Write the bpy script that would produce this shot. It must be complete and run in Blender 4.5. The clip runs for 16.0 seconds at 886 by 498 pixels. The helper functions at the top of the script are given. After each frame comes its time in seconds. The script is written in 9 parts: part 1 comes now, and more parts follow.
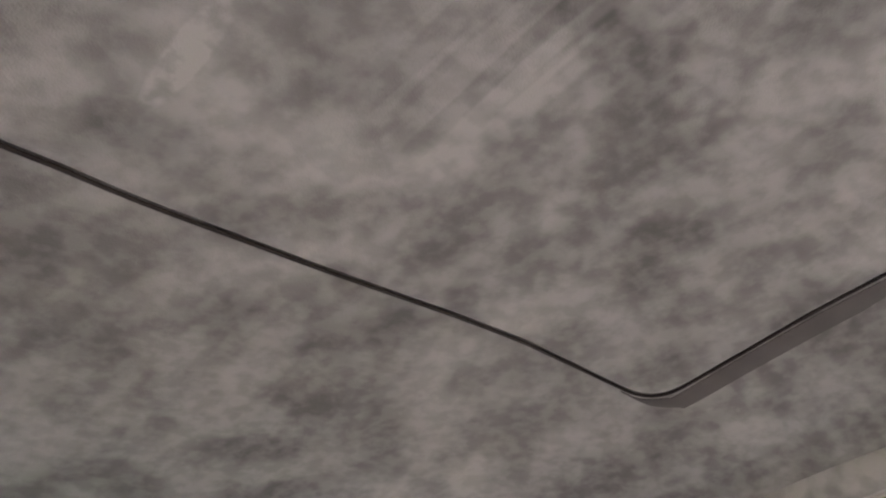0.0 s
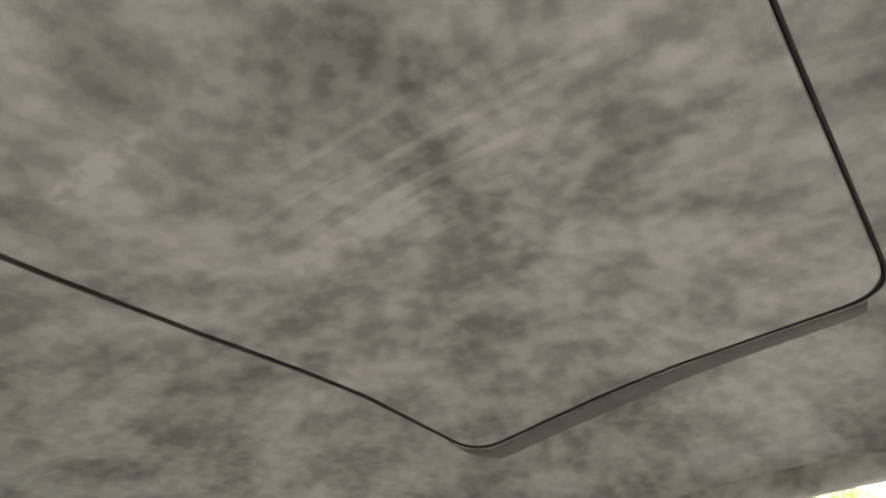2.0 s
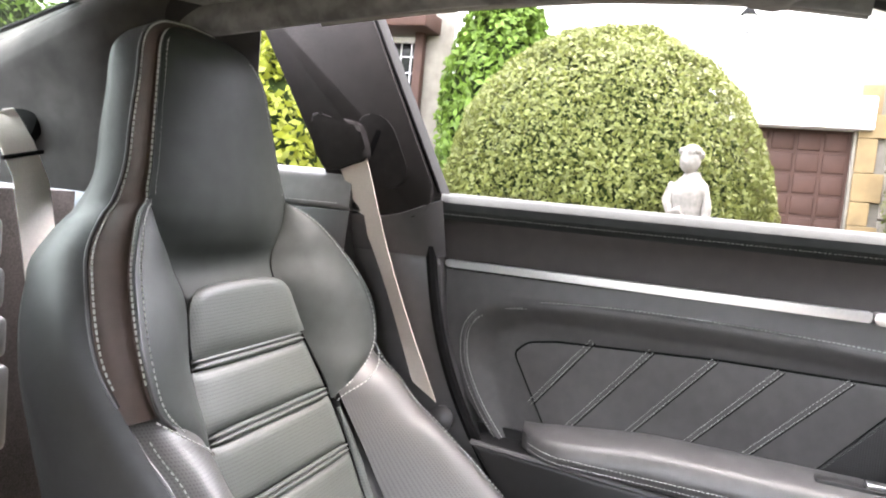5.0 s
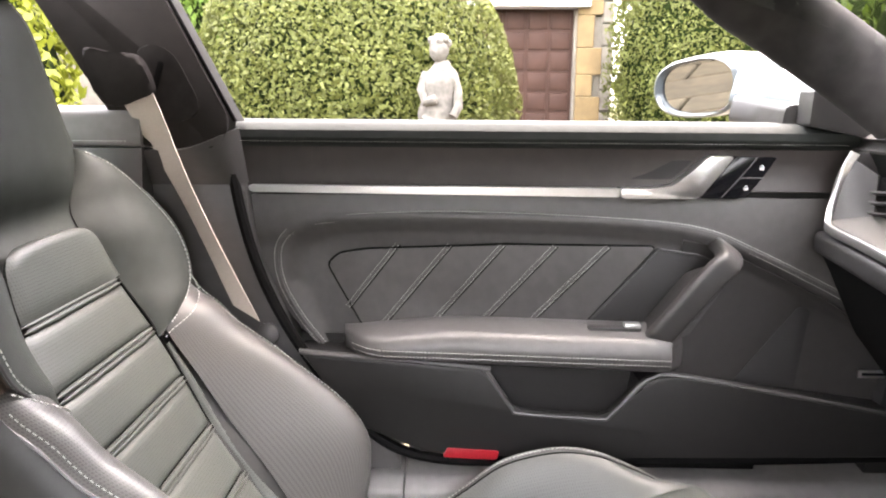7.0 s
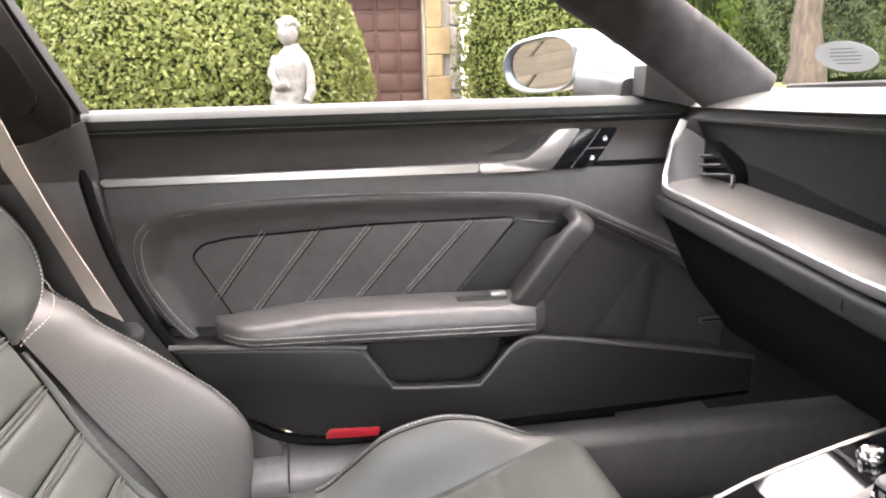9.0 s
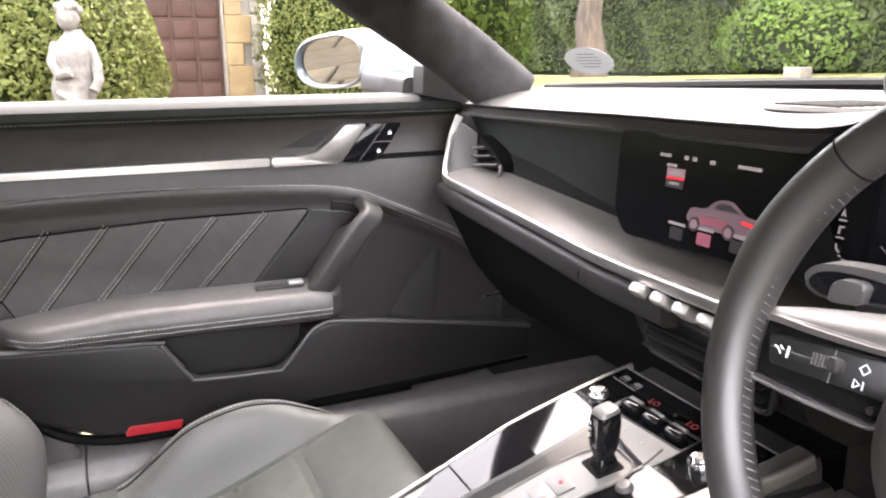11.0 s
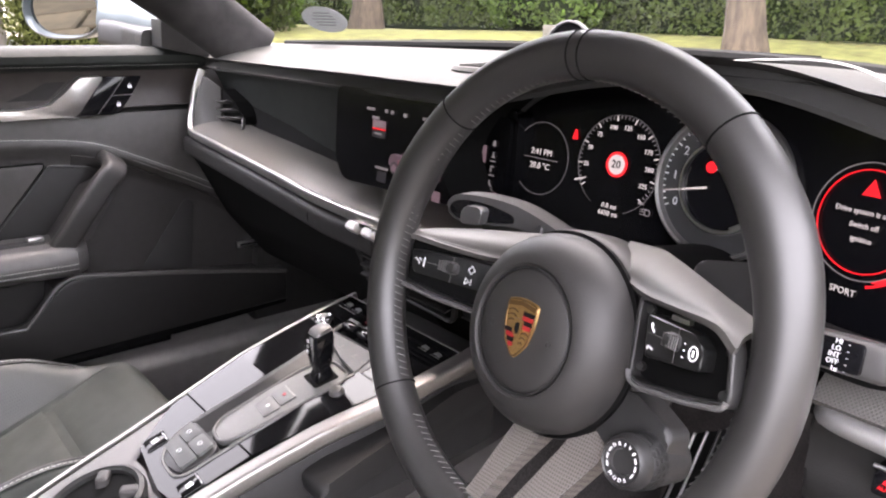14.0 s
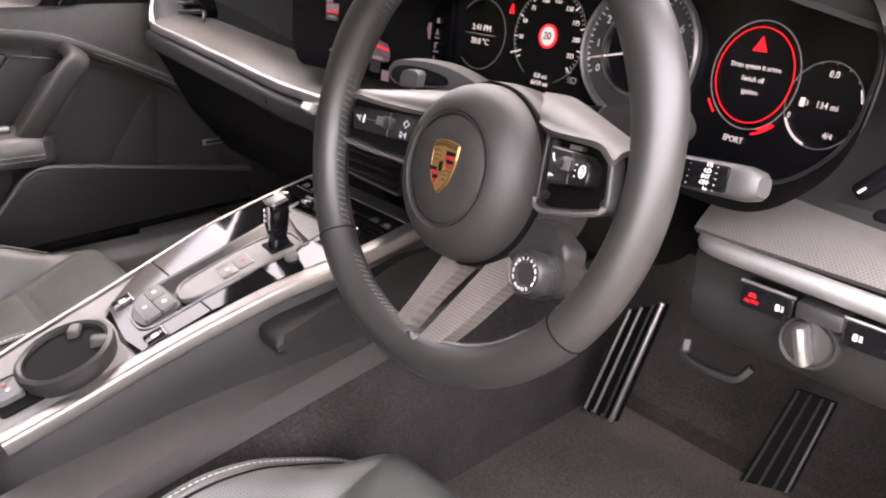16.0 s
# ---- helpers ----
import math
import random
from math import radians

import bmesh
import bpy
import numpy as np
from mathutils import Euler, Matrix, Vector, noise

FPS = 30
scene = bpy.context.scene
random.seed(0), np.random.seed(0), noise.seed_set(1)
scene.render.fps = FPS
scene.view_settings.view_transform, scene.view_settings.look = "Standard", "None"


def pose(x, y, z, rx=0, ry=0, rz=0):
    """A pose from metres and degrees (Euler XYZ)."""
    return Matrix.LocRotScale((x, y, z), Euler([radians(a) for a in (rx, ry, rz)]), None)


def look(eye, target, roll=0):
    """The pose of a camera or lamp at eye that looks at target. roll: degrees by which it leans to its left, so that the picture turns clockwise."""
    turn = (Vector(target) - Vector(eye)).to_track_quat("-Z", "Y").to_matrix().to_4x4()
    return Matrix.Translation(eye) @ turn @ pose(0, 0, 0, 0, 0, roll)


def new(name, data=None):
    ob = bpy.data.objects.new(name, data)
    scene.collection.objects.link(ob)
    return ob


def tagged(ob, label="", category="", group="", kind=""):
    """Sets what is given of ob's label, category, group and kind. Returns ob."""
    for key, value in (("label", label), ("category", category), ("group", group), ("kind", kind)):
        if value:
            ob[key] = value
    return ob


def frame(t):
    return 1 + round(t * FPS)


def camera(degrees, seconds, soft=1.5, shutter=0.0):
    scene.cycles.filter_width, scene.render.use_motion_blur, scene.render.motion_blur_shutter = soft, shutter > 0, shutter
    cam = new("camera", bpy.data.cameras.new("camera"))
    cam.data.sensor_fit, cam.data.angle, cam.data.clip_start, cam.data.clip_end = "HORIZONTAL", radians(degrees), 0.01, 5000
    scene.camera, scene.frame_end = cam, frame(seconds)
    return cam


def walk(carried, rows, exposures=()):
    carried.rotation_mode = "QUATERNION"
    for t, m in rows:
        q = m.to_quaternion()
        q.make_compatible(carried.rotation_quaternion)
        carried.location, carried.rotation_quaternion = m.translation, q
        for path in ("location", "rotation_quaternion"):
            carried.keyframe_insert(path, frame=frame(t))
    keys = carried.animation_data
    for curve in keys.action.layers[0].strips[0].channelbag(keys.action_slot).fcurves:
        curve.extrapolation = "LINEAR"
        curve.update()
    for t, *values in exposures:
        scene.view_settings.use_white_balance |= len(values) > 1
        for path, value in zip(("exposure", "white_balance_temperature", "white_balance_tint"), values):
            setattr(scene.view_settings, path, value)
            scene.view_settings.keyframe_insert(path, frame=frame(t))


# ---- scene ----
cam = camera(61.2, 16.0, soft=2.1)
PATH = [
    (0, (0.28, -0.438, 0.934), (-0.923, -1.528, 2.103), -5.38),
    (0.5, (0.296, -0.412, 0.942), (-0.956, -1.351, 2.187), -7.83),
    (1, (0.31, -0.371, 0.928), (-0.93, -1.187, 2.268), -9.77),
    (1.5, (0.333, -0.351, 0.92), (-0.932, -1.133, 2.257), -9.85),
    (2, (0.359, -0.327, 0.933), (-1.033, -1.208, 2.065), -4.69),
    (2.5, (0.358, -0.319, 0.917), (-1.14, -1.298, 1.809), -0.58),
    (3, (0.338, -0.293, 0.92), (-1.239, -1.365, 1.524), 4.8),
    (3.5, (0.322, -0.293, 0.922), (-1.352, -1.333, 1.263), 6.9),
    (4, (0.324, -0.283, 0.91), (-1.432, -1.235, 1.007), 7.8),
    (4.2, (0.321, -0.287, 0.901), (-1.461, -1.194, 0.928), 7.4),
    (6.3, (0.417, -0.331, 0.937), (-1.54, -0.577, 0.602), 2.1),
    (6.5, (0.421, -0.341, 0.941), (-1.54, -0.521, 0.586), 1.5),
    (7, (0.433, -0.347, 0.941), (-1.527, -0.387, 0.544), 0.4),
    (7.5, (0.433, -0.35, 0.948), (-1.519, -0.283, 0.516), -0.3),
    (8, (0.435, -0.357, 0.948), (-1.506, -0.2, 0.493), -0.8),
    (8.2, (0.44, -0.352, 0.938), (-1.5, -0.169, 0.489), -1),
    (10.3, (0.492, -0.361, 0.953), (-1.35, 0.259, 0.48), -1.1),
    (10.5, (0.504, -0.358, 0.954), (-1.321, 0.31, 0.481), -1),
    (11, (0.536, -0.342, 0.955), (-1.24, 0.443, 0.475), -0.6),
    (11.5, (0.566, -0.332, 0.96), (-1.151, 0.569, 0.468), -0.1),
    (12, (0.597, -0.321, 0.966), (-1.054, 0.689, 0.464), 0.3),
    (12.5, (0.623, -0.31, 0.968), (-0.964, 0.792, 0.451), 0.5),
    (13, (0.644, -0.315, 0.972), (-0.893, 0.845, 0.431), 1),
    (13.5, (0.652, -0.32, 0.969), (-0.841, 0.883, 0.4), 1.2),
    (14, (0.661, -0.333, 0.969), (-0.792, 0.905, 0.373), 1.3),
    (14.5, (0.672, -0.347, 0.971), (-0.747, 0.918, 0.35), 1.4),
    (15, (0.691, -0.362, 0.966), (-0.699, 0.915, 0.305), 1.4),
    (15.5, (0.709, -0.37, 0.955), (-0.668, 0.894, 0.242), 1.8),
    (16, (0.737, -0.355, 0.934), (-0.621, 0.891, 0.157), 2.4),
]
# ---- world, sun, exposure ----
EXPOSURES = [(0.0, 5.8, 6500, 24), (0.5, 6.04, 6550, 16), (1.0, 6.12, 6600, 12), (1.5, 6.08, 6650, 12), (2.0, 5.93, 6750, 11), (2.6, 5.62, 6750, 8), (3.0, 5.28, 6800, 10), (3.5, 4.78, 6650, 12), (4.0, 4.62, 6500, 14),
             (6.5, 4.68, 7250, 18), (11.0, 4.66, 7100, 20), (12.5, 4.5, 7050, 21), (14.5, 3.9, 6950, 23), (16.0, 4.1, 7400, 26)]
walk(cam, [(t, look(eye, target, roll)) for t, eye, target, roll in PATH], EXPOSURES)

SUN_ELEVATION, SUN_TURN = 68.0, -50.0
world = bpy.data.worlds.new("sky")
scene.world = world
world.use_nodes = True
wn = world.node_tree.nodes
sky = wn.new("ShaderNodeTexSky")
sky.sky_type = "NISHITA"
sky.sun_disc = False
sky.sun_elevation, sky.sun_rotation = radians(SUN_ELEVATION), radians(SUN_TURN)
sky.air_density, sky.dust_density, sky.ozone_density = 1.0, 4.0, 1.0
haze = wn.new("ShaderNodeMixRGB")
haze.inputs[0].default_value = 0.55
haze.inputs[2].default_value = (9.0, 9.3, 9.6, 1)
world.node_tree.links.new(sky.outputs[0], haze.inputs[1])
world.node_tree.links.new(haze.outputs[0], wn["Background"].inputs[0])
wn["Background"].inputs[1].default_value = 0.15

sun_data = bpy.data.lights.new("sun", "SUN")
sun_data.energy, sun_data.angle, sun_data.color = 0.32, radians(70), (1.0, 0.97, 0.92)
sun = new("sun", sun_data)
sun.rotation_euler = Euler((0, radians(90 - SUN_ELEVATION), radians(90 - SUN_TURN)))

# ---- materials ----


def material(name, base, rough=0.5, metal=0.0, spread=0.0, scale=20.0, bump=0.0, bump_scale=400.0, coarse=0.0, coarse_scale=3.0,
             spec=0.5, coat=0.0, tint=None, rough_spread=0.0, per_object=0.0, pattern="noise", sheen=0.0, detail=4.0, stretch=(1, 1, 1)):
    """Principled surface: fine and coarse colour variation, and a fine relief, in metres."""
    m = bpy.data.materials.new(name)
    m.use_nodes = True
    nt = m.node_tree
    n, l = nt.nodes, nt.links
    b = n["Principled BSDF"]
    b.inputs["Base Color"].default_value = (*base, 1)
    b.inputs["Roughness"].default_value = rough
    b.inputs["Metallic"].default_value = metal
    b.inputs["Specular IOR Level"].default_value = spec
    b.inputs["Coat Weight"].default_value = coat
    if sheen:
        b.inputs["Sheen Weight"].default_value = sheen
        b.inputs["Sheen Roughness"].default_value = 0.6
    tc = n.new("ShaderNodeTexCoord")
    mp = n.new("ShaderNodeMapping")
    mp.inputs["Scale"].default_value = stretch
    l.new(tc.outputs["Object"], mp.inputs[0])
    if spread or coarse or per_object:
        mul = None
        for amount, sc, dt in ((spread, scale, detail), (coarse, coarse_scale, 3.0)):
            if not amount:
                continue
            t = n.new("ShaderNodeTexNoise")
            t.inputs["Scale"].default_value, t.inputs["Detail"].default_value = sc, dt
            l.new(mp.outputs[0], t.inputs["Vector"])
            r = n.new("ShaderNodeMapRange")
            r.inputs["From Min"].default_value, r.inputs["From Max"].default_value = 0.3, 0.7
            r.inputs["To Min"].default_value, r.inputs["To Max"].default_value = 1 - amount, 1 + amount
            l.new(t.outputs[0], r.inputs[0])
            if mul is None:
                mul = r.outputs[0]
            else:
                k = n.new("ShaderNodeMath")
                k.operation = "MULTIPLY"
                l.new(mul, k.inputs[0])
                l.new(r.outputs[0], k.inputs[1])
                mul = k.outputs[0]
        if per_object:
            oi = n.new("ShaderNodeObjectInfo")
            r = n.new("ShaderNodeMapRange")
            r.inputs["To Min"].default_value, r.inputs["To Max"].default_value = 1 - per_object, 1 + per_object
            l.new(oi.outputs["Random"], r.inputs[0])
            if mul is None:
                mul = r.outputs[0]
            else:
                k = n.new("ShaderNodeMath")
                k.operation = "MULTIPLY"
                l.new(mul, k.inputs[0])
                l.new(r.outputs[0], k.inputs[1])
                mul = k.outputs[0]
        v = n.new("ShaderNodeVectorMath")
        v.operation = "SCALE"
        v.inputs[0].default_value = base
        l.new(mul, v.inputs["Scale"])
        l.new(v.outputs[0], b.inputs["Base Color"])
        if rough_spread:
            r = n.new("ShaderNodeMath")
            r.operation = "MULTIPLY_ADD"
            r.inputs[1].default_value, r.inputs[2].default_value = rough_spread, rough - rough_spread
            l.new(mul, r.inputs[0])
            l.new(r.outputs[0], b.inputs["Roughness"])
    if bump:
        if pattern == "noise":
            t = n.new("ShaderNodeTexNoise")
            t.inputs["Scale"].default_value, t.inputs["Detail"].default_value = bump_scale, 2.0
        else:
            t = n.new("ShaderNodeTexVoronoi")
            t.inputs["Scale"].default_value = bump_scale
        l.new(mp.outputs[0], t.inputs["Vector"])
        bp = n.new("ShaderNodeBump")
        bp.inputs["Strength"].default_value, bp.inputs["Distance"].default_value = bump, 0.001
        l.new(t.outputs[0], bp.inputs["Height"])
        l.new(bp.outputs[0], b.inputs["Normal"])
    return m


def dotted(name, base, hole, pitch, rough=0.55, size=0.3, axes=(1, 1, 1)):
    """A surface with a regular field of small round holes, pitch in metres."""
    m = material(name, base, rough)
    nt = m.node_tree
    n, l = nt.nodes, nt.links
    b = n["Principled BSDF"]
    tc = n.new("ShaderNodeTexCoord")
    v = n.new("ShaderNodeTexVoronoi")
    v.inputs["Scale"].default_value = 1 / pitch
    v.inputs["Randomness"].default_value = 0.0
    mp = n.new("ShaderNodeMapping")
    mp.inputs["Scale"].default_value = axes
    mp.inputs["Rotation"].default_value = (0, 0, radians(45) if axes[2] == 0 else 0)
    l.new(tc.outputs["Object"], mp.inputs[0])
    l.new(mp.outputs[0], v.inputs["Vector"])
    r = n.new("ShaderNodeMapRange")
    r.inputs["From Min"].default_value, r.inputs["From Max"].default_value = size, size + 0.12
    l.new(v.outputs["Distance"], r.inputs[0])
    mx = n.new("ShaderNodeMixRGB")
    mx.inputs[1].default_value, mx.inputs[2].default_value = (*hole, 1), (*base, 1)
    l.new(r.outputs[0], mx.inputs[0])
    l.new(mx.outputs[0], b.inputs["Base Color"])
    bp = n.new("ShaderNodeBump")
    bp.inputs["Strength"].default_value, bp.inputs["Distance"].default_value = 0.5, 0.001
    l.new(r.outputs[0], bp.inputs["Height"])
    l.new(bp.outputs[0], b.inputs["Normal"])
    return m


def glowing(name, colour, strength):
    m = bpy.data.materials.new(name)
    m.use_nodes = True
    b = m.node_tree.nodes["Principled BSDF"]
    b.inputs["Base Color"].default_value = (*[c * 0.2 for c in colour], 1)
    b.inputs["Emission Color"].default_value = (*colour, 1)
    b.inputs["Emission Strength"].default_value = strength
    b.inputs["Roughness"].default_value = 0.4
    return m


def pane_material(name, gloss=1.0, tint=(0.96, 0.98, 0.97)):
    m = bpy.data.materials.new(name)
    m.use_nodes = True
    nt = m.node_tree
    n, l = nt.nodes, nt.links
    n.remove(n["Principled BSDF"])
    tr, gl, mx, fr = n.new("ShaderNodeBsdfTransparent"), n.new("ShaderNodeBsdfGlossy"), n.new("ShaderNodeMixShader"), n.new("ShaderNodeFresnel")
    tr.inputs[0].default_value = (*tint, 1)
    gl.inputs["Roughness"].default_value = 0.02
    fr.inputs[0].default_value = 1.45
    k = n.new("ShaderNodeMath")
    k.operation = "MULTIPLY"
    k.inputs[1].default_value = gloss
    l.new(fr.outputs[0], k.inputs[0])
    l.new(k.outputs[0], mx.inputs[0])
    l.new(tr.outputs[0], mx.inputs[1])
    l.new(gl.outputs[0], mx.inputs[2])
    l.new(mx.outputs[0], n["Material Output"].inputs[0])
    return m


LEATHER = material("leather", (0.045, 0.0430, 0.0425), 0.40, spread=0.10, scale=60, coarse=0.12, coarse_scale=6, bump=0.16, bump_scale=1100, pattern="voronoi", spec=0.7)
SHELL_LEATHER = material("shell_leather", (0.030, 0.0300, 0.0290), 0.46, spread=0.10, scale=60, coarse=0.12, coarse_scale=6, bump=0.16, bump_scale=1100, pattern="voronoi", spec=0.38)
# seat leather, darker for the headrest: shade under the roof put into colour
HEAD_LEATHER = material("headrest_leather", (0.036, 0.0415, 0.0380), 0.52, spread=0.10, scale=40, coarse=0.12, coarse_scale=5, bump=0.16, bump_scale=1100, pattern="voronoi", spec=0.16)
LEATHER_SOFT = material("seat_leather", (0.049, 0.0545, 0.0505), 0.50, spread=0.10, scale=40, coarse=0.12, coarse_scale=5, bump=0.16, bump_scale=1100, pattern="voronoi", spec=0.25)
DOOR_LEATHER = material("door_leather", (0.062, 0.0590, 0.0575), 0.42, spread=0.10, scale=60, coarse=0.12, coarse_scale=6, bump=0.16, bump_scale=1100, pattern="voronoi", spec=0.6)
HUB_SKIN = material("hub_leather", (0.026, 0.0243, 0.0233), 0.52, spread=0.06, scale=50, coarse=0.10, coarse_scale=9, bump=0.12, bump_scale=1300, pattern="voronoi", spec=0.4)
SEAM_BROWN = material("seam_brown", (0.020, 0.016, 0.015), 0.9, spread=0.2, scale=80, spec=0.1)
STALK = material("stalk_plastic", (0.06, 0.058, 0.057), 0.38, spread=0.05, scale=90, bump=0.1, bump_scale=1500)
PERF_SIDE = dotted("perforated_bolster", (0.088, 0.085, 0.082), (0.050, 0.048, 0.046), 0.0026, rough=0.44, size=0.20, axes=(1, 0, 1))
SILL_GREY = material("sill_leather", (0.165, 0.160, 0.157), 0.45, spread=0.08, scale=60, coarse=0.12, coarse_scale=5, bump=0.15, bump_scale=1100, pattern="voronoi")
CONSOLE_SKIN = material("console_leather", (0.0178, 0.0171, 0.0169), 0.5, spread=0.10, scale=60, coarse=0.12, coarse_scale=6, bump=0.16, bump_scale=1100, pattern="voronoi", spec=0.35)
PILLAR_GREY = material("grey_pillar_suede", (0.052, 0.048, 0.047), 0.95, spread=0.25, scale=24, coarse=0.25, coarse_scale=8, bump=0.5, bump_scale=700, spec=0.12, sheen=0.15)
HEAD_BROWN = material("headrest_brown", (0.078, 0.055, 0.047), 0.55, spread=0.12, scale=50, bump=0.3, bump_scale=1000, pattern="voronoi", spec=0.3)
BROWN = material("dark_brown_leather", (0.034, 0.028, 0.026), 0.5, spread=0.12, scale=50, bump=0.3, bump_scale=1000, pattern="voronoi")
PERF = dotted("perforated_leather", (0.066, 0.0745, 0.0685), (0.040, 0.045, 0.0415), 0.0036, rough=0.46, size=0.19, axes=(1, 0, 1))
PERF_FLAT = dotted("perforated_cushion", (0.066, 0.070, 0.066), (0.042, 0.044, 0.042), 0.0026, rough=0.46, size=0.19, axes=(1, 1, 0))
for m_ in (PERF, PERF_FLAT, PERF_SIDE):
    m_.node_tree.nodes["Bump"].inputs["Strength"].default_value = 0.15
BELT_LEATHER = material("belt_line_leather", (0.025, 0.0275, 0.0262), 0.66, spread=0.10, scale=60, coarse=0.12, coarse_scale=6, bump=0.16, bump_scale=1100, pattern="voronoi", spec=0.12)
DASH_TOP = material("dash_leather", (0.040, 0.0395, 0.038), 0.6, spread=0.06, scale=60, coarse=0.1, bump=0.12, bump_scale=1100, pattern="voronoi", spec=0.16)
RIM_LEATHER = material("rim_leather", (0.0205, 0.0192, 0.0184), 0.45, spread=0.08, scale=50, coarse=0.14, coarse_scale=7, bump=0.08, bump_scale=1500, spec=0.75)


def suede(name, dark, light):
    """Napped suede: blotches at two sizes and finger strokes where it was brushed."""
    m = material(name, light, 0.95, bump=0.5, bump_scale=700, spec=0.10, sheen=0.08)
    nt = m.node_tree
    n, l = nt.nodes, nt.links
    b, tc = n["Principled BSDF"], n["Texture Coordinate"]

    def spots(scale, detail, rough, lo, hi, src=None):
        t = n.new("ShaderNodeTexNoise")
        t.inputs["Scale"].default_value, t.inputs["Detail"].default_value, t.inputs["Roughness"].default_value = scale, detail, rough
        l.new(src or tc.outputs["Object"], t.inputs["Vector"])
        r = n.new("ShaderNodeMapRange")
        r.interpolation_type = "SMOOTHSTEP"
        r.inputs["From Min"].default_value, r.inputs["From Max"].default_value = lo, hi
        l.new(t.outputs[0], r.inputs[0])
        return r.outputs[0]

    def calc(op, a, c):
        k = n.new("ShaderNodeMath")
        k.operation = op
        for i, v in enumerate((a, c)):
            if isinstance(v, (int, float)):
                k.inputs[i].default_value = v
            else:
                l.new(v, k.inputs[i])
        return k.outputs[0]

    def ellipse(centre, size):
        mp = n.new("ShaderNodeMapping")
        mp.vector_type = "TEXTURE"
        mp.inputs["Location"].default_value = centre
        mp.inputs["Scale"].default_value = size
        l.new(tc.outputs["Object"], mp.inputs[0])
        g = n.new("ShaderNodeTexGradient")
        g.gradient_type = "SPHERICAL"
        l.new(mp.outputs[0], g.inputs[0])
        return g.outputs["Fac"]
    fine = spots(58, 3, 0.5, 0.34, 0.66)
    mid = spots(15, 2.5, 0.5, 0.36, 0.64)
    big = spots(4.2, 2.0, 0.5, 0.32, 0.68)
    mix = calc("ADD", calc("ADD", calc("MULTIPLY", fine, 0.26), calc("MULTIPLY", mid, 0.42)), calc("MULTIPLY", big, 0.32))
    # strokes along the car, across the middle of the sliding panel and one beside it
    mp = n.new("ShaderNodeMapping")
    mp.inputs["Scale"].default_value = (60, 5, 1)
    l.new(tc.outputs["Object"], mp.inputs[0])
    lines = spots(1.0, 2, 0.5, 0.46, 0.62, mp.outputs[0])
    bundle = calc("MULTIPLY", lines, calc("MINIMUM", calc("MULTIPLY", ellipse((0.050, 0.01, 0.01), (0.075, 0.17, 0.2)), 2.2), 1.0))
    one = calc("MINIMUM", calc("MULTIPLY", ellipse((0.177, -0.148, 0.01), (0.011, 0.050, 0.2)), 3.0), 0.55)
    mix = calc("MINIMUM", calc("ADD", mix, calc("ADD", calc("MULTIPLY", bundle, 0.26), calc("MULTIPLY", one, calc("ADD", calc("MULTIPLY", fine, 0.5), 0.1)))), 1.3)
    # a broad darker patch of the panel
    dark_patch = calc("MINIMUM", calc("MULTIPLY", ellipse((0.125, -0.045, 0.01), (0.155, 0.125, 0.3)), 1.9), 1.0)
    mix = calc("SUBTRACT", calc("ADD", mix, 0.06), calc("MULTIPLY", dark_patch, calc("ADD", calc("MULTIPLY", mid, 0.16), 0.16)))
    mx = n.new("ShaderNodeMixRGB")
    mx.inputs[1].default_value, mx.inputs[2].default_value = (*dark, 1), (*light, 1)
    l.new(mix, mx.inputs[0])
    l.new(mx.outputs[0], b.inputs["Base Color"])
    return m


SHADOW_SUEDE = material("shadow_suede", (0.038, 0.031, 0.0285), 0.95, spread=0.2, scale=30, coarse=0.2, coarse_scale=8, bump=0.5, bump_scale=700, spec=0.12, sheen=0.15)
LIT_SEAL = material("lit_seal", (0.22, 0.205, 0.185), 0.7, spread=0.1, scale=30)
SUEDE = suede("suede", (0.055, 0.0515, 0.0480), (0.238, 0.2280, 0.2110))
# brown pillar suede, deepened: its unlit side is put into the colour
DARK_SUEDE = material("dark_suede", (0.0165, 0.0138, 0.0130), 0.95, spread=0.2, scale=20, coarse=0.2, coarse_scale=6, bump=0.5, bump_scale=700, spec=0.12, sheen=0.1)
OUTLET = material("outlet_plastic", (0.0165, 0.0145, 0.014), 0.8, spec=0.15, spread=0.15, scale=60, bump=0.2, bump_scale=900)
PILLAR_SUEDE = material("pillar_suede", (0.034, 0.031, 0.031), 0.95, spread=0.22, scale=20, coarse=0.2, coarse_scale=6, bump=0.5, bump_scale=700, spec=0.12, sheen=0.1)
PLASTIC = material("black_plastic", (0.022, 0.0213, 0.0211), 0.40, spread=0.08, scale=80, bump=0.2, bump_scale=1500)
# black plastic, deepened: the shade low in the cabin is put into its colour
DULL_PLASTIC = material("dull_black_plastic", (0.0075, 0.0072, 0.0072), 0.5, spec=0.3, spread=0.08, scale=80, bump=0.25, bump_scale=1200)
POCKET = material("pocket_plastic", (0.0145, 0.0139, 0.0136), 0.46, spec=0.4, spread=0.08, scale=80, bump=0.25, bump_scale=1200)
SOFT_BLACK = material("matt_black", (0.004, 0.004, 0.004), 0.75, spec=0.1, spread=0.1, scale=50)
DISPLAY = material("display_black", (0.004, 0.004, 0.005), 0.22, spec=0.18)
CONSOLE_GLOSS = material("console_gloss", (0.005, 0.005, 0.0055), 0.05, spec=0.17)
TRAY = material("tray_grey", (0.021, 0.021, 0.021), 0.42, spread=0.04, scale=90)
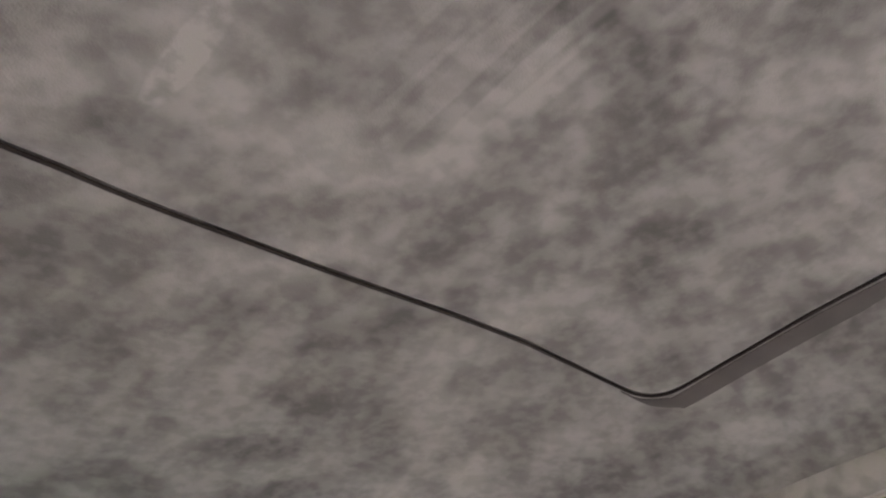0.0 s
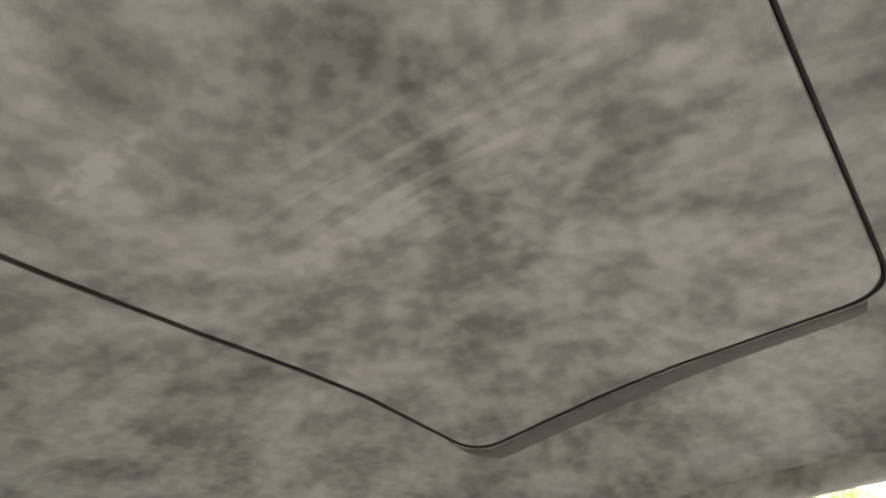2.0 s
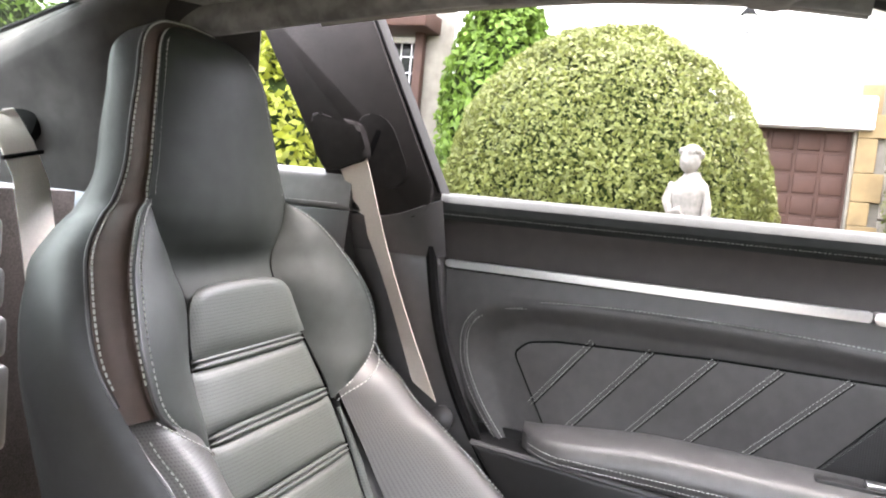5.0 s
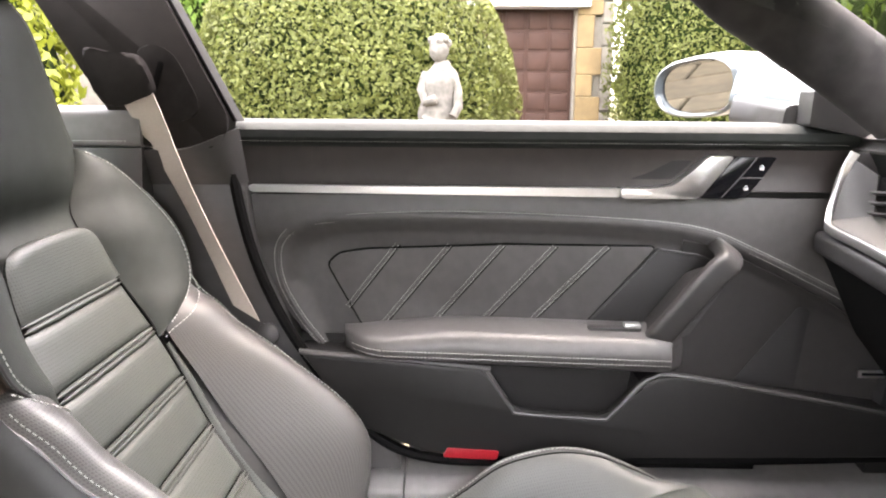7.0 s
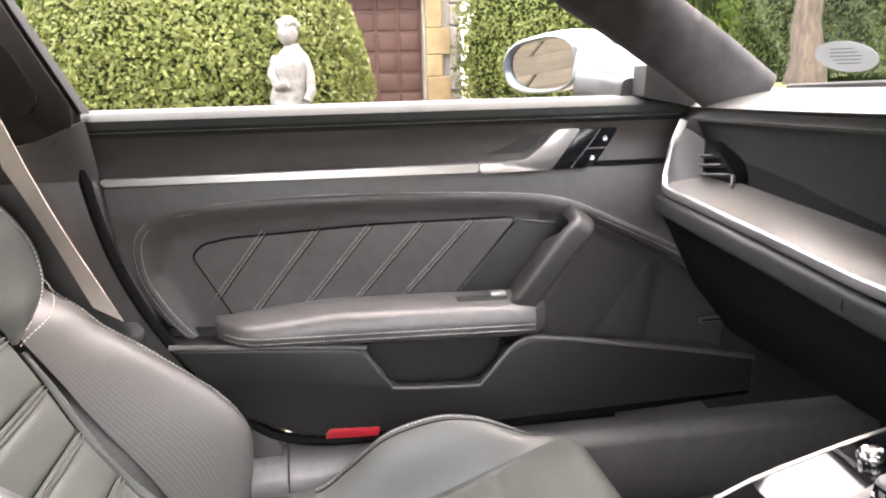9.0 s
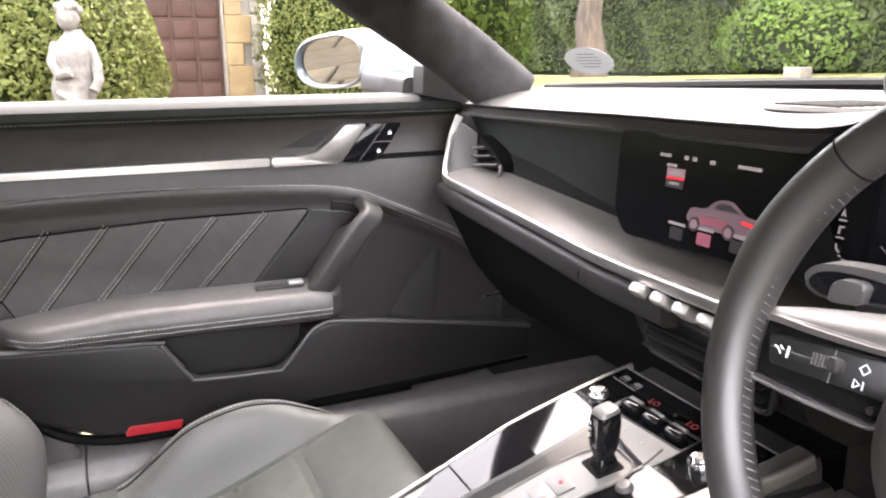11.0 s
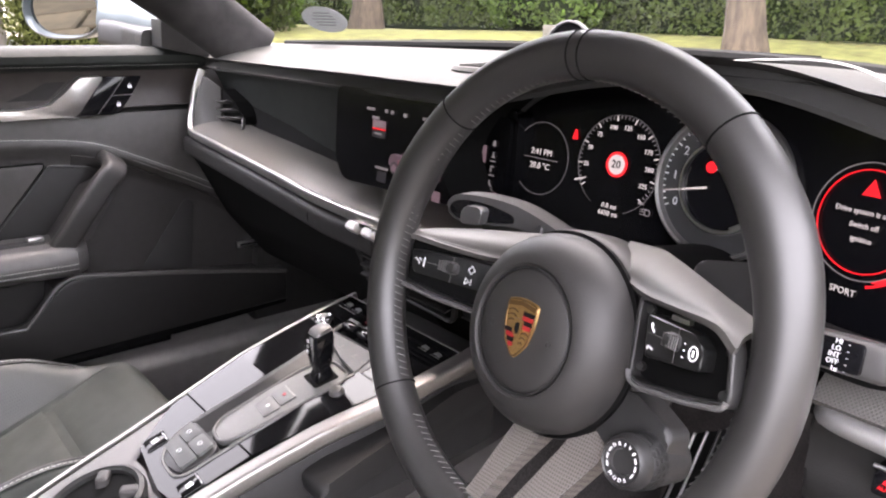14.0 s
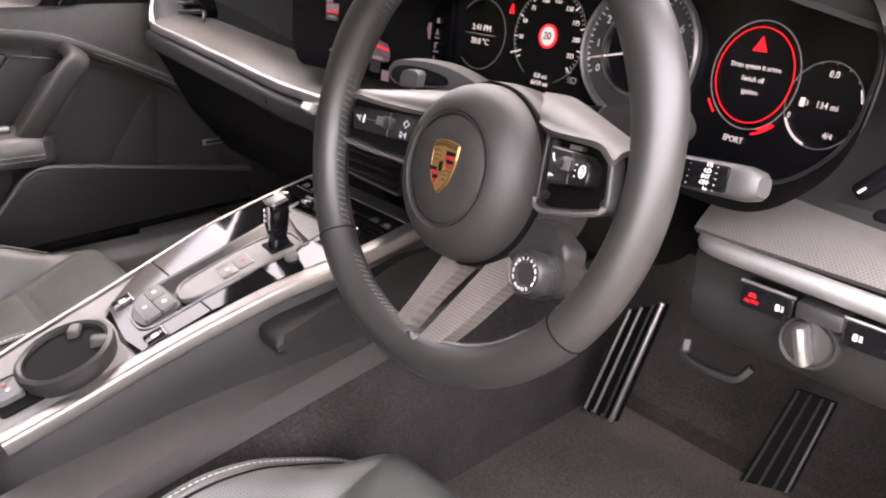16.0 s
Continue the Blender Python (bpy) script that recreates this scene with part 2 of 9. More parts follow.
EDGE_SILVER = material("edge_aluminium", (0.30, 0.287, 0.275), 0.45, metal=1.0, spread=0.05, scale=300, rough_spread=0.05)
LEDGE = material("ledge_plastic", (0.055, 0.051, 0.050), 0.50, spread=0.06, scale=80, bump=0.15, bump_scale=1500)
TRIM_SILVER = material("satin_aluminium", (0.58, 0.57, 0.56), 0.42, metal=0.9, spread=0.04, scale=300)
GLOSS = material("piano_black", (0.006, 0.006, 0.007), 0.10, spec=0.24)
SILVER = material("brushed_aluminium", (0.62, 0.61, 0.60), 0.33, metal=1.0, spread=0.05, scale=300, rough_spread=0.05)
CHROME = material("chrome", (0.75, 0.75, 0.76), 0.12, metal=1.0, spread=0.02, scale=60)
WEAVE = dotted("woven_metal", (0.118, 0.111, 0.103), (0.074, 0.069, 0.064), 0.0019, rough=0.34, size=0.26, axes=(1, 1, 0))
WEAVE.node_tree.nodes["Principled BSDF"].inputs["Metallic"].default_value = 0.3
DECK = dotted("woven_deck", (0.165, 0.156, 0.150), (0.120, 0.114, 0.110), 0.0024, rough=0.45, size=0.26, axes=(1, 1, 0))
REAR_LEATHER = material("rear_leather", (0.105, 0.108, 0.110), 0.45, spread=0.1, scale=40, coarse=0.12, coarse_scale=5, bump=0.16, bump_scale=1100, pattern="voronoi", spec=0.6)
SPOKE = dotted("woven_spoke", (0.20, 0.180, 0.163), (0.105, 0.094, 0.085), 0.0019, rough=0.40, size=0.26, axes=(1, 0, 1))
SPOKE.node_tree.nodes["Principled BSDF"].inputs["Metallic"].default_value = 0.3
PAD_BLACK = material("key_black", (0.010, 0.010, 0.010), 0.30, spread=0.05, scale=100)
SATIN = material("satin_grey_plastic", (0.14, 0.136, 0.133), 0.38, metal=0.35, spread=0.04, scale=80)
FINE_MESH = dotted("fine_speaker_mesh", (0.022, 0.021, 0.021), (0.0008, 0.0008, 0.0008), 0.0030, rough=0.55, size=0.30, axes=(0, 1, 1))
PULL_LEATHER = material("pull_leather", (0.030, 0.0282, 0.0273), 0.45, spread=0.08, scale=60, coarse=0.1, coarse_scale=8, bump=0.14, bump_scale=1200, pattern="voronoi", spec=0.5)
SCREEN_PILLAR = material("screen_pillar_suede", (0.030, 0.0275, 0.0275), 0.95, spread=0.35, scale=26, coarse=0.35, coarse_scale=9, bump=0.5, bump_scale=700, spec=0.12, sheen=0.1)
MESH = dotted("speaker_mesh", (0.018, 0.018, 0.018), (0.0008, 0.0008, 0.0008), 0.0042, rough=0.6, size=0.26, axes=(0, 1, 1))
CARPET = material("carpet", (0.034, 0.0306, 0.0302), 0.98, spread=0.4, scale=350, coarse=0.25, coarse_scale=9, bump=0.9, bump_scale=600, spec=0.1)
BELT = material("chalk_webbing", (0.60, 0.53, 0.465), 0.7, spread=0.06, scale=500, coarse=0.05, bump=0.4, bump_scale=900, spec=0.25)
# same webbing, paler: light from the rear window put into its colour
LIT_BELT = material("lit_webbing", (0.76, 0.73, 0.69), 0.7, spread=0.06, scale=500, coarse=0.05, bump=0.4, bump_scale=900, spec=0.25)
THREAD = material("grey_thread", (0.50, 0.50, 0.48), 0.7, spread=0.1, scale=600)
DIM_THREAD = material("dark_grey_thread", (0.055, 0.054, 0.053), 0.7, spread=0.1, scale=600)
RED = material("red_reflector", (0.30, 0.012, 0.020), 0.3, spread=0.1, scale=200)
SILVER_PAINT = material("silver_paint", (0.105, 0.122, 0.130), 0.34, metal=0.5, spread=0.02, scale=400, coat=0.5)
MIRROR = material("mirror_glass", (0.24, 0.25, 0.25), 0.015, metal=1.0)
MIRROR.node_tree.nodes["Principled BSDF"].inputs["Roughness"].default_value = 0.015
GOLD = material("gold", (0.40, 0.25, 0.10), 0.32, metal=0.8, spread=0.15, scale=500)
BRONZE = material("dark_gold", (0.17, 0.095, 0.035), 0.4, metal=0.7, spread=0.1, scale=500)
ARM_SATIN = material("arm_satin", (0.066, 0.062, 0.058), 0.50, metal=0.1, spread=0.05, scale=90, coarse=0.08, coarse_scale=12, bump=0.05, bump_scale=1800)
RIM_THREAD = material("rim_thread", (0.16, 0.158, 0.152), 0.7, spread=0.1, scale=600)
CREST_RED = material("crest_red", (0.33, 0.02, 0.02), 0.3)
PANE = pane_material("window_glass", 0.06)
REAR_PANE = pane_material("tinted_glass", 0.16, (0.50, 0.55, 0.50))
WHITE_GLOW = glowing("display_white", (1.0, 0.94, 0.95), 0.042)
GREY_GLOW = glowing("display_grey", (0.45, 0.42, 0.44), 0.024)
RED_GLOW = glowing("display_red", (1.0, 0.02, 0.03), 0.075)
RING_GLOW = glowing("display_ring", (0.30, 0.29, 0.31), 0.016)
PINK_GLOW = glowing("display_pink", (0.46, 0.14, 0.21), 0.022)
MAUVE_GLOW = glowing("display_mauve", (0.44, 0.30, 0.36), 0.022)
DIM_RED_GLOW = glowing("display_dim_red", (0.42, 0.05, 0.06), 0.014)
DARK_GLOW = glowing("display_dark", (0.03, 0.028, 0.034), 0.03)
PRINT = material("white_print", (0.66, 0.66, 0.66), 0.6)

STONE = material("pale_stone", (0.13, 0.117, 0.095), 0.9, spread=0.18, scale=7, coarse=0.15, coarse_scale=1.3, bump=0.9, bump_scale=30, per_object=0.14)
QUOIN = material("ochre_stone", (0.13, 0.09, 0.04), 0.9, spread=0.2, scale=6, bump=0.8, bump_scale=30, per_object=0.12)
WHITE_PAINT = material("white_paint", (0.60, 0.60, 0.585), 0.6, spread=0.05, scale=6)
BROWN_PAINT = material("brown_garage_paint", (0.038, 0.019, 0.0135), 0.6, spec=0.15, spread=0.15, scale=9, coarse=0.1, coarse_scale=2)
STATUE = material("weathered_stone", (0.082, 0.076, 0.066), 0.9, spread=0.35, scale=22, coarse=0.2, coarse_scale=7, bump=0.8, bump_scale=60)
BARK = material("bark", (0.070, 0.051, 0.036), 0.95, spread=0.4, scale=14, coarse=0.2, coarse_scale=3, bump=1.0, bump_scale=25, stretch=(1, 1, 0.25))
PAVE = material("paving_stone", (0.074, 0.060, 0.038), 0.9, spread=0.25, scale=9, coarse=0.2, coarse_scale=1.5, bump=0.8, bump_scale=40, per_object=0.2)
GRAVEL = material("ground_earth", (0.105, 0.093, 0.075), 0.95, spread=0.3, scale=12, coarse=0.2, coarse_scale=0.7, bump=0.8, bump_scale=40)
GRASS = material("lawn", (0.115, 0.115, 0.030), 0.95, spread=0.35, scale=5, coarse=0.25, coarse_scale=0.6, bump=0.8, bump_scale=60)


def leafy(name, base, rough=0.55, trans=0.25, spread=0.38):
    m = bpy.data.materials.new(name)
    m.use_nodes = True
    nt = m.node_tree
    n, l = nt.nodes, nt.links
    b = n["Principled BSDF"]
    g = n.new("ShaderNodeNewGeometry")
    r = n.new("ShaderNodeMapRange")
    r.inputs["To Min"].default_value, r.inputs["To Max"].default_value = 1 - spread, 1 + spread
    l.new(g.outputs["Random Per Island"], r.inputs[0])
    v = n.new("ShaderNodeVectorMath")
    v.operation = "SCALE"
    v.inputs[0].default_value = base
    l.new(r.outputs[0], v.inputs["Scale"])
    l.new(v.outputs[0], b.inputs["Base Color"])
    b.inputs["Roughness"].default_value = rough
    b.inputs["Specular IOR Level"].default_value = 0.18
    t = n.new("ShaderNodeBsdfTranslucent")
    l.new(v.outputs[0], t.inputs[0])
    mx = n.new("ShaderNodeMixShader")
    mx.inputs[0].default_value = trans
    l.new(b.outputs[0], mx.inputs[1])
    l.new(t.outputs[0], mx.inputs[2])
    l.new(mx.outputs[0], n["Material Output"].inputs[0])
    return m


BOX_LEAF = leafy("clipped_leaf", (0.085, 0.097, 0.026), trans=0.35, spread=0.22)
HEDGE_LEAF = leafy("hedge_leaf", (0.044, 0.066, 0.010), trans=0.35, spread=0.28)
BRIGHT_LEAF = leafy("bright_leaf", (0.075, 0.125, 0.018), trans=0.35, spread=0.28)
YELLOW_LEAF = leafy("yellow_leaf", (0.135, 0.155, 0.016), trans=0.35, spread=0.3)
PINK_PETAL = leafy("pink_petal", (0.62, 0.035, 0.12), spread=0.3)

# ---- mesh tools ----
BASE = {}


def thing(name, loc, label, category, group="", kind=""):
    ob = new(name)
    ob.location = loc
    ob.empty_display_size = 0.05
    BASE[ob] = Vector(loc)
    return tagged(ob, label, category, group, kind)


def part(name, bm, mat, parent, label="", smooth=True):
    """Links a bmesh, drawn in world places, as one mesh under a thing or a part."""
    me = bpy.data.meshes.new(name)
    bmesh.ops.recalc_face_normals(bm, faces=bm.faces)
    base = BASE[parent]
    bmesh.ops.translate(bm, vec=-base, verts=bm.verts)
    bm.to_mesh(me)
    bm.free()
    me.materials.append(mat)
    ob = new(name, me)
    ob.parent = parent
    BASE[ob] = base
    if smooth:
        me.shade_smooth()
        me.set_sharp_from_angle(angle=radians(38))
    return tagged(ob, label)


def single(name, bm, mat, loc, label, category, kind="", smooth=True, group=""):
    """One mesh that is a thing by itself."""
    me = bpy.data.meshes.new(name)
    bmesh.ops.recalc_face_normals(bm, faces=bm.faces)
    bmesh.ops.translate(bm, vec=-Vector(loc), verts=bm.verts)
    bm.to_mesh(me)
    bm.free()
    me.materials.append(mat)
    ob = new(name, me)
    ob.location = loc
    BASE[ob] = Vector(loc)
    if smooth:
        me.shade_smooth()
        me.set_sharp_from_angle(angle=radians(38))
    return tagged(ob, label, category, group, kind)


def curve_through(pts, n=8, closed=False):
    """A smooth line (Catmull-Rom) through points of any dimension."""
    p = [np.array(q, float) for q in pts]
    out = []
    m = len(p)
    for i in range(m if closed else m - 1):
        a = p[i - 1] if (i > 0 or closed) else 2 * p[0] - p[1]
        b, c = p[i], p[(i + 1) % m]
        d = p[(i + 2) % m] if (i + 2 < m or closed) else 2 * p[-1] - p[-2]
        for k in range(n):
            t = k / n
            out.append(0.5 * (2 * b + (c - a) * t + (2 * a - 5 * b + 4 * c - d) * t * t + (3 * b - a - 3 * c + d) * t ** 3))
    if not closed:
        out.append(p[-1])
    return out


def rounded(pts, r, n=4):
    """A polygon with its corners rounded by about r."""
    out = []
    p = [np.array(q, float) for q in pts]
    for i in range(len(p)):
        a, b, c = p[i - 1], p[i], p[(i + 1) % len(p)]
        la, lc = np.linalg.norm(a - b), np.linalg.norm(c - b)
        s = min(r, la * 0.45, lc * 0.45)
        q0, q1 = b + (a - b) / la * s, b + (c - b) / lc * s
        for k in range(n + 1):
            t = k / n
            out.append((1 - t) ** 2 * q0 + 2 * t * (1 - t) * b + t * t * q1)
    return out


def face_frame(axis):
    """Turns (a, b, depth) into world places: axis x takes (y, z, x), axis y (x, z, y), axis z (x, y, z)."""
    return {"x": lambda a, b, d: (d, a, b), "y": lambda a, b, d: (a, d, b), "z": lambda a, b, d: (a, b, d)}[axis]


def prism(pts, d0, d1, axis="x", bevel=0.0, seg=2, bm=None, place=None):
    """A slab with the outline pts, from depth d0 (back) to d1 (front), its front edge rounded by bevel."""
    bm = bm or bmesh.new()
    f = place or face_frame(axis)
    back = [bm.verts.new(f(a, b, d0)) for a, b in pts]
    front = [bm.verts.new(f(a, b, d1)) for a, b in pts]
    n = len(pts)
    bm.faces.new(back[::-1])
    top = bm.faces.new(front)
    for i in range(n):
        bm.faces.new((back[i], back[(i + 1) % n], front[(i + 1) % n], front[i]))
    if bevel:
        bmesh.ops.bevel(bm, geom=list(top.edges), offset=bevel, segments=seg, profile=0.5, affect="EDGES", clamp_overlap=True)
    return bm


def box(c, s, bevel=0.0, rot=None, seg=2, bm=None):
    """A box of size s about c, turned by the matrix rot, with all its edges rounded."""
    own = bmesh.new()
    bmesh.ops.create_cube(own, size=1)
    bmesh.ops.scale(own, vec=s, verts=own.verts)
    if bevel:
        bmesh.ops.bevel(own, geom=list(own.edges), offset=bevel, segments=seg, profile=0.5, affect="EDGES", clamp_overlap=True)
    if rot is not None:
        bmesh.ops.transform(own, matrix=rot.to_4x4(), verts=own.verts)
    bmesh.ops.translate(own, vec=c, verts=own.verts)
    return merge(bm, own) if bm else own


def merge(bm, own):
    me = bpy.data.meshes.new("tmp")
    own.to_mesh(me)
    own.free()
    bm.from_mesh(me)
    bpy.data.meshes.remove(me)
    return bm


def sweep(path, profile, bm=None, up=(0, 0, 1), closed=False, cap=True, scale=None):
    """Carries a closed outline (side, up) along a path."""
    bm = bm or bmesh.new()
    p = [Vector(q) for q in path]
    n, rings = len(p), []
    u0 = Vector(up)
    for i in range(n):
        a = p[i - 1] if (i > 0 or closed) else p[i]
        b = p[(i + 1) % n] if (i < n - 1 or closed) else p[i]
        d = (b - a).normalized()
        side = d.cross(u0)
        side = side.normalized() if side.length > 1e-6 else Vector((1, 0, 0))
        v = side.cross(d).normalized()
        k = scale(i / max(1, n - 1)) if scale else 1.0
        rings.append([bm.verts.new(p[i] + side * (s * k) + v * (t * k)) for s, t in profile])
    m = len(profile)
    for i in range(n if closed else n - 1):
        r, q = rings[i], rings[(i + 1) % n]
        for j in range(m):
            bm.faces.new((r[j], r[(j + 1) % m], q[(j + 1) % m], q[j]))
    if cap and not closed:
        bm.faces.new(rings[0][::-1])
        bm.faces.new(rings[-1])
    return bm


def oval(rx, ry=None, n=10):
    ry = ry or rx
    return [(rx * math.cos(2 * math.pi * k / n), ry * math.sin(2 * math.pi * k / n)) for k in range(n)]


def rod(a, b, r, bm=None, n=10, r2=None):
    k = (r2 / r - 1) if r2 else 0
    a, b = Vector(a), Vector(b)
    up = (0, 0, 1) if abs((b - a).normalized().z) < 0.9 else (0, 1, 0)
    return sweep([a, b], oval(r, n=n), bm, up=up, scale=lambda t: 1 + k * t)


def loft(rings, bm=None, caps=True, closed_ring=True):
    bm = bm or bmesh.new()
    vs = [[bm.verts.new(q) for q in r] for r in rings]
    m = len(rings[0])
    for i in range(len(rings) - 1):
        for j in range(m if closed_ring else m - 1):
            bm.faces.new((vs[i][j], vs[i][(j + 1) % m], vs[i + 1][(j + 1) % m], vs[i + 1][j]))
    if caps and closed_ring:
        bm.faces.new(vs[0][::-1])
        bm.faces.new(vs[-1])
    return bm


def sheet(f, nu, nv, thick=0.0):
    """A surface f(u, v) for u, v from 0 to 1, with a thickness along its normal."""
    bm = bmesh.new()
    vs = [[bm.verts.new(f(i / nu, j / nv)) for j in range(nv + 1)] for i in range(nu + 1)]
    for i in range(nu):
        for j in range(nv):
            bm.faces.new((vs[i][j], vs[i + 1][j], vs[i + 1][j + 1], vs[i][j + 1]))
    if thick:
        bmesh.ops.recalc_face_normals(bm, faces=bm.faces)
        bmesh.ops.solidify(bm, geom=list(bm.faces), thickness=thick)
    return bm


def lathe(profile, centre, axis, n=32, bm=None):
    """Turns (radius, height) about an axis through centre."""
    ax = Vector(axis).normalized()
    e1 = ax.orthogonal().normalized()
    e2 = ax.cross(e1)
    c = Vector(centre)
    rings = [[c + ax * h + (e1 * math.cos(2 * math.pi * k / n) + e2 * math.sin(2 * math.pi * k / n)) * max(r, 1e-5) for k in range(n)] for r, h in profile]
    return loft(rings, bm)


def stitches(path, length=0.0034, gap=0.0022, r=0.0005, bm=None, up=(1, 0, 0)):
    """A row of short raised threads along a line."""
    bm = bm or bmesh.new()
    p = [Vector(q) for q in path]
    run = [0.0]
    for a, b in zip(p, p[1:]):
        run.append(run[-1] + (b - a).length)
    s, i = 0.0, 0
    prof = oval(r, n=4)

    def at(d):
        k = 0
        while k < len(run) - 2 and run[k + 1] < d:
            k += 1
        t = (d - run[k]) / max(1e-9, run[k + 1] - run[k])
        return p[k].lerp(p[k + 1], t)
    while s + length < run[-1]:
        sweep([at(s), at(s + length)], prof, bm, up=up)
        s += length + gap
    return bm


def offset_line(path, d, axis="x"):
    """The same line moved sideways by d, in the plane across axis."""
    p = [Vector(q) for q in path]
    ax = Vector({"x": (1, 0, 0), "y": (0, 1, 0), "z": (0, 0, 1)}[axis])
    out = []
    for i in range(len(p)):
        t = (p[min(i + 1, len(p) - 1)] - p[max(i - 1, 0)]).normalized()
        out.append(p[i] + t.cross(ax) * d)
    return out


def lettering(name, text, size, m, mat, parent, align="CENTER", depth=0.0003):
    """Words in the built-in font, as a mesh part, at the pose m."""
    c = bpy.data.curves.new(name, "FONT")
    c.body, c.size, c.align_x, c.align_y, c.extrude, c.resolution_u = text, size, align, "CENTER", depth, 2
    tmp = bpy.data.objects.new("tmp", c)
    scene.collection.objects.link(tmp)
    me = bpy.data.meshes.new_from_object(tmp.evaluated_get(bpy.context.evaluated_depsgraph_get()))
    bpy.data.objects.remove(tmp)
    me.name = name
    base = BASE[parent]
    me.transform(Matrix.Translation(-base) @ m)
    me.materials.clear()
    me.materials.append(mat)
    ob = new(name, me)
    ob.parent = parent
    BASE[ob] = base
    return ob


def table(pts):
    xs, ys = [p[0] for p in pts], [p[1] for p in pts]
    # smooth interpolation through the pairs
    def f(x):
        if x <= xs[0]:
            return ys[0]
        if x >= xs[-1]:
            return ys[-1]
        i = max(k for k in range(len(xs) - 1) if xs[k] <= x)
        h = xs[i + 1] - xs[i]
        t = (x - xs[i]) / h
        m = lambda k: 0.0 if k in (0, len(xs) - 1) else (ys[k + 1] - ys[k - 1]) / (xs[k + 1] - xs[k - 1])
        a, b = m(i) * h, m(i + 1) * h
        return (2 * t ** 3 - 3 * t * t + 1) * ys[i] + (t ** 3 - 2 * t * t + t) * a + (-2 * t ** 3 + 3 * t * t) * ys[i + 1] + (t ** 3 - t * t) * b
    return f


# ---- the place: ground and car shell ----
GROUND = sheet(lambda u, v: (-700 + 1400 * u, -700 + 1400 * v, 0.0), 4, 4)
ground = single("ground", GROUND, GRAVEL, (0, 0, 0), "pale gravel drive with laid paving stones", "ground", "structure")


def roof_height(x, y):
    """The underside of the roof lining."""
    return 1.268 - 0.20 * (y + 0.5) ** 2 - (0.54 - 0.18 * min(1, max(0, (-y - 0.85) / 0.35))) * abs(x) ** 3


CORNERS = ((0.0, -0.808), (-0.153, -0.792), (-0.374, -0.770), (-0.352, -0.55), (-0.330, -0.3045), (-0.15, -0.306), (0.0, -0.308), (0.15, -0.308), (0.335, -0.306), (0.356, -0.55), (0.382, -0.800), (0.15, -0.817))


def curve_hole(pts):
    """Straight-ish edges with rounded corners at the four widest points."""
    return rounded(rounded(pts, 0.045, 5), 0.004, 1)


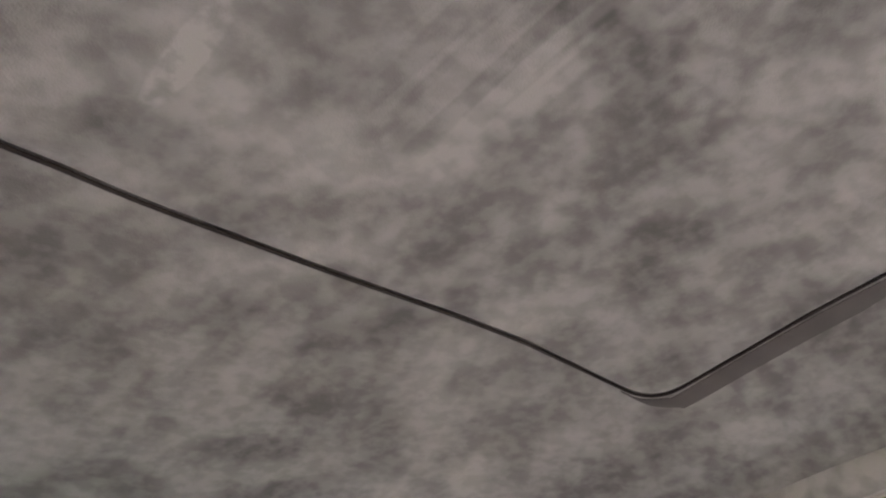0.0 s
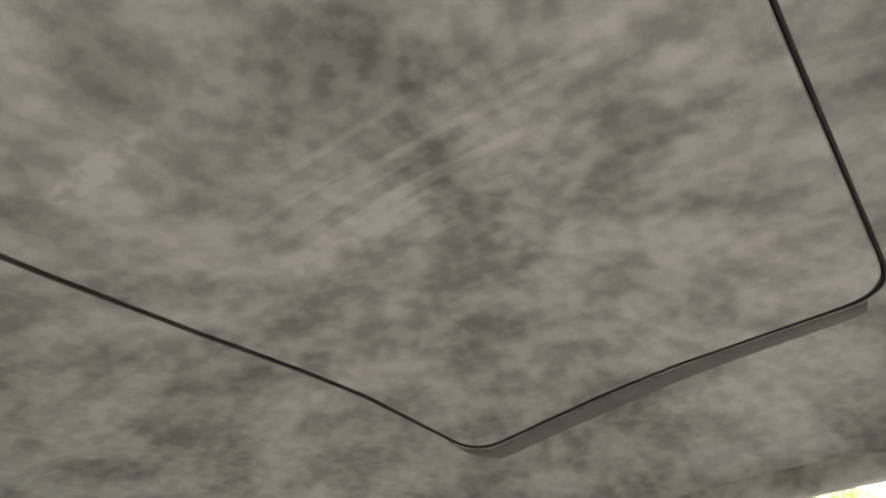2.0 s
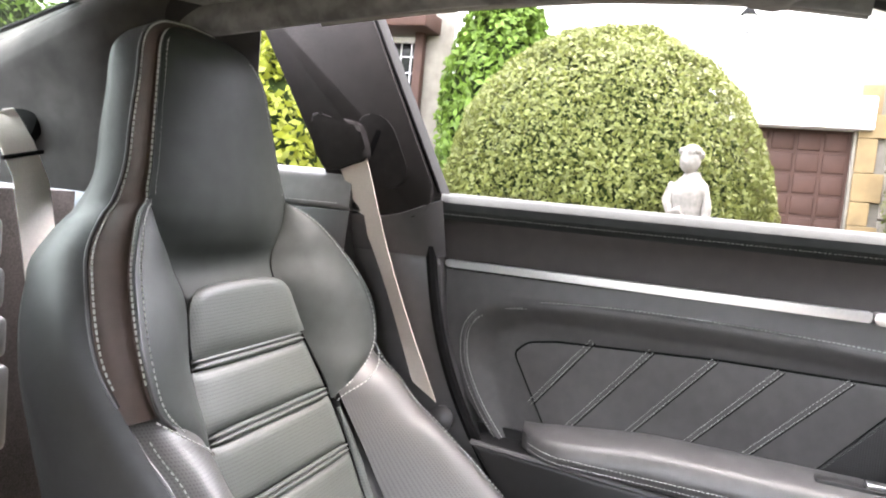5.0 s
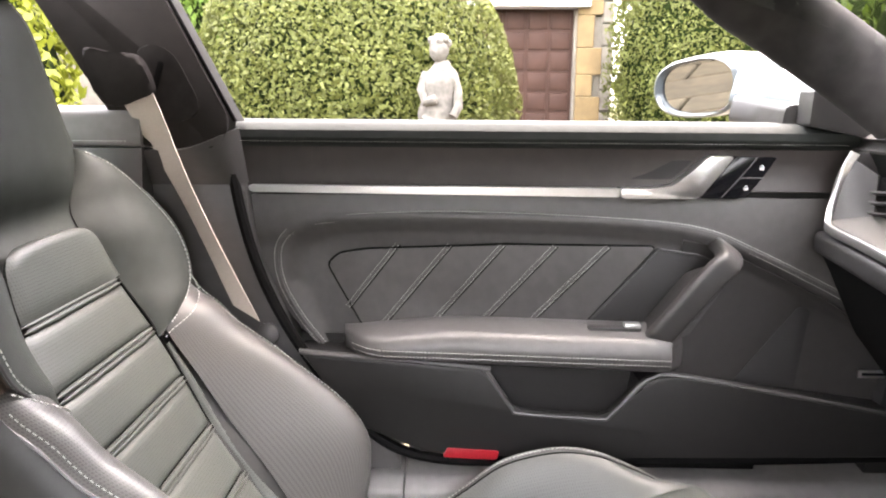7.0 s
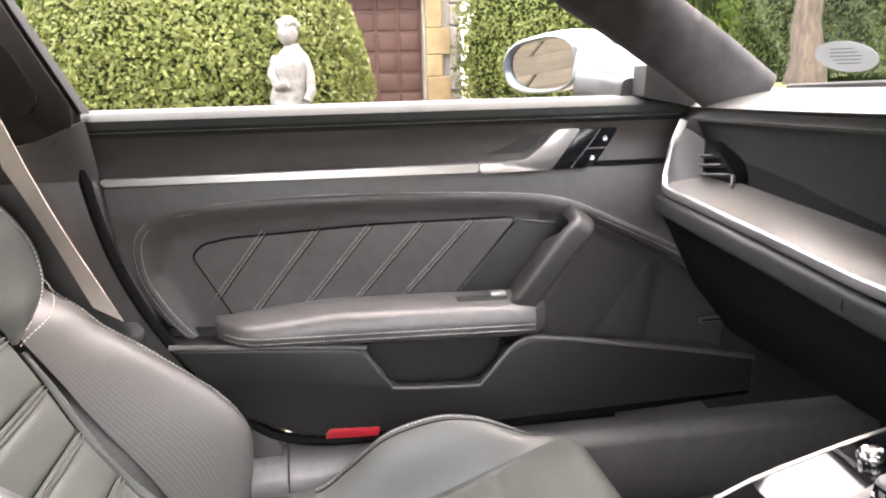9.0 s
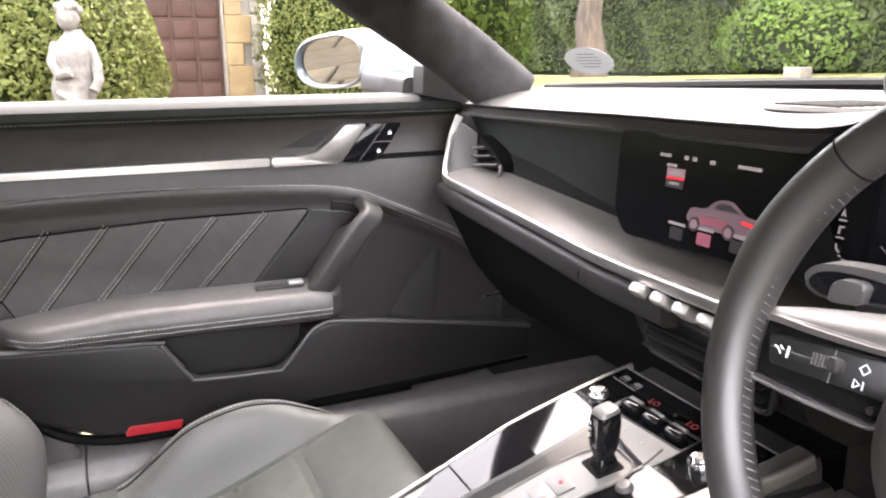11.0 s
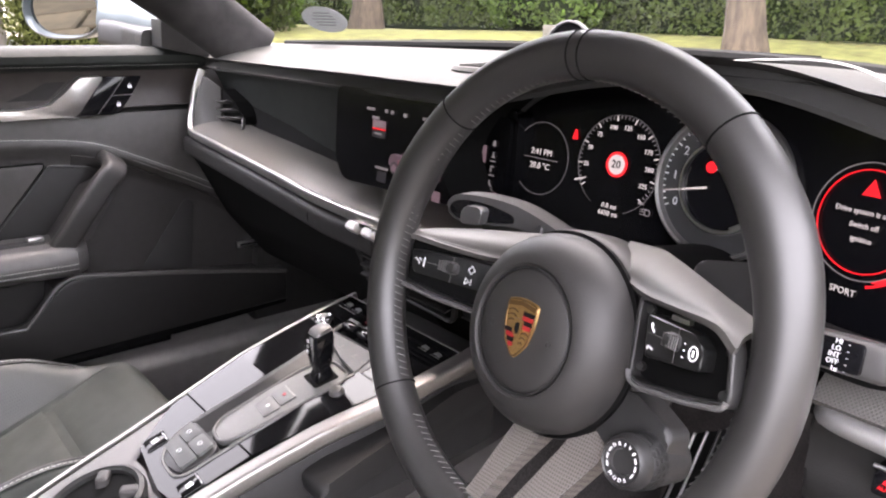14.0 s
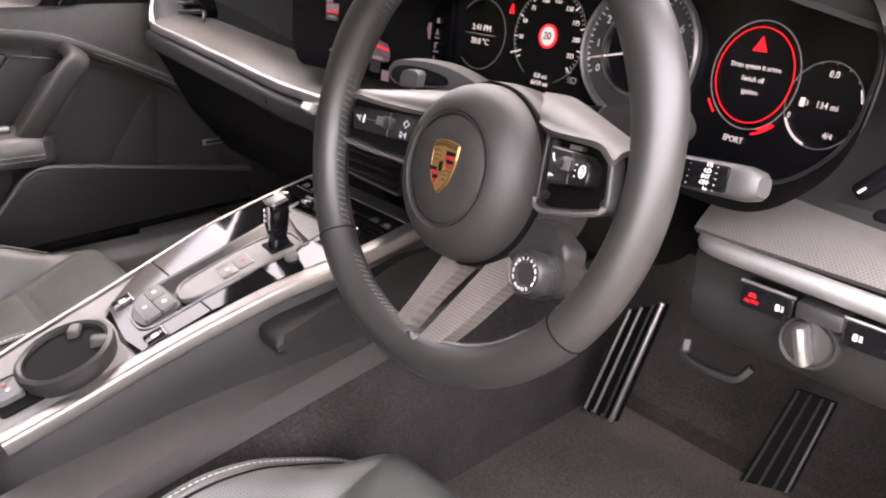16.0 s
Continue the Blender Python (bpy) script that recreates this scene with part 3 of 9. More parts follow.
def roof_lining():
    """Suede lining with an opening for the sliding panel, a dark gap and the panel itself."""
    lining = thing("ceiling", (0, -0.55, 1.25), "grey suede headliner with a closed sliding roof panel", "headliner", kind="structure")
    hole = curve_hole(CORNERS)
    hole = [np.array(p) for p in hole]
    centre = np.array((0.0, -0.53))
    bm = bmesh.new()
    rings = []
    outer = lambda a: (0.552 * np.sign(math.cos(a)) * min(1, abs(math.cos(a)) * 1.42), -0.50 + 0.70 * np.sign(math.sin(a)) * min(1, abs(math.sin(a)) * 1.42))
    N = len(hole)
    # the line of the hole, swollen step by step to the edge of the roof
    for k in range(33):
        t = (k / 32) ** 1.3
        ring = []
        for p in hole:
            d = p - centre
            ang = math.atan2(d[1], d[0])
            o = np.array(outer(ang))
            q = p * (1 - t) + o * t
            z = roof_height(*q)
            ring.append(bm.verts.new((q[0], q[1], z)))
        rings.append(ring)
    for a, b in zip(rings, rings[1:]):
        for j in range(N):
            bm.faces.new((a[j], a[(j + 1) % N], b[(j + 1) % N], b[j]))
    # the lip of the opening turns up
    lip = [bm.verts.new((v.co.x * 1.006, (v.co.y + 0.53) * 1.006 - 0.53, v.co.z + 0.010)) for v in rings[0]]
    for j in range(N):
        bm.faces.new((lip[j], lip[(j + 1) % N], rings[0][(j + 1) % N], rings[0][j]))
    part("lining", bm, SUEDE, lining)
    # sliding panel: a slightly domed board with a rolled edge
    bm = bmesh.new()
    rr = []
    for k, (s, dz) in enumerate(((0.9845, 0.011), (0.985, 0.006), (0.982, 0.0010), (0.976, -0.0004), (0.968, -0.0010), (0.955, -0.0012), (0.92, -0.001), (0.87, -0.001), (0.8, -0.001), (0.7, -0.001), (0.6, -0.001), (0.5, -0.001), (0.4, -0.001), (0.3, -0.001), (0.2, -0.001), (0.1, -0.001), (0.02, -0.001))):
        ring = []
        for p in hole:
            q = centre + (p - centre) * s
            # the long sides roll down a little below the lining
            e = min(1.0, max(0.0, (abs(q[0]) - 0.22) / 0.11))
            hang = 0.004 * e * e * (3 - 2 * e) * min(1.0, max(0.0, (0.985 - s) / 0.02))
            ring.append(bm.verts.new((q[0], q[1], roof_height(*q) + dz - hang)))
        rr.append(ring)
    for a, b in zip(rr, rr[1:]):
        for j in range(N):
            bm.faces.new((a[j], a[(j + 1) % N], b[(j + 1) % N], b[j]))
    bm.faces.new(rr[-1])
    part("sliding_panel", bm, SUEDE, lining, "suede sliding roof panel with brushed nap")
    bm = sheet(lambda u, v: (-0.42 + 0.84 * u, -0.84 + 0.58 * v, roof_height(-0.42 + 0.84 * u, -0.84 + 0.58 * v) + 0.0085), 40, 30)
    part("gap", bm, SEAM_BROWN, lining)
    seal = [centre + (p - centre) * 0.9955 for p in hole]
    part("panel_seal", sweep([(q[0], q[1], roof_height(*q) + 0.0006) for q in seal], oval(0.0014, 0.0016, 8), closed=True), SEAM_BROWN, lining, "dark seal round the sliding panel")
    # brown strip along the panel's long sides: a shadow band put into colour
    for s in (-1, 1):
        side = [p for p in hole if p[0] * s > 0.318 and -0.775 < p[1] < -0.325]
        side.sort(key=lambda p: p[1])
        line = curve_through([side[int(round(k * (len(side) - 1) / 8))] for k in range(9)], 6)

        def strip(u, v, s=s, line=line):
            k = u * (len(line) - 1)
            i = min(int(k), len(line) - 2)
            q = line[i] + (line[i + 1] - line[i]) * (k - i)
            w = 0.023 * (max(0.003, 4 * u * (1 - u)) ** 0.5)
            x = q[0] + s * (0.001 + w * v)
            return (x, q[1], roof_height(x, q[1]) - 0.0012 - 0.0004 * math.sin(math.pi * v))
        part("side_strip", sheet(strip, 40, 4, 0.0005), SHADOW_SUEDE, lining, "dark brown strip beside the panel, standing for the shadow band there")
    return lining


roof_lining()

# outer skin of the roof
skin = sheet(lambda u, v: (-0.575 + 1.15 * u, -1.22 + 1.25 * v, roof_height(-0.575 + 1.15 * u, -1.22 + 1.25 * v) + 0.045), 24, 24, 0.004)
single("roof_panel", skin, SILVER_PAINT, (0, -0.5, 1.3), "silver painted car roof", "car roof", "structure")


def pillar(name, pts, profile, label, mat=SUEDE, up=(1, 0, 0), scale=None):
    bm = sweep(curve_through(pts, 6), profile, up=up, scale=scale)
    return single(name, bm, mat, pts[0], label, "pillar", "structure")


E_OVAL = [(0.050 * math.cos(a), 0.022 * math.sin(a)) for a in [2 * math.pi * k / 16 for k in range(16)]]
for side in (-1, 1):
    pillar("trim_front_pillar", [(side * 0.605, 0.300, 0.895), (side * 0.597, 0.170, 0.985), (side * 0.583, 0.0, 1.085), (side * 0.567, -0.15, 1.152), (side * 0.560, -0.30, 1.178)],
           E_OVAL, "dark grey suede trim on the windscreen pillar", SCREEN_PILLAR, up=(side, 0.0, 0.45), scale=lambda t: 1 - 0.75 * min(1.0, max(0.0, (t - 0.48) / 0.27)))
    # the rail over the side window fills the height between glass and lining
    low_edge = curve_through([(-1.24, 1.070), (-1.05, 1.092), (-0.92, 1.108), (-0.776, 1.126), (-0.64, 1.140), (-0.48, 1.150), (-0.36, 1.150), (-0.27, 1.146), (-0.17, 1.135)], 5)
    rings = []
    for y, zb in low_edge:
        zt = max(roof_height(0.55, y) + 0.012, zb + 0.02)
        rings.append([(side * (0.560 + 0.013 * math.cos(a)), y, (zb + zt) / 2 + (zt - zb) / 2 * math.sin(a)) for a in [2 * math.pi * k / 14 for k in range(14)]])
    # pale window seal: the light on its edge is put into the colour
    edge_line = [(side * 0.572, y, zb + 0.0035) for y, zb in low_edge if y > -0.84]
    single("trim_window_edge", sweep(edge_line, oval(0.0065, 0.0055, 8)), LIT_SEAL, (side * 0.57, -0.5, 1.14), "seal along the top of the side window, its lit edge painted pale", "seal", "structure")
    single("trim_roof_rail", loft(rings), SUEDE, (side * 0.56, -0.6, 1.15), "pale grey suede rail over the side window", "pillar", "structure")


def rear_pillar(side):
    """The broad trim between door and rear side window, with the belt outlet."""
    s = side
    p = thing("belt_pillar", (s * 0.66, -0.75, 0.5), "suede covered door pillar with leather lower trim", "pillar", kind="structure")
    out = rounded([(-1.01, 1.19), (-0.815, 1.19), (-0.672, 0.905), (-0.690, 0.868), (-0.80, 0.868), (-0.835, 0.90)], 0.012)
    part("upper_trim", prism(out, s * 0.676, s * 0.640, bevel=0.012, seg=3), DARK_SUEDE, p)
    def mid_trim(u, v):
        y = -0.860 + (0.190 + 0.006 * v) * u
        top = 0.866 + 0.030 * max(0.0, (u - 0.55) / 0.45) ** 1.5
        return (s * (0.643 + 0.020 * v + 0.016 * max(0.0, (u - 0.9) / 0.1) ** 2), y, top - (top - 0.815) * v)
    part("middle_trim", sheet(mid_trim, 20, 8, 0.006), LEATHER, p)
    part("trim_seam", sweep([mid_trim(k / 12, 0.0) for k in range(13)], oval(0.0016, n=6)), SOFT_BLACK, p)
    low = rounded([(-0.862, 0.813), (-0.664, 0.816), (-0.650, 0.70), (-0.588, 0.555), (-0.492, 0.425), (-0.43, 0.38), (-0.45, 0.30), (-0.60, 0.30), (-0.72, 0.60)], 0.015)
    part("lower_trim", prism(low, s * 0.74, s * 0.664, bevel=0.008), LEATHER, p)
    # flat black backing: the shade behind the belt is put into its colour
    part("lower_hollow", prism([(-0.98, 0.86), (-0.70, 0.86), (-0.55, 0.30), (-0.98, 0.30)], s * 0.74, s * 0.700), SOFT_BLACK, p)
    part("window_seal", prism([(-0.812, 1.185), (-0.806, 1.185), (-0.663, 0.905), (-0.670, 0.905)], s * 0.680, s * 0.643, bevel=0.002), SOFT_BLACK, p, "black rubber window seal")
    # soft raised field round the belt slot
    field = [tuple(q) for q in curve_through([(-0.799, 1.000), (-0.775, 1.010), (-0.748, 0.996), (-0.728, 0.960), (-0.716, 0.930), (-0.724, 0.912), (-0.752, 0.905), (-0.785, 0.915), (-0.800, 0.95)], 5, closed=True)]
    part("belt_outlet", prism(field, s * 0.648, s * 0.6372, bevel=0.0028, seg=3), OUTLET, p)
    sl = rounded([(-0.769, 0.988), (-0.761, 0.986), (-0.773, 0.948), (-0.782, 0.950)], 0.003)
    part("belt_slot", prism(sl, s * 0.640, s * 0.6365), SOFT_BLACK, p)
    # dark sleeve that the belt comes out of
    sleeve = [tuple(q) for q in curve_through([(-0.868, 1.004), (-0.835, 1.000), (-0.797, 0.996), (-0.782, 0.975), (-0.775, 0.946), (-0.797, 0.935), (-0.822, 0.926), (-0.846, 0.930), (-0.862, 0.965)], 4, closed=True)]
    part("belt_sleeve", prism(sleeve, s * 0.648, s * 0.6190, bevel=0.012, seg=5), OUTLET, p, "dark brown suede sleeve")
    return p


rear_pillar(-1)
rear_pillar(1)


def rear_end():
    """Side trims, rear seats, shelf, rear window and the shell behind."""
    for s in (-1, 1):
        side = thing("rear_side_trim", (s * 0.6, -1.3, 0.6), "black leather trim beside the rear seat", "trim", kind="structure")
        # ledge under the small side window, with a seam below its rounded nose
        nose = rounded([(0.75, 0.924), (0.648, 0.926), (0.634, 0.915), (0.630, 0.872), (0.638, 0.868), (0.75, 0.868)], 0.008, 4)
        part("window_ledge", prism([(s * a, b) for a, b in nose], -1.24, -0.80, axis="y"), SILL_GREY, side, "smooth grey leather window ledge")
        part("quarter_panel", prism([(s * a, b) for a, b in ((0.75, 0.867), (0.634, 0.867), (0.622, 0.78), (0.62, 0.50), (0.75, 0.50))], -1.24, -0.80, axis="y"), LEATHER, side)
        part("ledge_stitching", stitches([(s * 0.6302, -0.82 - 0.4 * k / 20, 0.877) for k in range(21)]), THREAD, side)
        # sloping trim under the rear window: a pale shoulder that folds over to a dark hollow with the belt
        def slope(u, v):
            y = -1.055 - 1.02 * u
            turn_out = max(0.0, (y + 1.125) / 0.07) ** 1.5 * 0.075
            top = 1.168 - 0.315 * (-1.125 - y) - 0.06 * max(0.0, u - 0.5) ** 2
            fold = 0.072 + 0.030 * min(1.0, u * 4)
            if v < 0.55:
                t = v / 0.55
                return (s * (0.505 - 0.060 * t - 0.016 * math.sin(math.pi * t) + turn_out), y, top - fold * t - 0.012 * (1 - t))
            t = (v - 0.55) / 0.45
            return (s * (0.445 + 0.050 * math.sin(math.pi / 2 * t) + turn_out), y, top - fold - (top - fold - 0.86) * t)
        part("side_panel", sheet(slope, 40, 26, 0.004), PILLAR_GREY, side, "dark grey suede quarter trim under the rear window")
        part("window_frit", sweep([(s * 0.503, -1.13 - 0.93 * k / 20, 1.160 - 0.315 * (0.005 + 0.93 * k / 20) - 0.004) for k in range(21)], oval(0.006, 0.005, 8)), SOFT_BLACK, side, "black border of the rear window")
        # suede corner between the rear window and the side window
        def corner(u, v):
            a = Vector((s * 0.480, -1.120, 0.90)).lerp(Vector((s * 0.655, -0.985, 0.915)), u)
            b = Vector((s * 0.505, -1.130, 1.200)).lerp(Vector((s * 0.600, -0.950, 1.170)), u)
            p = a.lerp(b, v)
            return p + Vector((s * 0.030, -0.030, 0)) * math.sin(math.pi * u) * (1 - v) + Vector((-s * 0.03, 0.02, 0)) * max(0.0, v - 0.7) / 0.3
        part("corner_trim", sheet(corner, 16, 16, 0.006), PILLAR_SUEDE, side, "dark suede corner of the cabin")
        bm = lathe([(0.0, 0.004), (0.020, 0.004), (0.026, 0.0), (0.032, -0.004), (0.030, -0.02)], (s * 0.466, -1.262, 0.948), (-s, 0, 0.3), 20)
        part("belt_hole", bm, SOFT_BLACK, side)
    seat = thing("rear_seat_back", (0, -1.25, 0.45), "black leather rear seat back with horizontal quilting", "rear seat")
    for a, b in ((-0.44, -0.004), (0.004, 0.44)):
        rows = ((0.822, 0.905), (0.752, 0.815), (0.683, 0.745), (0.614, 0.676), (0.48, 0.607))
        for z0, z1 in rows:
            bm = box(((a + b) / 2, -1.275 - (z1 - 0.7) * 0.12, (z0 + z1) / 2), (b - a, 0.10, z1 - z0), 0.012, seg=3)
            part("backrest_roll", bm, REAR_LEATHER, seat)
    shelf = box((0, -1.75, 0.86), (0.92, 0.85, 0.04), 0.01)
    single("parcel_shelf", shelf, CARPET, (0, -1.75, 0.86), "dark carpeted shelf behind the rear seats", "shelf", "structure")
    g = sheet(lambda u, v: ((-0.60 + 1.2 * u), -1.15 - 0.95 * v, 1.150 - 0.34 * v - 0.05 * (2 * u - 1) ** 2), 8, 6)
    win = single("window_1", g, REAR_PANE, (0, -1.5, 1.0), "sloping rear window glass", "window", "structure")
    win.visible_shadow = False


rear_end()

floor = box((0, -0.1, 0.20), (1.44, 2.2, 0.06))
single("floor", floor, CARPET, (0, 0, 0.2), "dark carpeted car floor", "floor", "structure")
fire = prism(rounded([(0.55, 0.20), (0.66, 0.25), (0.80, 0.55), (0.80, 0.90), (0.86, 0.90), (0.90, 0.2)], 0.02), -0.72, 0.72)
single("wall_front", fire, CARPET, (0, 0.7, 0.5), "carpeted front bulkhead of the footwells", "bulkhead", "structure")
for kx in (-1, 1):
    kick = prism(rounded([(0.28, 0.20), (0.33, 0.62), (0.30, 0.90), (0.90, 0.90), (0.90, 0.20)], 0.02), kx * 0.74, kx * 0.675)
    single("wall_kick_panel", kick, PLASTIC, (kx * 0.7, 0.5, 0.4), "black plastic panel beside the footwell", "trim", "structure")
back = box((0, -1.36, 0.5), (1.3, 0.05, 0.7))
single("wall_rear", back, CARPET, (0, -1.36, 0.5), "carpeted wall behind the rear seat", "bulkhead", "structure")


def sill(s):
    st = thing("sill", (s * 0.68, 0, 0.33), "black leather and plastic door sill trim", "sill", kind="structure")
    bm = prism(rounded([(s * 0.615, 0.20), (s * 0.622, 0.345), (s * 0.645, 0.360), (s * 0.74, 0.366), (s * 0.76, 0.34), (s * 0.76, 0.20)], 0.008), -0.425, 0.60, axis="y")
    part("sill_cover", bm, SILL_GREY, st)
    bm = prism(rounded([(s * 0.615, 0.20), (s * 0.622, 0.345), (s * 0.645, 0.360), (s * 0.74, 0.366), (s * 0.76, 0.34), (s * 0.76, 0.20)], 0.008), -0.80, -0.428, axis="y")
    part("sill_rear_cover", bm, SILL_GREY, st)
    bm = prism(rounded([(-0.245, 0.0), (0.13, 0.0), (0.13, 0.045), (-0.225, 0.045)], 0.006), 0.362, 0.371, axis="z", place=lambda a, b, d: (s * (0.680 + b), a, d))
    part("sill_plate", bm, SOFT_BLACK, st, "black sill plate")
    return st


sill(-1)
sill(1)

# windscreen and rear side panes
def screen_point(u, v):
    x = -0.60 + 1.2 * u
    k = (2 * u - 1) ** 2
    y0, y1 = 0.66 - 0.30 * k, -0.08 - 0.18 * k
    z0, z1 = 0.925 - 0.012 * k, 1.235 - 0.085 * k
    return (x * (1 - 0.07 * v), y0 + (y1 - y0) * v, z0 + (z1 - z0) * v + 0.05 * v * (1 - v))


ws = single("window_2", sheet(screen_point, 16, 10), PANE, (0, 0.3, 1.0), "clear sloping windscreen glass", "windscreen", "structure")
ws.visible_shadow = False
rim = [screen_point(k / 24, 0.0) for k in range(25)]
single("trim_windscreen_base", sweep([(x, y - 0.004, z - 0.002) for x, y, z in rim], oval(0.012, 0.009, 8)), SOFT_BLACK, (0, 0.6, 0.92), "black seal along the foot of the windscreen", "seal", "structure")
hdr = sweep([Vector(screen_point(k / 24, 1.0)) + Vector((0, -0.02, 0.006)) for k in range(25)], oval(0.045, 0.02, 10))
single("trim_header", hdr, SUEDE, (0, -0.1, 1.2), "grey suede rail over the windscreen", "trim", "structure")

# front scuttle and wings outside
single("bonnet", sheet(lambda u, v: (-0.86 + 1.72 * u, 0.70 + 1.5 * v - 0.36 * (2 * u - 1) ** 2 * (1 - v), 0.895 - 0.13 * v ** 1.6 - 0.05 * (2 * u - 1) ** 4), 20, 12, 0.01), SILVER_PAINT, (0, 1.4, 0.8), "silver painted car bonnet", "bonnet", "structure")


# ---- passenger door ----
def yz_line(pts, x, n=8):
    return [(x, a, b) for a, b in curve_through(pts, n)]


def passenger_door():
    d = thing("car_door", (-0.72, -0.2, 0.40), "closed black leather car door with grey stitching and aluminium strip", "car door")
    back = rounded([(-0.685, 0.895), (-0.672, 0.76), (-0.640, 0.655), (-0.585, 0.555), (-0.490, 0.437), (-0.40, 0.397), (-0.237, 0.390), (0.144, 0.400), (0.40, 0.41), (0.40, 0.895)], 0.02)
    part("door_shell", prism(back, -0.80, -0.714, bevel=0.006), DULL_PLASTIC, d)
    # belt pad on top
    prof = [(-0.715, 0.868), (-0.690, 0.868), (-0.680, 0.872), (-0.672, 0.882), (-0.672, 0.893), (-0.680, 0.902), (-0.695, 0.906), (-0.74, 0.907), (-0.76, 0.895)]
    bm = prism([(x, z) for x, z in prof], -0.684, 0.235, axis="y")
    part("belt_pad", bm, BELT_LEATHER, d)
    bm = stitches([(-0.6765, -0.68, 0.8765), (-0.6765, 0.22, 0.8765)])
    part("belt_stitching", bm, THREAD, d)
    # hollow band between pad and strip
    def band(u, v):
        y = -0.682 + 0.92 * u
        z = 0.868 - 0.062 * v
        return (-0.690 - 0.006 * math.sin(math.pi * v), y, z)
    part("upper_band", sheet(band, 30, 8, -0.006), BROWN, d)
    # aluminium strip with the door handle
    bm = prism(rounded([(-0.660, 0.8105), (-0.108, 0.8105), (-0.108, 0.7975), (-0.655, 0.8005), (-0.662, 0.805)], 0.003), -0.70, -0.676, bevel=0.004, seg=3)
    part("strip", bm, SILVER, d, "brushed aluminium strip")
    hl = rounded([(-0.107, 0.8112), (-0.070, 0.8108), (-0.033, 0.8145), (-0.008, 0.8340), (0.0185, 0.8585), (0.0555, 0.8590), (0.0075, 0.7968), (-0.106, 0.7960)], 0.006, 4)
    part("door_handle", prism(hl, -0.70, -0.672, bevel=0.003, seg=3), SILVER, d, "brushed aluminium door handle")
    # thin dark slab above the handle: soft shade there put into colour
    cup = curve_through([(-0.108, 0.814), (-0.072, 0.8145), (-0.036, 0.819), (-0.012, 0.838), (0.012, 0.861)], 6) + [np.array(q) for q in ((-0.012, 0.862), (-0.058, 0.834), (-0.092, 0.823))]
    part("handle_cup", prism(cup, -0.705, -0.6945, bevel=0.0008), POCKET, d)
    bp = rounded([(0.0592, 0.8582), (0.1196, 0.8582), (0.1079, 0.8395), (0.0932, 0.8180), (0.0790, 0.8000), (0.0640, 0.7958), (0.0112, 0.7968)], 0.004)
    key = part("switch_plate", prism(bp, -0.705, -0.679, bevel=0.002), GLOSS, d, "gloss black switch plate with white symbols")
    for a, b in (((0.0672, 0.8274), (0.1005, 0.8276)), ((0.0672, 0.8274), (0.0420, 0.7975)), ((0.0672, 0.8274), (0.0900, 0.8570))):
        part("joint", rod((-0.6788, *a), (-0.6788, *b), 0.0006), SATIN, key)
    for cy, cz in ((0.098, 0.8425), (0.077, 0.8125)):
        part("symbol", prism(rounded([(cy - 0.0030, cz - 0.0034), (cy + 0.0030, cz - 0.0034), (cy + 0.0030, cz + 0.0008), (cy - 0.0030, cz + 0.0008)], 0.0006), -0.6795, -0.6784), PRINT, key)
        part("symbol", sweep([(-0.6786, cy + 0.0018 * math.cos(t), cz + 0.001 + 0.0024 * math.sin(t)) for t in [math.pi * k / 8 for k in range(9)]], oval(0.0005, n=5), up=(1, 0, 0)), PRINT, key)
    # leather below the strip and its stitched fold
    arc = [(-0.556, 0.560), (-0.590, 0.605), (-0.618, 0.660), (-0.622, 0.712), (-0.600, 0.742), (-0.555, 0.757), (-0.402, 0.767), (-0.230, 0.765), (-0.053, 0.756), (0.028, 0.744), (0.090, 0.720), (0.225, 0.655), (0.32, 0.60)]
    over = table([(-0.70, 0.762), (-0.60, 0.762), (-0.50, 0.764), (-0.402, 0.767), (-0.230, 0.765), (-0.053, 0.756), (0.028, 0.744), (0.090, 0.720), (0.225, 0.655), (0.34, 0.59)])

    def step(t):
        t = min(1.0, max(0.0, t))
        return t * t * (3 - 2 * t)

    def mid(u, v):
        z = 0.796 - 0.24 * v
        ya = -0.664 + 0.10 * max(0.0, (0.70 - z) / 0.14) ** 1.4
        y = ya + (0.36 - ya) * u
        z -= 0.095 * v * step((y + 0.02) / 0.06)
        # a soft ridge inside the stitched fold, sinking towards the insert
        e0, e1 = over(y) - z, (y + 0.622 - 0.45 * max(0.0, 0.66 - z)) * 0.9
        h = max(0.0, 1 - abs(e0 - e1) / 0.07)
        edge = min(e0, e1) - 0.0175 * h * h
        ridge = 0.0025 * step((edge + 0.006) / 0.008) - 0.0155 * step((edge - 0.003) / 0.030) - 0.0075 * step((y - 0.03) / 0.06) * step((edge - 0.004) / 0.03)
        return (-0.6905 + 0.004 * math.sin(math.pi * min(1, v * 3)) + ridge, y, z)
    part("middle_panel", sheet(mid, 150, 70, -0.008), DOOR_LEATHER, d)
    # added darker field ahead of the grab handle: the dash's shade in colour
    def ahead(u, w):
        y = -0.005 + 0.365 * u
        top, low = over(y) - 0.020, 0.470
        z = top + (low - top) * w
        return (-0.6992 + 0.008 * step((z - top + 0.018) / 0.018) - 0.002 * math.sin(math.pi * u), y, z)
    part("front_field", sheet(ahead, 40, 40, -0.004), PULL_LEATHER, d, "dark field ahead of the handle, standing for shade from the dash")
    line = yz_line(arc, -0.6860, 8)
    prof = oval(0.0022, 0.0016, 8)
    part("fold_seam", sweep(line, prof, up=(1, 0, 0)), DOOR_LEATHER, d)
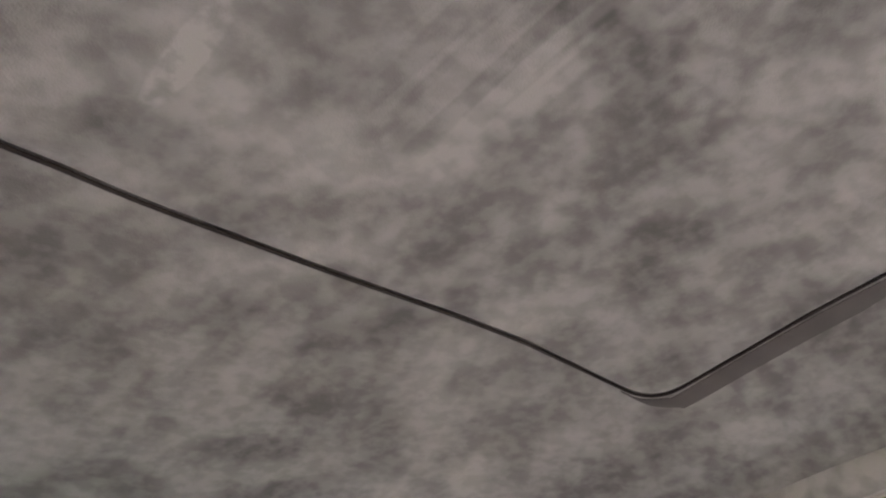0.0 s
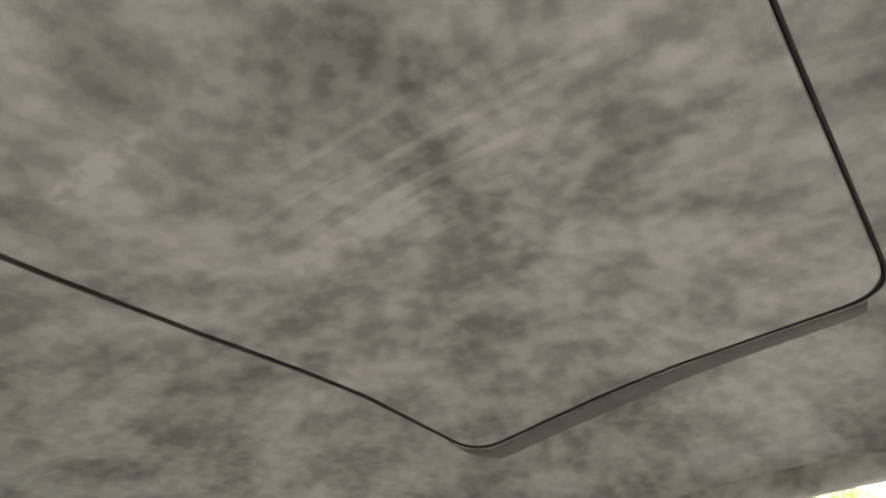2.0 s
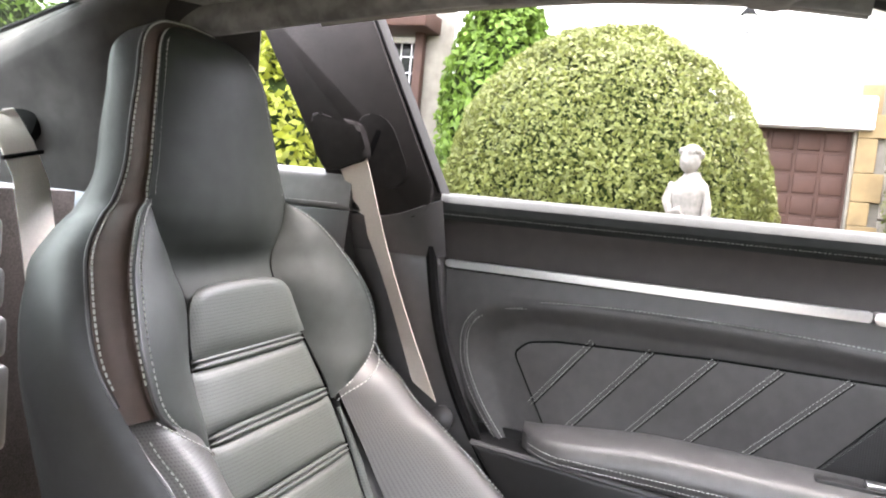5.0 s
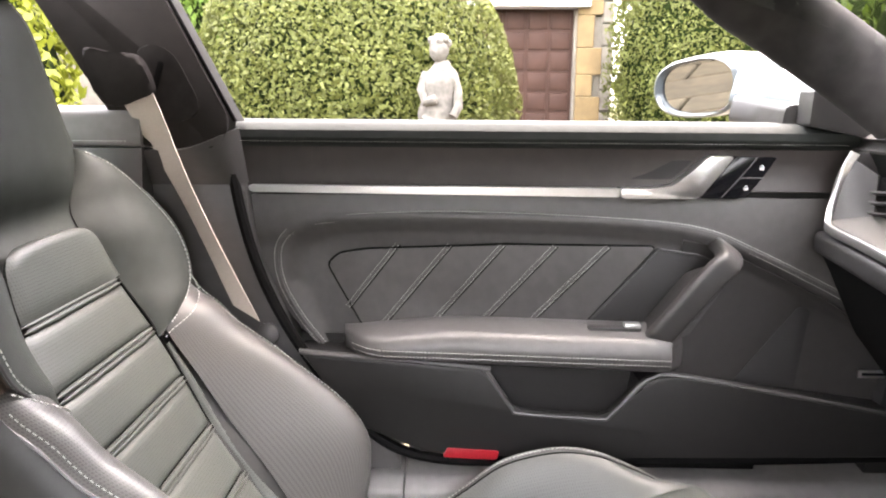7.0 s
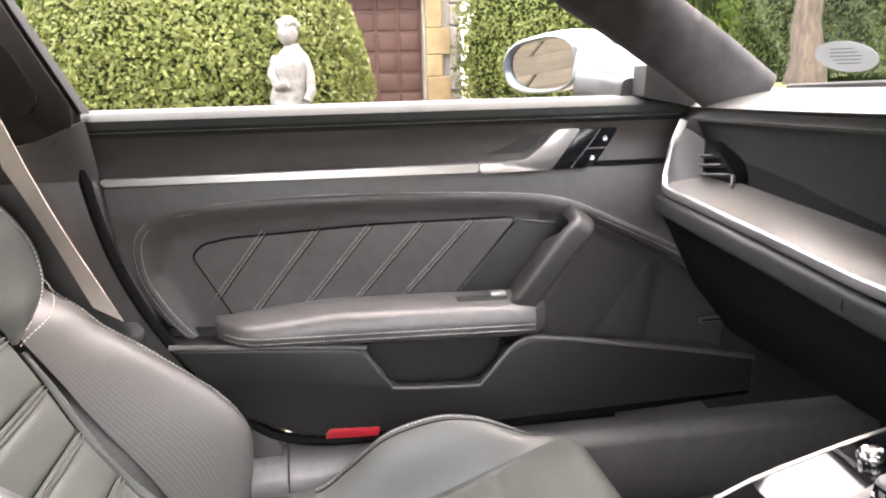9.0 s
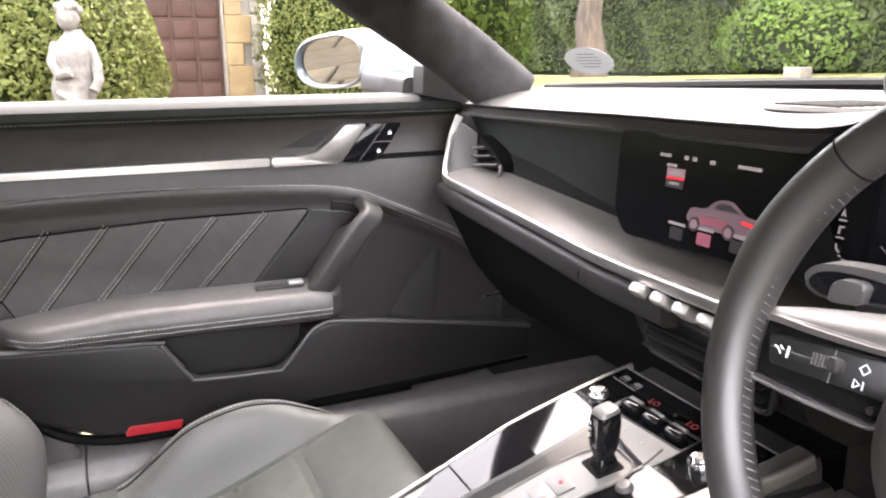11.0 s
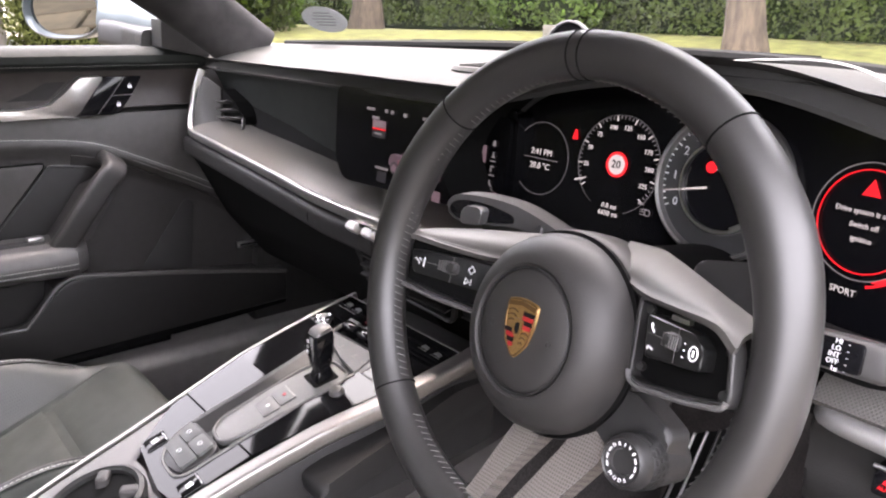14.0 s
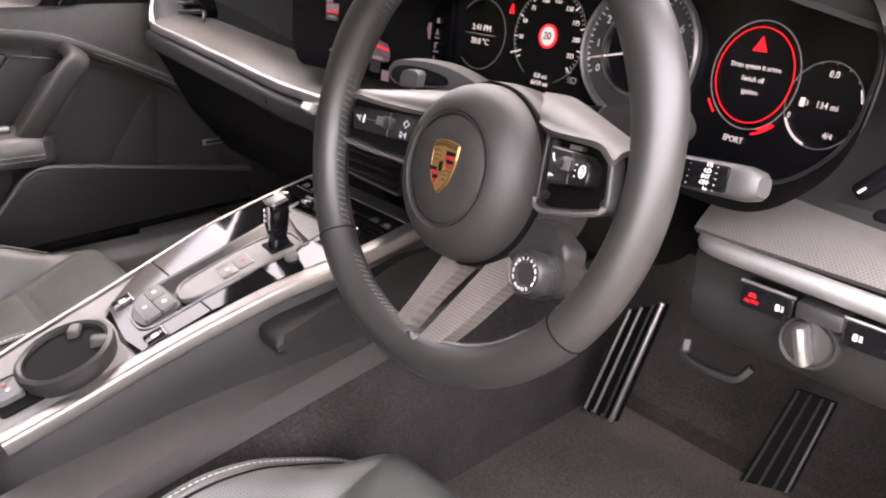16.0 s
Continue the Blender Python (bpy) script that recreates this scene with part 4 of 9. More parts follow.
    st = stitches(offset_line(line, 0.005))
    stitches(offset_line(line, -0.005), bm=st)
    part("fold_stitching", st, THREAD, d)
    # the insert: leather with slanting seams
    ins = rounded([(-0.547, 0.688), (-0.530, 0.704), (-0.489, 0.711), (-0.27, 0.720), (-0.046, 0.7195), (-0.148, 0.600), (-0.30, 0.597), (-0.487, 0.588), (-0.495, 0.592)], 0.008)
    part("insert", prism(ins, -0.712, -0.6915, bevel=0.004, seg=3), DOOR_LEATHER, d, "black leather insert with slanting twin stitching")
    part("insert_groove", sweep([(-0.6948, a, b) for a, b in ins], oval(0.003, 0.002, 8), up=(1, 0, 0), closed=True), SOFT_BLACK, d)
    for k in range(5):
        top, bot = (-0.438 + 0.0803 * k, 0.7165 + (0.002 if k < 3 else 0.0015)), (-0.5395 + 0.0776 * k, 0.5875 + 0.0035 * k)
        if k == 0:
            bot = (-0.516, 0.618)
        bm = stitches([(-0.6912, *top), (-0.6912, *bot)], r=0.00032)
        stitches(offset_line([(-0.6912, *top), (-0.6912, *bot)], 0.006), r=0.00032, bm=bm)
        part("slant_stitching", bm, THREAD, d)
        part("slant_seam", sweep([(-0.6920, top[0] + 0.0028, top[1]), (-0.6920, bot[0] + 0.0028, bot[1])], oval(0.0012, 0.001, 6), up=(1, 0, 0)), SOFT_BLACK, d)
    gr = rounded([(-0.041, 0.7165), (0.020, 0.7080), (0.042, 0.6985), (-0.050, 0.5960), (-0.145, 0.5975)], 0.006)
    part("speaker_grille", prism(gr, -0.712, -0.6945, bevel=0.001), FINE_MESH, d, "black perforated speaker grille")
    part("grille_frame", sweep([(-0.6930, a, b) for a, b in gr], oval(0.0018, 0.0018, 8), up=(1, 0, 0), closed=True), PLASTIC, d)
    # armrest: sections along y
    rings = []
    for k in range(23):
        t = k / 22
        y = -0.522 + 0.515 * t
        w = (0.072 * min(1, (t * 9 + 0.02)) ** 0.5 + 0.006 * t) * (1 - 0.45 * max(0, (t - 0.93) / 0.07) ** 2)
        top = 0.588 + 0.020 * min(1, t * 3) - 0.012 * t
        low = 0.556 - 0.018 * t
        ring = []
        for a, b in rounded([(0.0, top + 0.008), (w * 0.85, top - 0.006), (w, (top + low) / 2 - 0.004), (w * 0.82, low), (0.0, low)], 0.012, 4):
            ring.append((-0.692 + a, y, b))
        rings.append(ring)
    arm = part("armrest", loft(rings), DOOR_LEATHER, d, "padded black leather armrest")
    w = [(-0.692 + (0.072 * min(1, (t * 9 + 0.02)) ** 0.5 + 0.006 * t) * 0.985, -0.522 + 0.50 * t, 0.566 - 0.010 * t) for t in [0.03 + 0.95 * k / 20 for k in range(21)]]
    st = stitches(w)
    stitches([(x, y, z + 0.008) for x, y, z in w], bm=st)
    part("armrest_stitching", st, THREAD, arm)
    # window switch plate at the front of the armrest
    sw = rounded([(-0.150, -0.684), (-0.060, -0.684), (-0.070, -0.652), (-0.150, -0.652)], 0.006)
    part("switch_tray", prism(sw, 0.590, 0.6035, axis="z", place=lambda a, b, dd: (b, a, dd - 0.02 * (a + 0.15)), bevel=0.002), PLASTIC, d)
    part("window_switch", box((-0.664, -0.082, 0.6045), (0.016, 0.024, 0.007), 0.002), SILVER, d, "small aluminium window switch")
    # grab handle: slanting padded pull
    pts = [(-0.660, -0.066, 0.562), (-0.642, -0.040, 0.600), (-0.632, -0.006, 0.650), (-0.630, 0.026, 0.692), (-0.634, 0.044, 0.708), (-0.655, 0.050, 0.717), (-0.690, 0.052, 0.720)]
    prof = rounded([(-0.0185, -0.012), (0.0185, -0.012), (0.0185, 0.012), (-0.0185, 0.012)], 0.008, 4)
    pull = part("grab_handle", sweep(curve_through(pts, 6), prof, up=(1, 0, 0.0)), PULL_LEATHER, d, "slanting black leather grab handle")
    bm = prism(rounded([(-0.066, 0.590), (-0.036, 0.585), (0.030, 0.664), (0.047, 0.686), (0.028, 0.690), (0.002, 0.680)], 0.006), -0.700, -0.642, bevel=0.006)
    part("pull_web", bm, PULL_LEATHER, pull)
    inset = rounded([(-0.030, 0.592), (-0.004, 0.596), (0.042, 0.668), (0.030, 0.676), (-0.002, 0.640)], 0.006, 4)
    part("pull_inset", prism(inset, -0.650, -0.6395, bevel=0.002), LEATHER, pull)
    # lower door with the map pocket
    low = [(-0.586, 0.562), (-0.32, 0.541), (-0.303, 0.534), (-0.290, 0.516), (-0.262, 0.476), (-0.248, 0.468), (-0.130, 0.461), (-0.112, 0.467), (-0.068, 0.517), (-0.050, 0.528), (-0.026, 0.533), (0.06, 0.520), (0.241, 0.488), (0.36, 0.465)]
    outline = [np.array(p) for p in low] + [np.array(q) for q in ((0.36, 0.405), (0.144, 0.403), (-0.237, 0.395), (-0.40, 0.402), (-0.488, 0.440), (-0.55, 0.515))]
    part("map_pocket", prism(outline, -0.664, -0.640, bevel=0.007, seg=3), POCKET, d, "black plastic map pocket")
    # lighter grey edge: the catch-light along the pocket is put into its colour
    part("pocket_edge", sweep(yz_line(low, -0.6445, 3), oval(0.0045, 0.0060, 8), up=(1, 0, 0)), STALK, d)
    end = [(-0.586, 0.562), (-0.30, 0.545), (-0.30, 0.40), (-0.49, 0.44)]
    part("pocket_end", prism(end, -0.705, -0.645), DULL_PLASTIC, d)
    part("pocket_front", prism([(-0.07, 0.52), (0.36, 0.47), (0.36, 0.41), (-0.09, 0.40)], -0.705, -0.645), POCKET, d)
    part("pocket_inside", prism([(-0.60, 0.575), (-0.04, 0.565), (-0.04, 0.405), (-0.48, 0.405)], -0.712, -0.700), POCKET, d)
    part("reflector", prism(rounded([(-0.367, 0.396), (-0.284, 0.393), (-0.280, 0.407), (-0.360, 0.411)], 0.003), -0.66, -0.6375, bevel=0.001), RED, d, "red door reflector")
    sp = rounded([(0.088, 0.500), (0.187, 0.490), (0.201, 0.622), (0.183, 0.627)], 0.006)
    part("lower_grille", prism(sp, -0.720, -0.7000, bevel=0.001), FINE_MESH, d, "black perforated bass speaker grille")
    plate = part("badge", box((-0.684, 0.30, 0.524), (0.004, 0.048, 0.013), 0.001), SILVER, d, "small metal speaker badge")
    part("badge_bar", box((-0.6815, 0.30, 0.524), (0.001, 0.036, 0.004)), SOFT_BLACK, plate)
    seal = [(-0.664, -0.690, 0.90), (-0.664, -0.668, 0.76), (-0.664, -0.636, 0.655), (-0.664, -0.581, 0.552), (-0.662, -0.490, 0.434), (-0.662, -0.40, 0.386), (-0.66, -0.237, 0.380), (-0.66, 0.144, 0.390), (-0.66, 0.36, 0.40)]
    part("door_seal", sweep(curve_through(seal, 6), oval(0.0085, 0.0095, 8), up=(1, 0, 0)), SOFT_BLACK, d)
    return d


passenger_door()
out_door = box((-0.83, -0.2, 0.62), (0.06, 1.25, 0.50), 0.02)
single("door_skin", out_door, SILVER_PAINT, (-0.83, -0.2, 0.5), "silver painted outer door skin", "car body", "structure")
rearq = box((-0.83, -1.45, 0.62), (0.06, 1.2, 0.52), 0.02)
single("rear_wing", rearq, SILVER_PAINT, (-0.83, -1.45, 0.5), "silver painted rear wing", "car body", "structure")
frontq = box((-0.80, 1.0, 0.55), (0.10, 1.1, 0.60), 0.03)
single("front_wing", frontq, SILVER_PAINT, (-0.80, 1.0, 0.5), "silver painted front wing", "car body", "structure")

# ---- seats ----
# shapes by height v up the backrest: half widths and forward reach
INSERT_W = table([(-0.24, 0.120), (-0.10, 0.126), (0.0, 0.128), (0.08, 0.129), (0.14, 0.127), (0.17, 0.124), (0.23, 0.114), (0.25, 0.109), (0.27, 0.104), (0.285, 0.100), (0.296, 0.093), (0.303, 0.080), (0.307, 0.052), (0.308, 0.008)])
INSERT_F = table([(-0.24, 0.125), (-0.10, 0.080), (0.0, 0.049), (0.08, 0.034), (0.15, 0.020), (0.23, 0.004), (0.30, 0.0), (0.41, 0.0)])
SEAM_W = table([(0.14, 0.127), (0.17, 0.124), (0.23, 0.114), (0.25, 0.108), (0.27, 0.102), (0.29, 0.094), (0.31, 0.089), (0.34, 0.097), (0.365, 0.113), (0.39, 0.124), (0.408, 0.128)])
SEAM_F = table([(0.14, 0.022), (0.23, 0.004), (0.28, -0.002), (0.33, -0.014), (0.36, -0.009), (0.39, -0.002), (0.408, 0.0)])
WING_W = table([(0.14, 0.127), (0.16, 0.166), (0.18, 0.198), (0.205, 0.222), (0.25, 0.230), (0.29, 0.222), (0.331, 0.204), (0.375, 0.172), (0.395, 0.148), (0.408, 0.128)])
WING_F = table([(0.14, 0.027), (0.16, 0.040), (0.18, 0.050), (0.205, 0.054), (0.25, 0.055), (0.29, 0.048), (0.331, 0.036), (0.375, 0.021), (0.395, 0.009), (0.408, 0.002)])
HIP_F = table([(-0.24, 0.195), (-0.16, 0.224), (-0.11, 0.236), (-0.06, 0.222), (0.0, 0.184), (0.07, 0.134), (0.106, 0.105), (0.145, 0.084), (0.17, 0.066), (0.20, 0.052), (0.25, 0.040)])
HEAD_W = table([(0.408, 0.128), (0.44, 0.120), (0.50, 0.108), (0.555, 0.096), (0.58, 0.084), (0.595, 0.068), (0.604, 0.045), (0.608, 0.020), (0.609, 0.001)])
HEAD_F = table([(0.408, 0.002), (0.45, 0.006), (0.50, 0.012), (0.555, 0.018), (0.59, 0.014), (0.609, 0.006)])
HEAD_MID = table([(0.28, -0.004), (0.30, -0.006), (0.325, -0.018), (0.345, -0.016), (0.362, 0.0), (0.39, 0.011), (0.45, 0.018), (0.50, 0.023), (0.555, 0.026), (0.59, 0.017), (0.609, 0.006)])
OUT_W = table([(-0.24, 0.230), (-0.10, 0.240), (0.10, 0.240), (0.206, 0.245), (0.248, 0.246), (0.282, 0.242), (0.318, 0.232), (0.358, 0.210), (0.392, 0.175), (0.41, 0.147), (0.447, 0.129), (0.492, 0.118), (0.547, 0.106), (0.58, 0.094), (0.60, 0.078), (0.612, 0.058), (0.620, 0.035), (0.623, 0.002)])
OUT_F = table([(-0.24, 0.178), (-0.16, 0.207), (-0.11, 0.219), (-0.06, 0.205), (0.0, 0.167), (0.07, 0.117), (0.106, 0.089), (0.145, 0.068), (0.18, 0.052), (0.206, 0.040), (0.248, 0.022), (0.282, 0.015), (0.318, 0.008), (0.358, -0.006), (0.392, -0.017), (0.41, -0.026), (0.447, -0.020), (0.492, -0.014), (0.547, -0.004), (0.60, -0.006), (0.623, -0.012)])


def hip_face(a, v):
    """How far the hip bolster stands out at a across, v up."""
    base, edge, ridge = INSERT_F(v), INSERT_W(v), 0.215
    if a > ridge:
        return HIP_F(v) - 0.015 * ((a - ridge) / 0.026) ** 1.5
    s = max(0.0, (a - edge) / (ridge - edge))
    return base + (HIP_F(v) - base) * math.sin(math.pi / 2 * s) ** 1.15


def wing_face(t, v):
    """Place across and forward on the shoulder pad, from its inner seam (0) to its edge (1)."""
    wide = WING_W(v) - SEAM_W(v)
    a = SEAM_W(v) + wide * t
    f = SEAM_F(v) + (WING_F(v) - SEAM_F(v)) * t + min(0.012, 0.16 * wide) * math.sin(math.pi * min(1.0, t * 1.06)) ** 0.8 if 0 < t < 0.94 else SEAM_F(v) + (WING_F(v) - SEAM_F(v)) * t
    return a, f


def front_seat(cx, y0, z0, lean, label):
    seat = thing("front_seat", (cx, y0 + 0.25, 0.23), label, "seat")
    r = radians(lean)
    up, fw, o = Vector((0, -math.sin(r), math.cos(r))), Vector((0, math.cos(r), math.sin(r))), Vector((cx, y0, z0))

    def P(a, v, f):
        return o + Vector((a, 0, 0)) + up * v + fw * f
    # shell: flanks and back, closed in front behind the pads
    rings = []
    for k in range(91):
        v = -0.24 + 0.862 * (1 - (1 - k / 90) ** 1.35)
        w, f = OUT_W(v), OUT_F(v)
        head = min(1.0, max(0.0, (v - 0.36) / 0.08))
        thick = (0.105 + max(0.0, f)) * (1 - head) + 0.062 * head
        thick *= 1 - 0.55 * max(0.0, (v - 0.58) / 0.042) ** 2
        b = f - thick
        puff = 0.012 * (1 - head) + 0.006 * head
        half = [(w, f), (w + puff * 0.7, f - 0.010), (w + puff, f - 0.028), (w + puff * 0.8, f - 0.6 * thick), (w * 0.93, b + 0.012), (w * 0.75, b), (w * 0.4, b - 0.006)]
        low = [(w * 0.93, f - 0.014), (INSERT_W(min(v, 0.28)) * min(1.0, w / 0.15) * 0.8, min(f - 0.02, (INSERT_F(v) if v < 0.4 else HEAD_F(v)) - 0.022))]
        ring = [P(a, v, q) for a, q in reversed(low)] + [P(a, v, q) for a, q in half] + [P(0, v, b - 0.008)] + [P(-a, v, q) for a, q in reversed(half)] + [P(-a, v, q) for a, q in low]
        rings.append(ring)
    back = part("backrest", loft(rings), SHELL_LEATHER, seat, "black leather backrest with built-in headrest and side bolsters")
    # smooth panel of the headrest, hollow below
    def head_panel(u, q):
        v = 0.284 + 0.325 * (1 - (1 - q) ** 1.25)
        w = HEAD_W(v) if v > 0.408 else SEAM_W(v)
        edge = HEAD_F(v) if v > 0.408 else SEAM_F(v)
        t = 2 * u - 1
        k = (1 - abs(t) ** 2.4) if v > 0.39 else (1 - abs(t) ** 3.0)
        return P(w * t, v, edge + (HEAD_MID(v) - edge) * k)
    part("headrest_panel", sheet(head_panel, 30, 60, -0.003), HEAD_LEATHER, back, "smooth black leather headrest panel")
    # brown band round the head that runs on as a dark strip along the shoulders
    def ribbon(u, q, lift=0.0):
        s = 2 * u if u < 0.5 else 2 - 2 * u
        k = 1 - (1 - s) ** 1.9
        vi, vo = 0.20 + 0.409 * k, 0.20 + 0.423 * k
        wi, fi = (HEAD_W(vi), HEAD_F(vi)) if vi > 0.408 else (WING_W(vi), WING_F(vi))
        wo, fo = OUT_W(vo), OUT_F(vo)
        groove = -0.004 * max(0.0, 1 - ((q - 0.10) / 0.08) ** 2) + 0.0035 * math.sin(math.pi * q)
        a, v, f = wi + (wo - wi) * q, vi + (vo - vi) * q, fi + (fo - fi) * q
        side = 1 if u < 0.5 else -1
        return P(side * (a + (groove + lift) * 0.6), v, f + (groove + lift) * 0.8)
    band = part("head_band", sheet(lambda u, q: ribbon(u, q), 180, 12, 0.001), HEAD_BROWN, back, "dark brown band round the headrest")
    for q in (0.035, 0.88):
        part("band_stitching", stitches([ribbon(0.02 + 0.96 * k / 160, q, 0.0024) for k in range(161)], 0.0042, 0.0022, 0.0012, up=(0, 1, 0)), THREAD, band)
    part("band_piping", sweep([ribbon(0.01 + 0.98 * k / 160, 1.0, 0.0004) for k in range(161)], oval(0.0022, n=6), up=(0, 1, 0)), LEATHER, band)
    rise = [0.412 + 0.194 * (1 - (1 - k / 30) ** 1.8) for k in range(31)]
    inside = [P(max(0.0, HEAD_W(v) - 0.006), v - (0.005 if v > 0.585 else 0.0), HEAD_F(v) + 0.0034) for v in rise]
    inside += [P(-max(0.0, HEAD_W(v) - 0.006), v - (0.005 if v > 0.585 else 0.0), HEAD_F(v) + 0.0034) for v in reversed(rise)]
    part("panel_stitching", stitches(inside, 0.0042, 0.0022, 0.0012, up=(0, 1, 0)), THREAD, back)
    for s in (-1, 1):
        # shoulder pad, ending in a point beside the insert
        def wing(u, q, s=s, lift=0.0):
            v = 0.141 + 0.267 * u
            a, f = wing_face(q, v)
            return P(s * a, v, f + 0.003 + lift)
        pad = part("shoulder_pad", sheet(wing, 44, 16, 0.003), LEATHER_SOFT, back, "smooth black leather shoulder bolster")
        edge = [P(s * WING_W(v), v, WING_F(v) + 0.003) for v in [0.141 + 0.265 * k / 60 for k in range(61)]]
        part("piping", sweep(edge, oval(0.0018, n=6), up=(0, 1, 0)), LEATHER, pad)
        for q_ in (0.945,):
            part("edge_stitching", stitches([wing(0.04 + 0.94 * k / 60, q_, lift=0.0046) for k in range(61)], 0.0040, 0.0024, 0.0008, up=(0, 1, 0)), THREAD, pad)
        low_edge = [P(s * (WING_W(v) + 0.004), v - 0.006, hip_face(min(0.24, WING_W(v) + 0.004), v - 0.006) + 0.0048) for v in [0.142 + 0.06 * k / 20 for k in range(21)]]
        part("edge_stitching", stitches(low_edge, 0.0040, 0.0024, 0.0008, up=(0, 1, 0)), THREAD, pad)
        seam = [P(s * SEAM_W(v), v, SEAM_F(v) + 0.0030) for v in [0.28 + 0.127 * k / 30 for k in range(31)]]
        part("pad_seam", sweep(seam, oval(0.0014, n=6), up=(0, 1, 0)), SOFT_BLACK, pad)
        # perforated hip bolster and the narrow roll beside the insert
        def hip(u, q, s=s):
            v = -0.238 + 0.458 * u
            i = INSERT_W(v) + 0.012
            a = i + (0.241 - i) * q
            return P(s * a, v, hip_face(a, v) - 0.010 * max(0.0, (v - 0.15) / 0.07))
        bolster = part("hip_bolster", sheet(hip, 40, 20, 0.002), PERF_SIDE, back, "perforated leather side bolster")
        edge = [P(s * 0.2405, v, hip_face(0.2405, v) + 0.0004) for v in [-0.236 + 0.43 * k / 60 for k in range(61)]]
        part("piping", sweep(edge, oval(0.0022, n=6), up=(0, 1, 0)), LEATHER, bolster)
        part("edge_stitching", stitches([P(s * 0.234, v, hip_face(0.234, v) + 0.0030) for v in [-0.236 + 0.42 * k / 60 for k in range(61)]], 0.0040, 0.0024, 0.0007, up=(0, 1, 0)), THREAD, bolster)
        line = [P(s * (INSERT_W(v) + 0.0085), v, INSERT_F(v) + 0.004) for v in [-0.236 + 0.362 * k / 40 for k in range(41)]]
        part("side_roll", sweep(line, oval(0.0095, 0.0075, 10), up=tuple(fw), scale=lambda t: 1.25 - 0.9 * t ** 3), PERF, back)
        seam = [P(s * (INSERT_W(v) - 0.0005), v, INSERT_F(v) + 0.003) for v in [-0.236 + 0.525 * k / 60 for k in range(61)]]
        part("insert_seam", sweep(seam, oval(0.0016, n=6), up=(0, 1, 0)), SOFT_BLACK, back)
    # quilted middle: broad pads with twin piped rolls between them
    rows = [(0.2365, 0.3075), (0.159, 0.2225), (0.082, 0.145), (0.005, 0.068), (-0.072, -0.009), (-0.149, -0.086), (-0.236, -0.163)]
    for v0, v1 in rows:
        def pad(u, q, v0=v0, v1=v1):
            v = v0 + (v1 - v0) * (q if v1 < 0.3 else 1 - (1 - q) ** 1.6)
            t = 2 * u - 1
            f = 0.002 + 0.0056 * (1 - (2 * q - 1) ** 6) ** 0.7 * max(0.0, 1 - abs(t) ** 6) ** 0.6
            return P(t * (INSERT_W(v) - 0.001), v, INSERT_F(v) + f)
        part("quilted_pad", sheet(pad, 24, 16, -0.006), PERF, back, "perforated leather quilted panel" if v1 > 0.3 else "")
        if v1 < 0.3:
            for dv in (0.0042, 0.0105):
                v = v1 + dv
                line = [P((2 * k / 16 - 1) * (INSERT_W(v) - 0.002), v, INSERT_F(v) + 0.0050) for k in range(17)]
                part("quilt_roll", sweep(line, oval(0.0034, 0.0034, 8), up=tuple(fw), scale=lambda u: max(0.1, 1 - abs(2 * u - 1) ** 14)), PERF, back)
            part("quilt_stitching", stitches([P((2 * k / 16 - 1) * (INSERT_W(v1) - 0.006), v1 + 0.0074, INSERT_F(v1) + 0.0062) for k in range(17)], 0.0028, 0.0022, 0.0005, up=(0, 1, 0)), DIM_THREAD, back)
    for x, w in ((-0.088, 0.030), (-0.052, 0.010)):
        def bar(u, q, x=x, w=w):
            v, a = 0.458 + 0.006 * q, x + w * u
            t = a / HEAD_W(v)
            return P(a, v, HEAD_F(v) + (HEAD_MID(v) - HEAD_F(v)) * (1 - abs(t) ** 2.4) + 0.0007)
        part("embossed_bar", sheet(bar, 6, 2, 0.0004), LEATHER_SOFT, back)
    # cushion: an inner seat and two side rolls
    yo, zo = y0 + 0.735, z0 - 0.47
    CZ = table([(-0.66, 0.290), (-0.40, 0.290), (-0.30, 0.302), (-0.23, 0.322), (-0.12, 0.366), (-0.06, 0.392), (-0.02, 0.404), (0.005, 0.394), (0.022, 0.362), (0.026, 0.32)])
    BZ = table([(-0.66, 0.33), (-0.385, 0.335), (-0.335, 0.368), (-0.286, 0.407), (-0.24, 0.425), (-0.188, 0.433), (-0.14, 0.426), (-0.105, 0.412), (-0.05, 0.385), (-0.02, 0.366), (0.01, 0.34), (0.026, 0.31)])
    rings = []
    for k in range(71):
        y = -0.66 + 0.686 * k / 70
        ring = []
        for j in range(67):
            a = -0.198 + 0.396 * j / 66
            t = min(1.0, max(0.0, (abs(a) - 0.115) / 0.055))
            t = t * t * (3 - 2 * t)
            fall = max(0.0, (abs(a) - 0.178) / 0.020)
            ring.append((cx + a, y + yo, zo + CZ(y) * (1 - t) + BZ(y) * t + (0.010 * math.sin(math.pi * t) if t < 1 else 0) - 0.022 * fall ** 2))
        for j in range(9):
            ring.append((cx + 0.185 - 0.37 * j / 8, y + yo, zo + 0.245))
        rings.append(ring)
    cushion = part("cushion", loft(rings), LEATHER_SOFT, seat, "black leather seat cushion with rounded side bolsters")
    for s in (-1, 1):
        def roll_top(u, q, s=s):
            y = -0.385 + 0.40 * u
            a = 0.122 + 0.058 * q
            t = min(1.0, max(0.0, (a - 0.115) / 0.055))
            t = t * t * (3 - 2 * t)
            return (cx + s * a, y + yo, zo + CZ(y) * (1 - t) + BZ(y) * t + 0.010 * math.sin(math.pi * t) * (t < 1) + 0.0024)
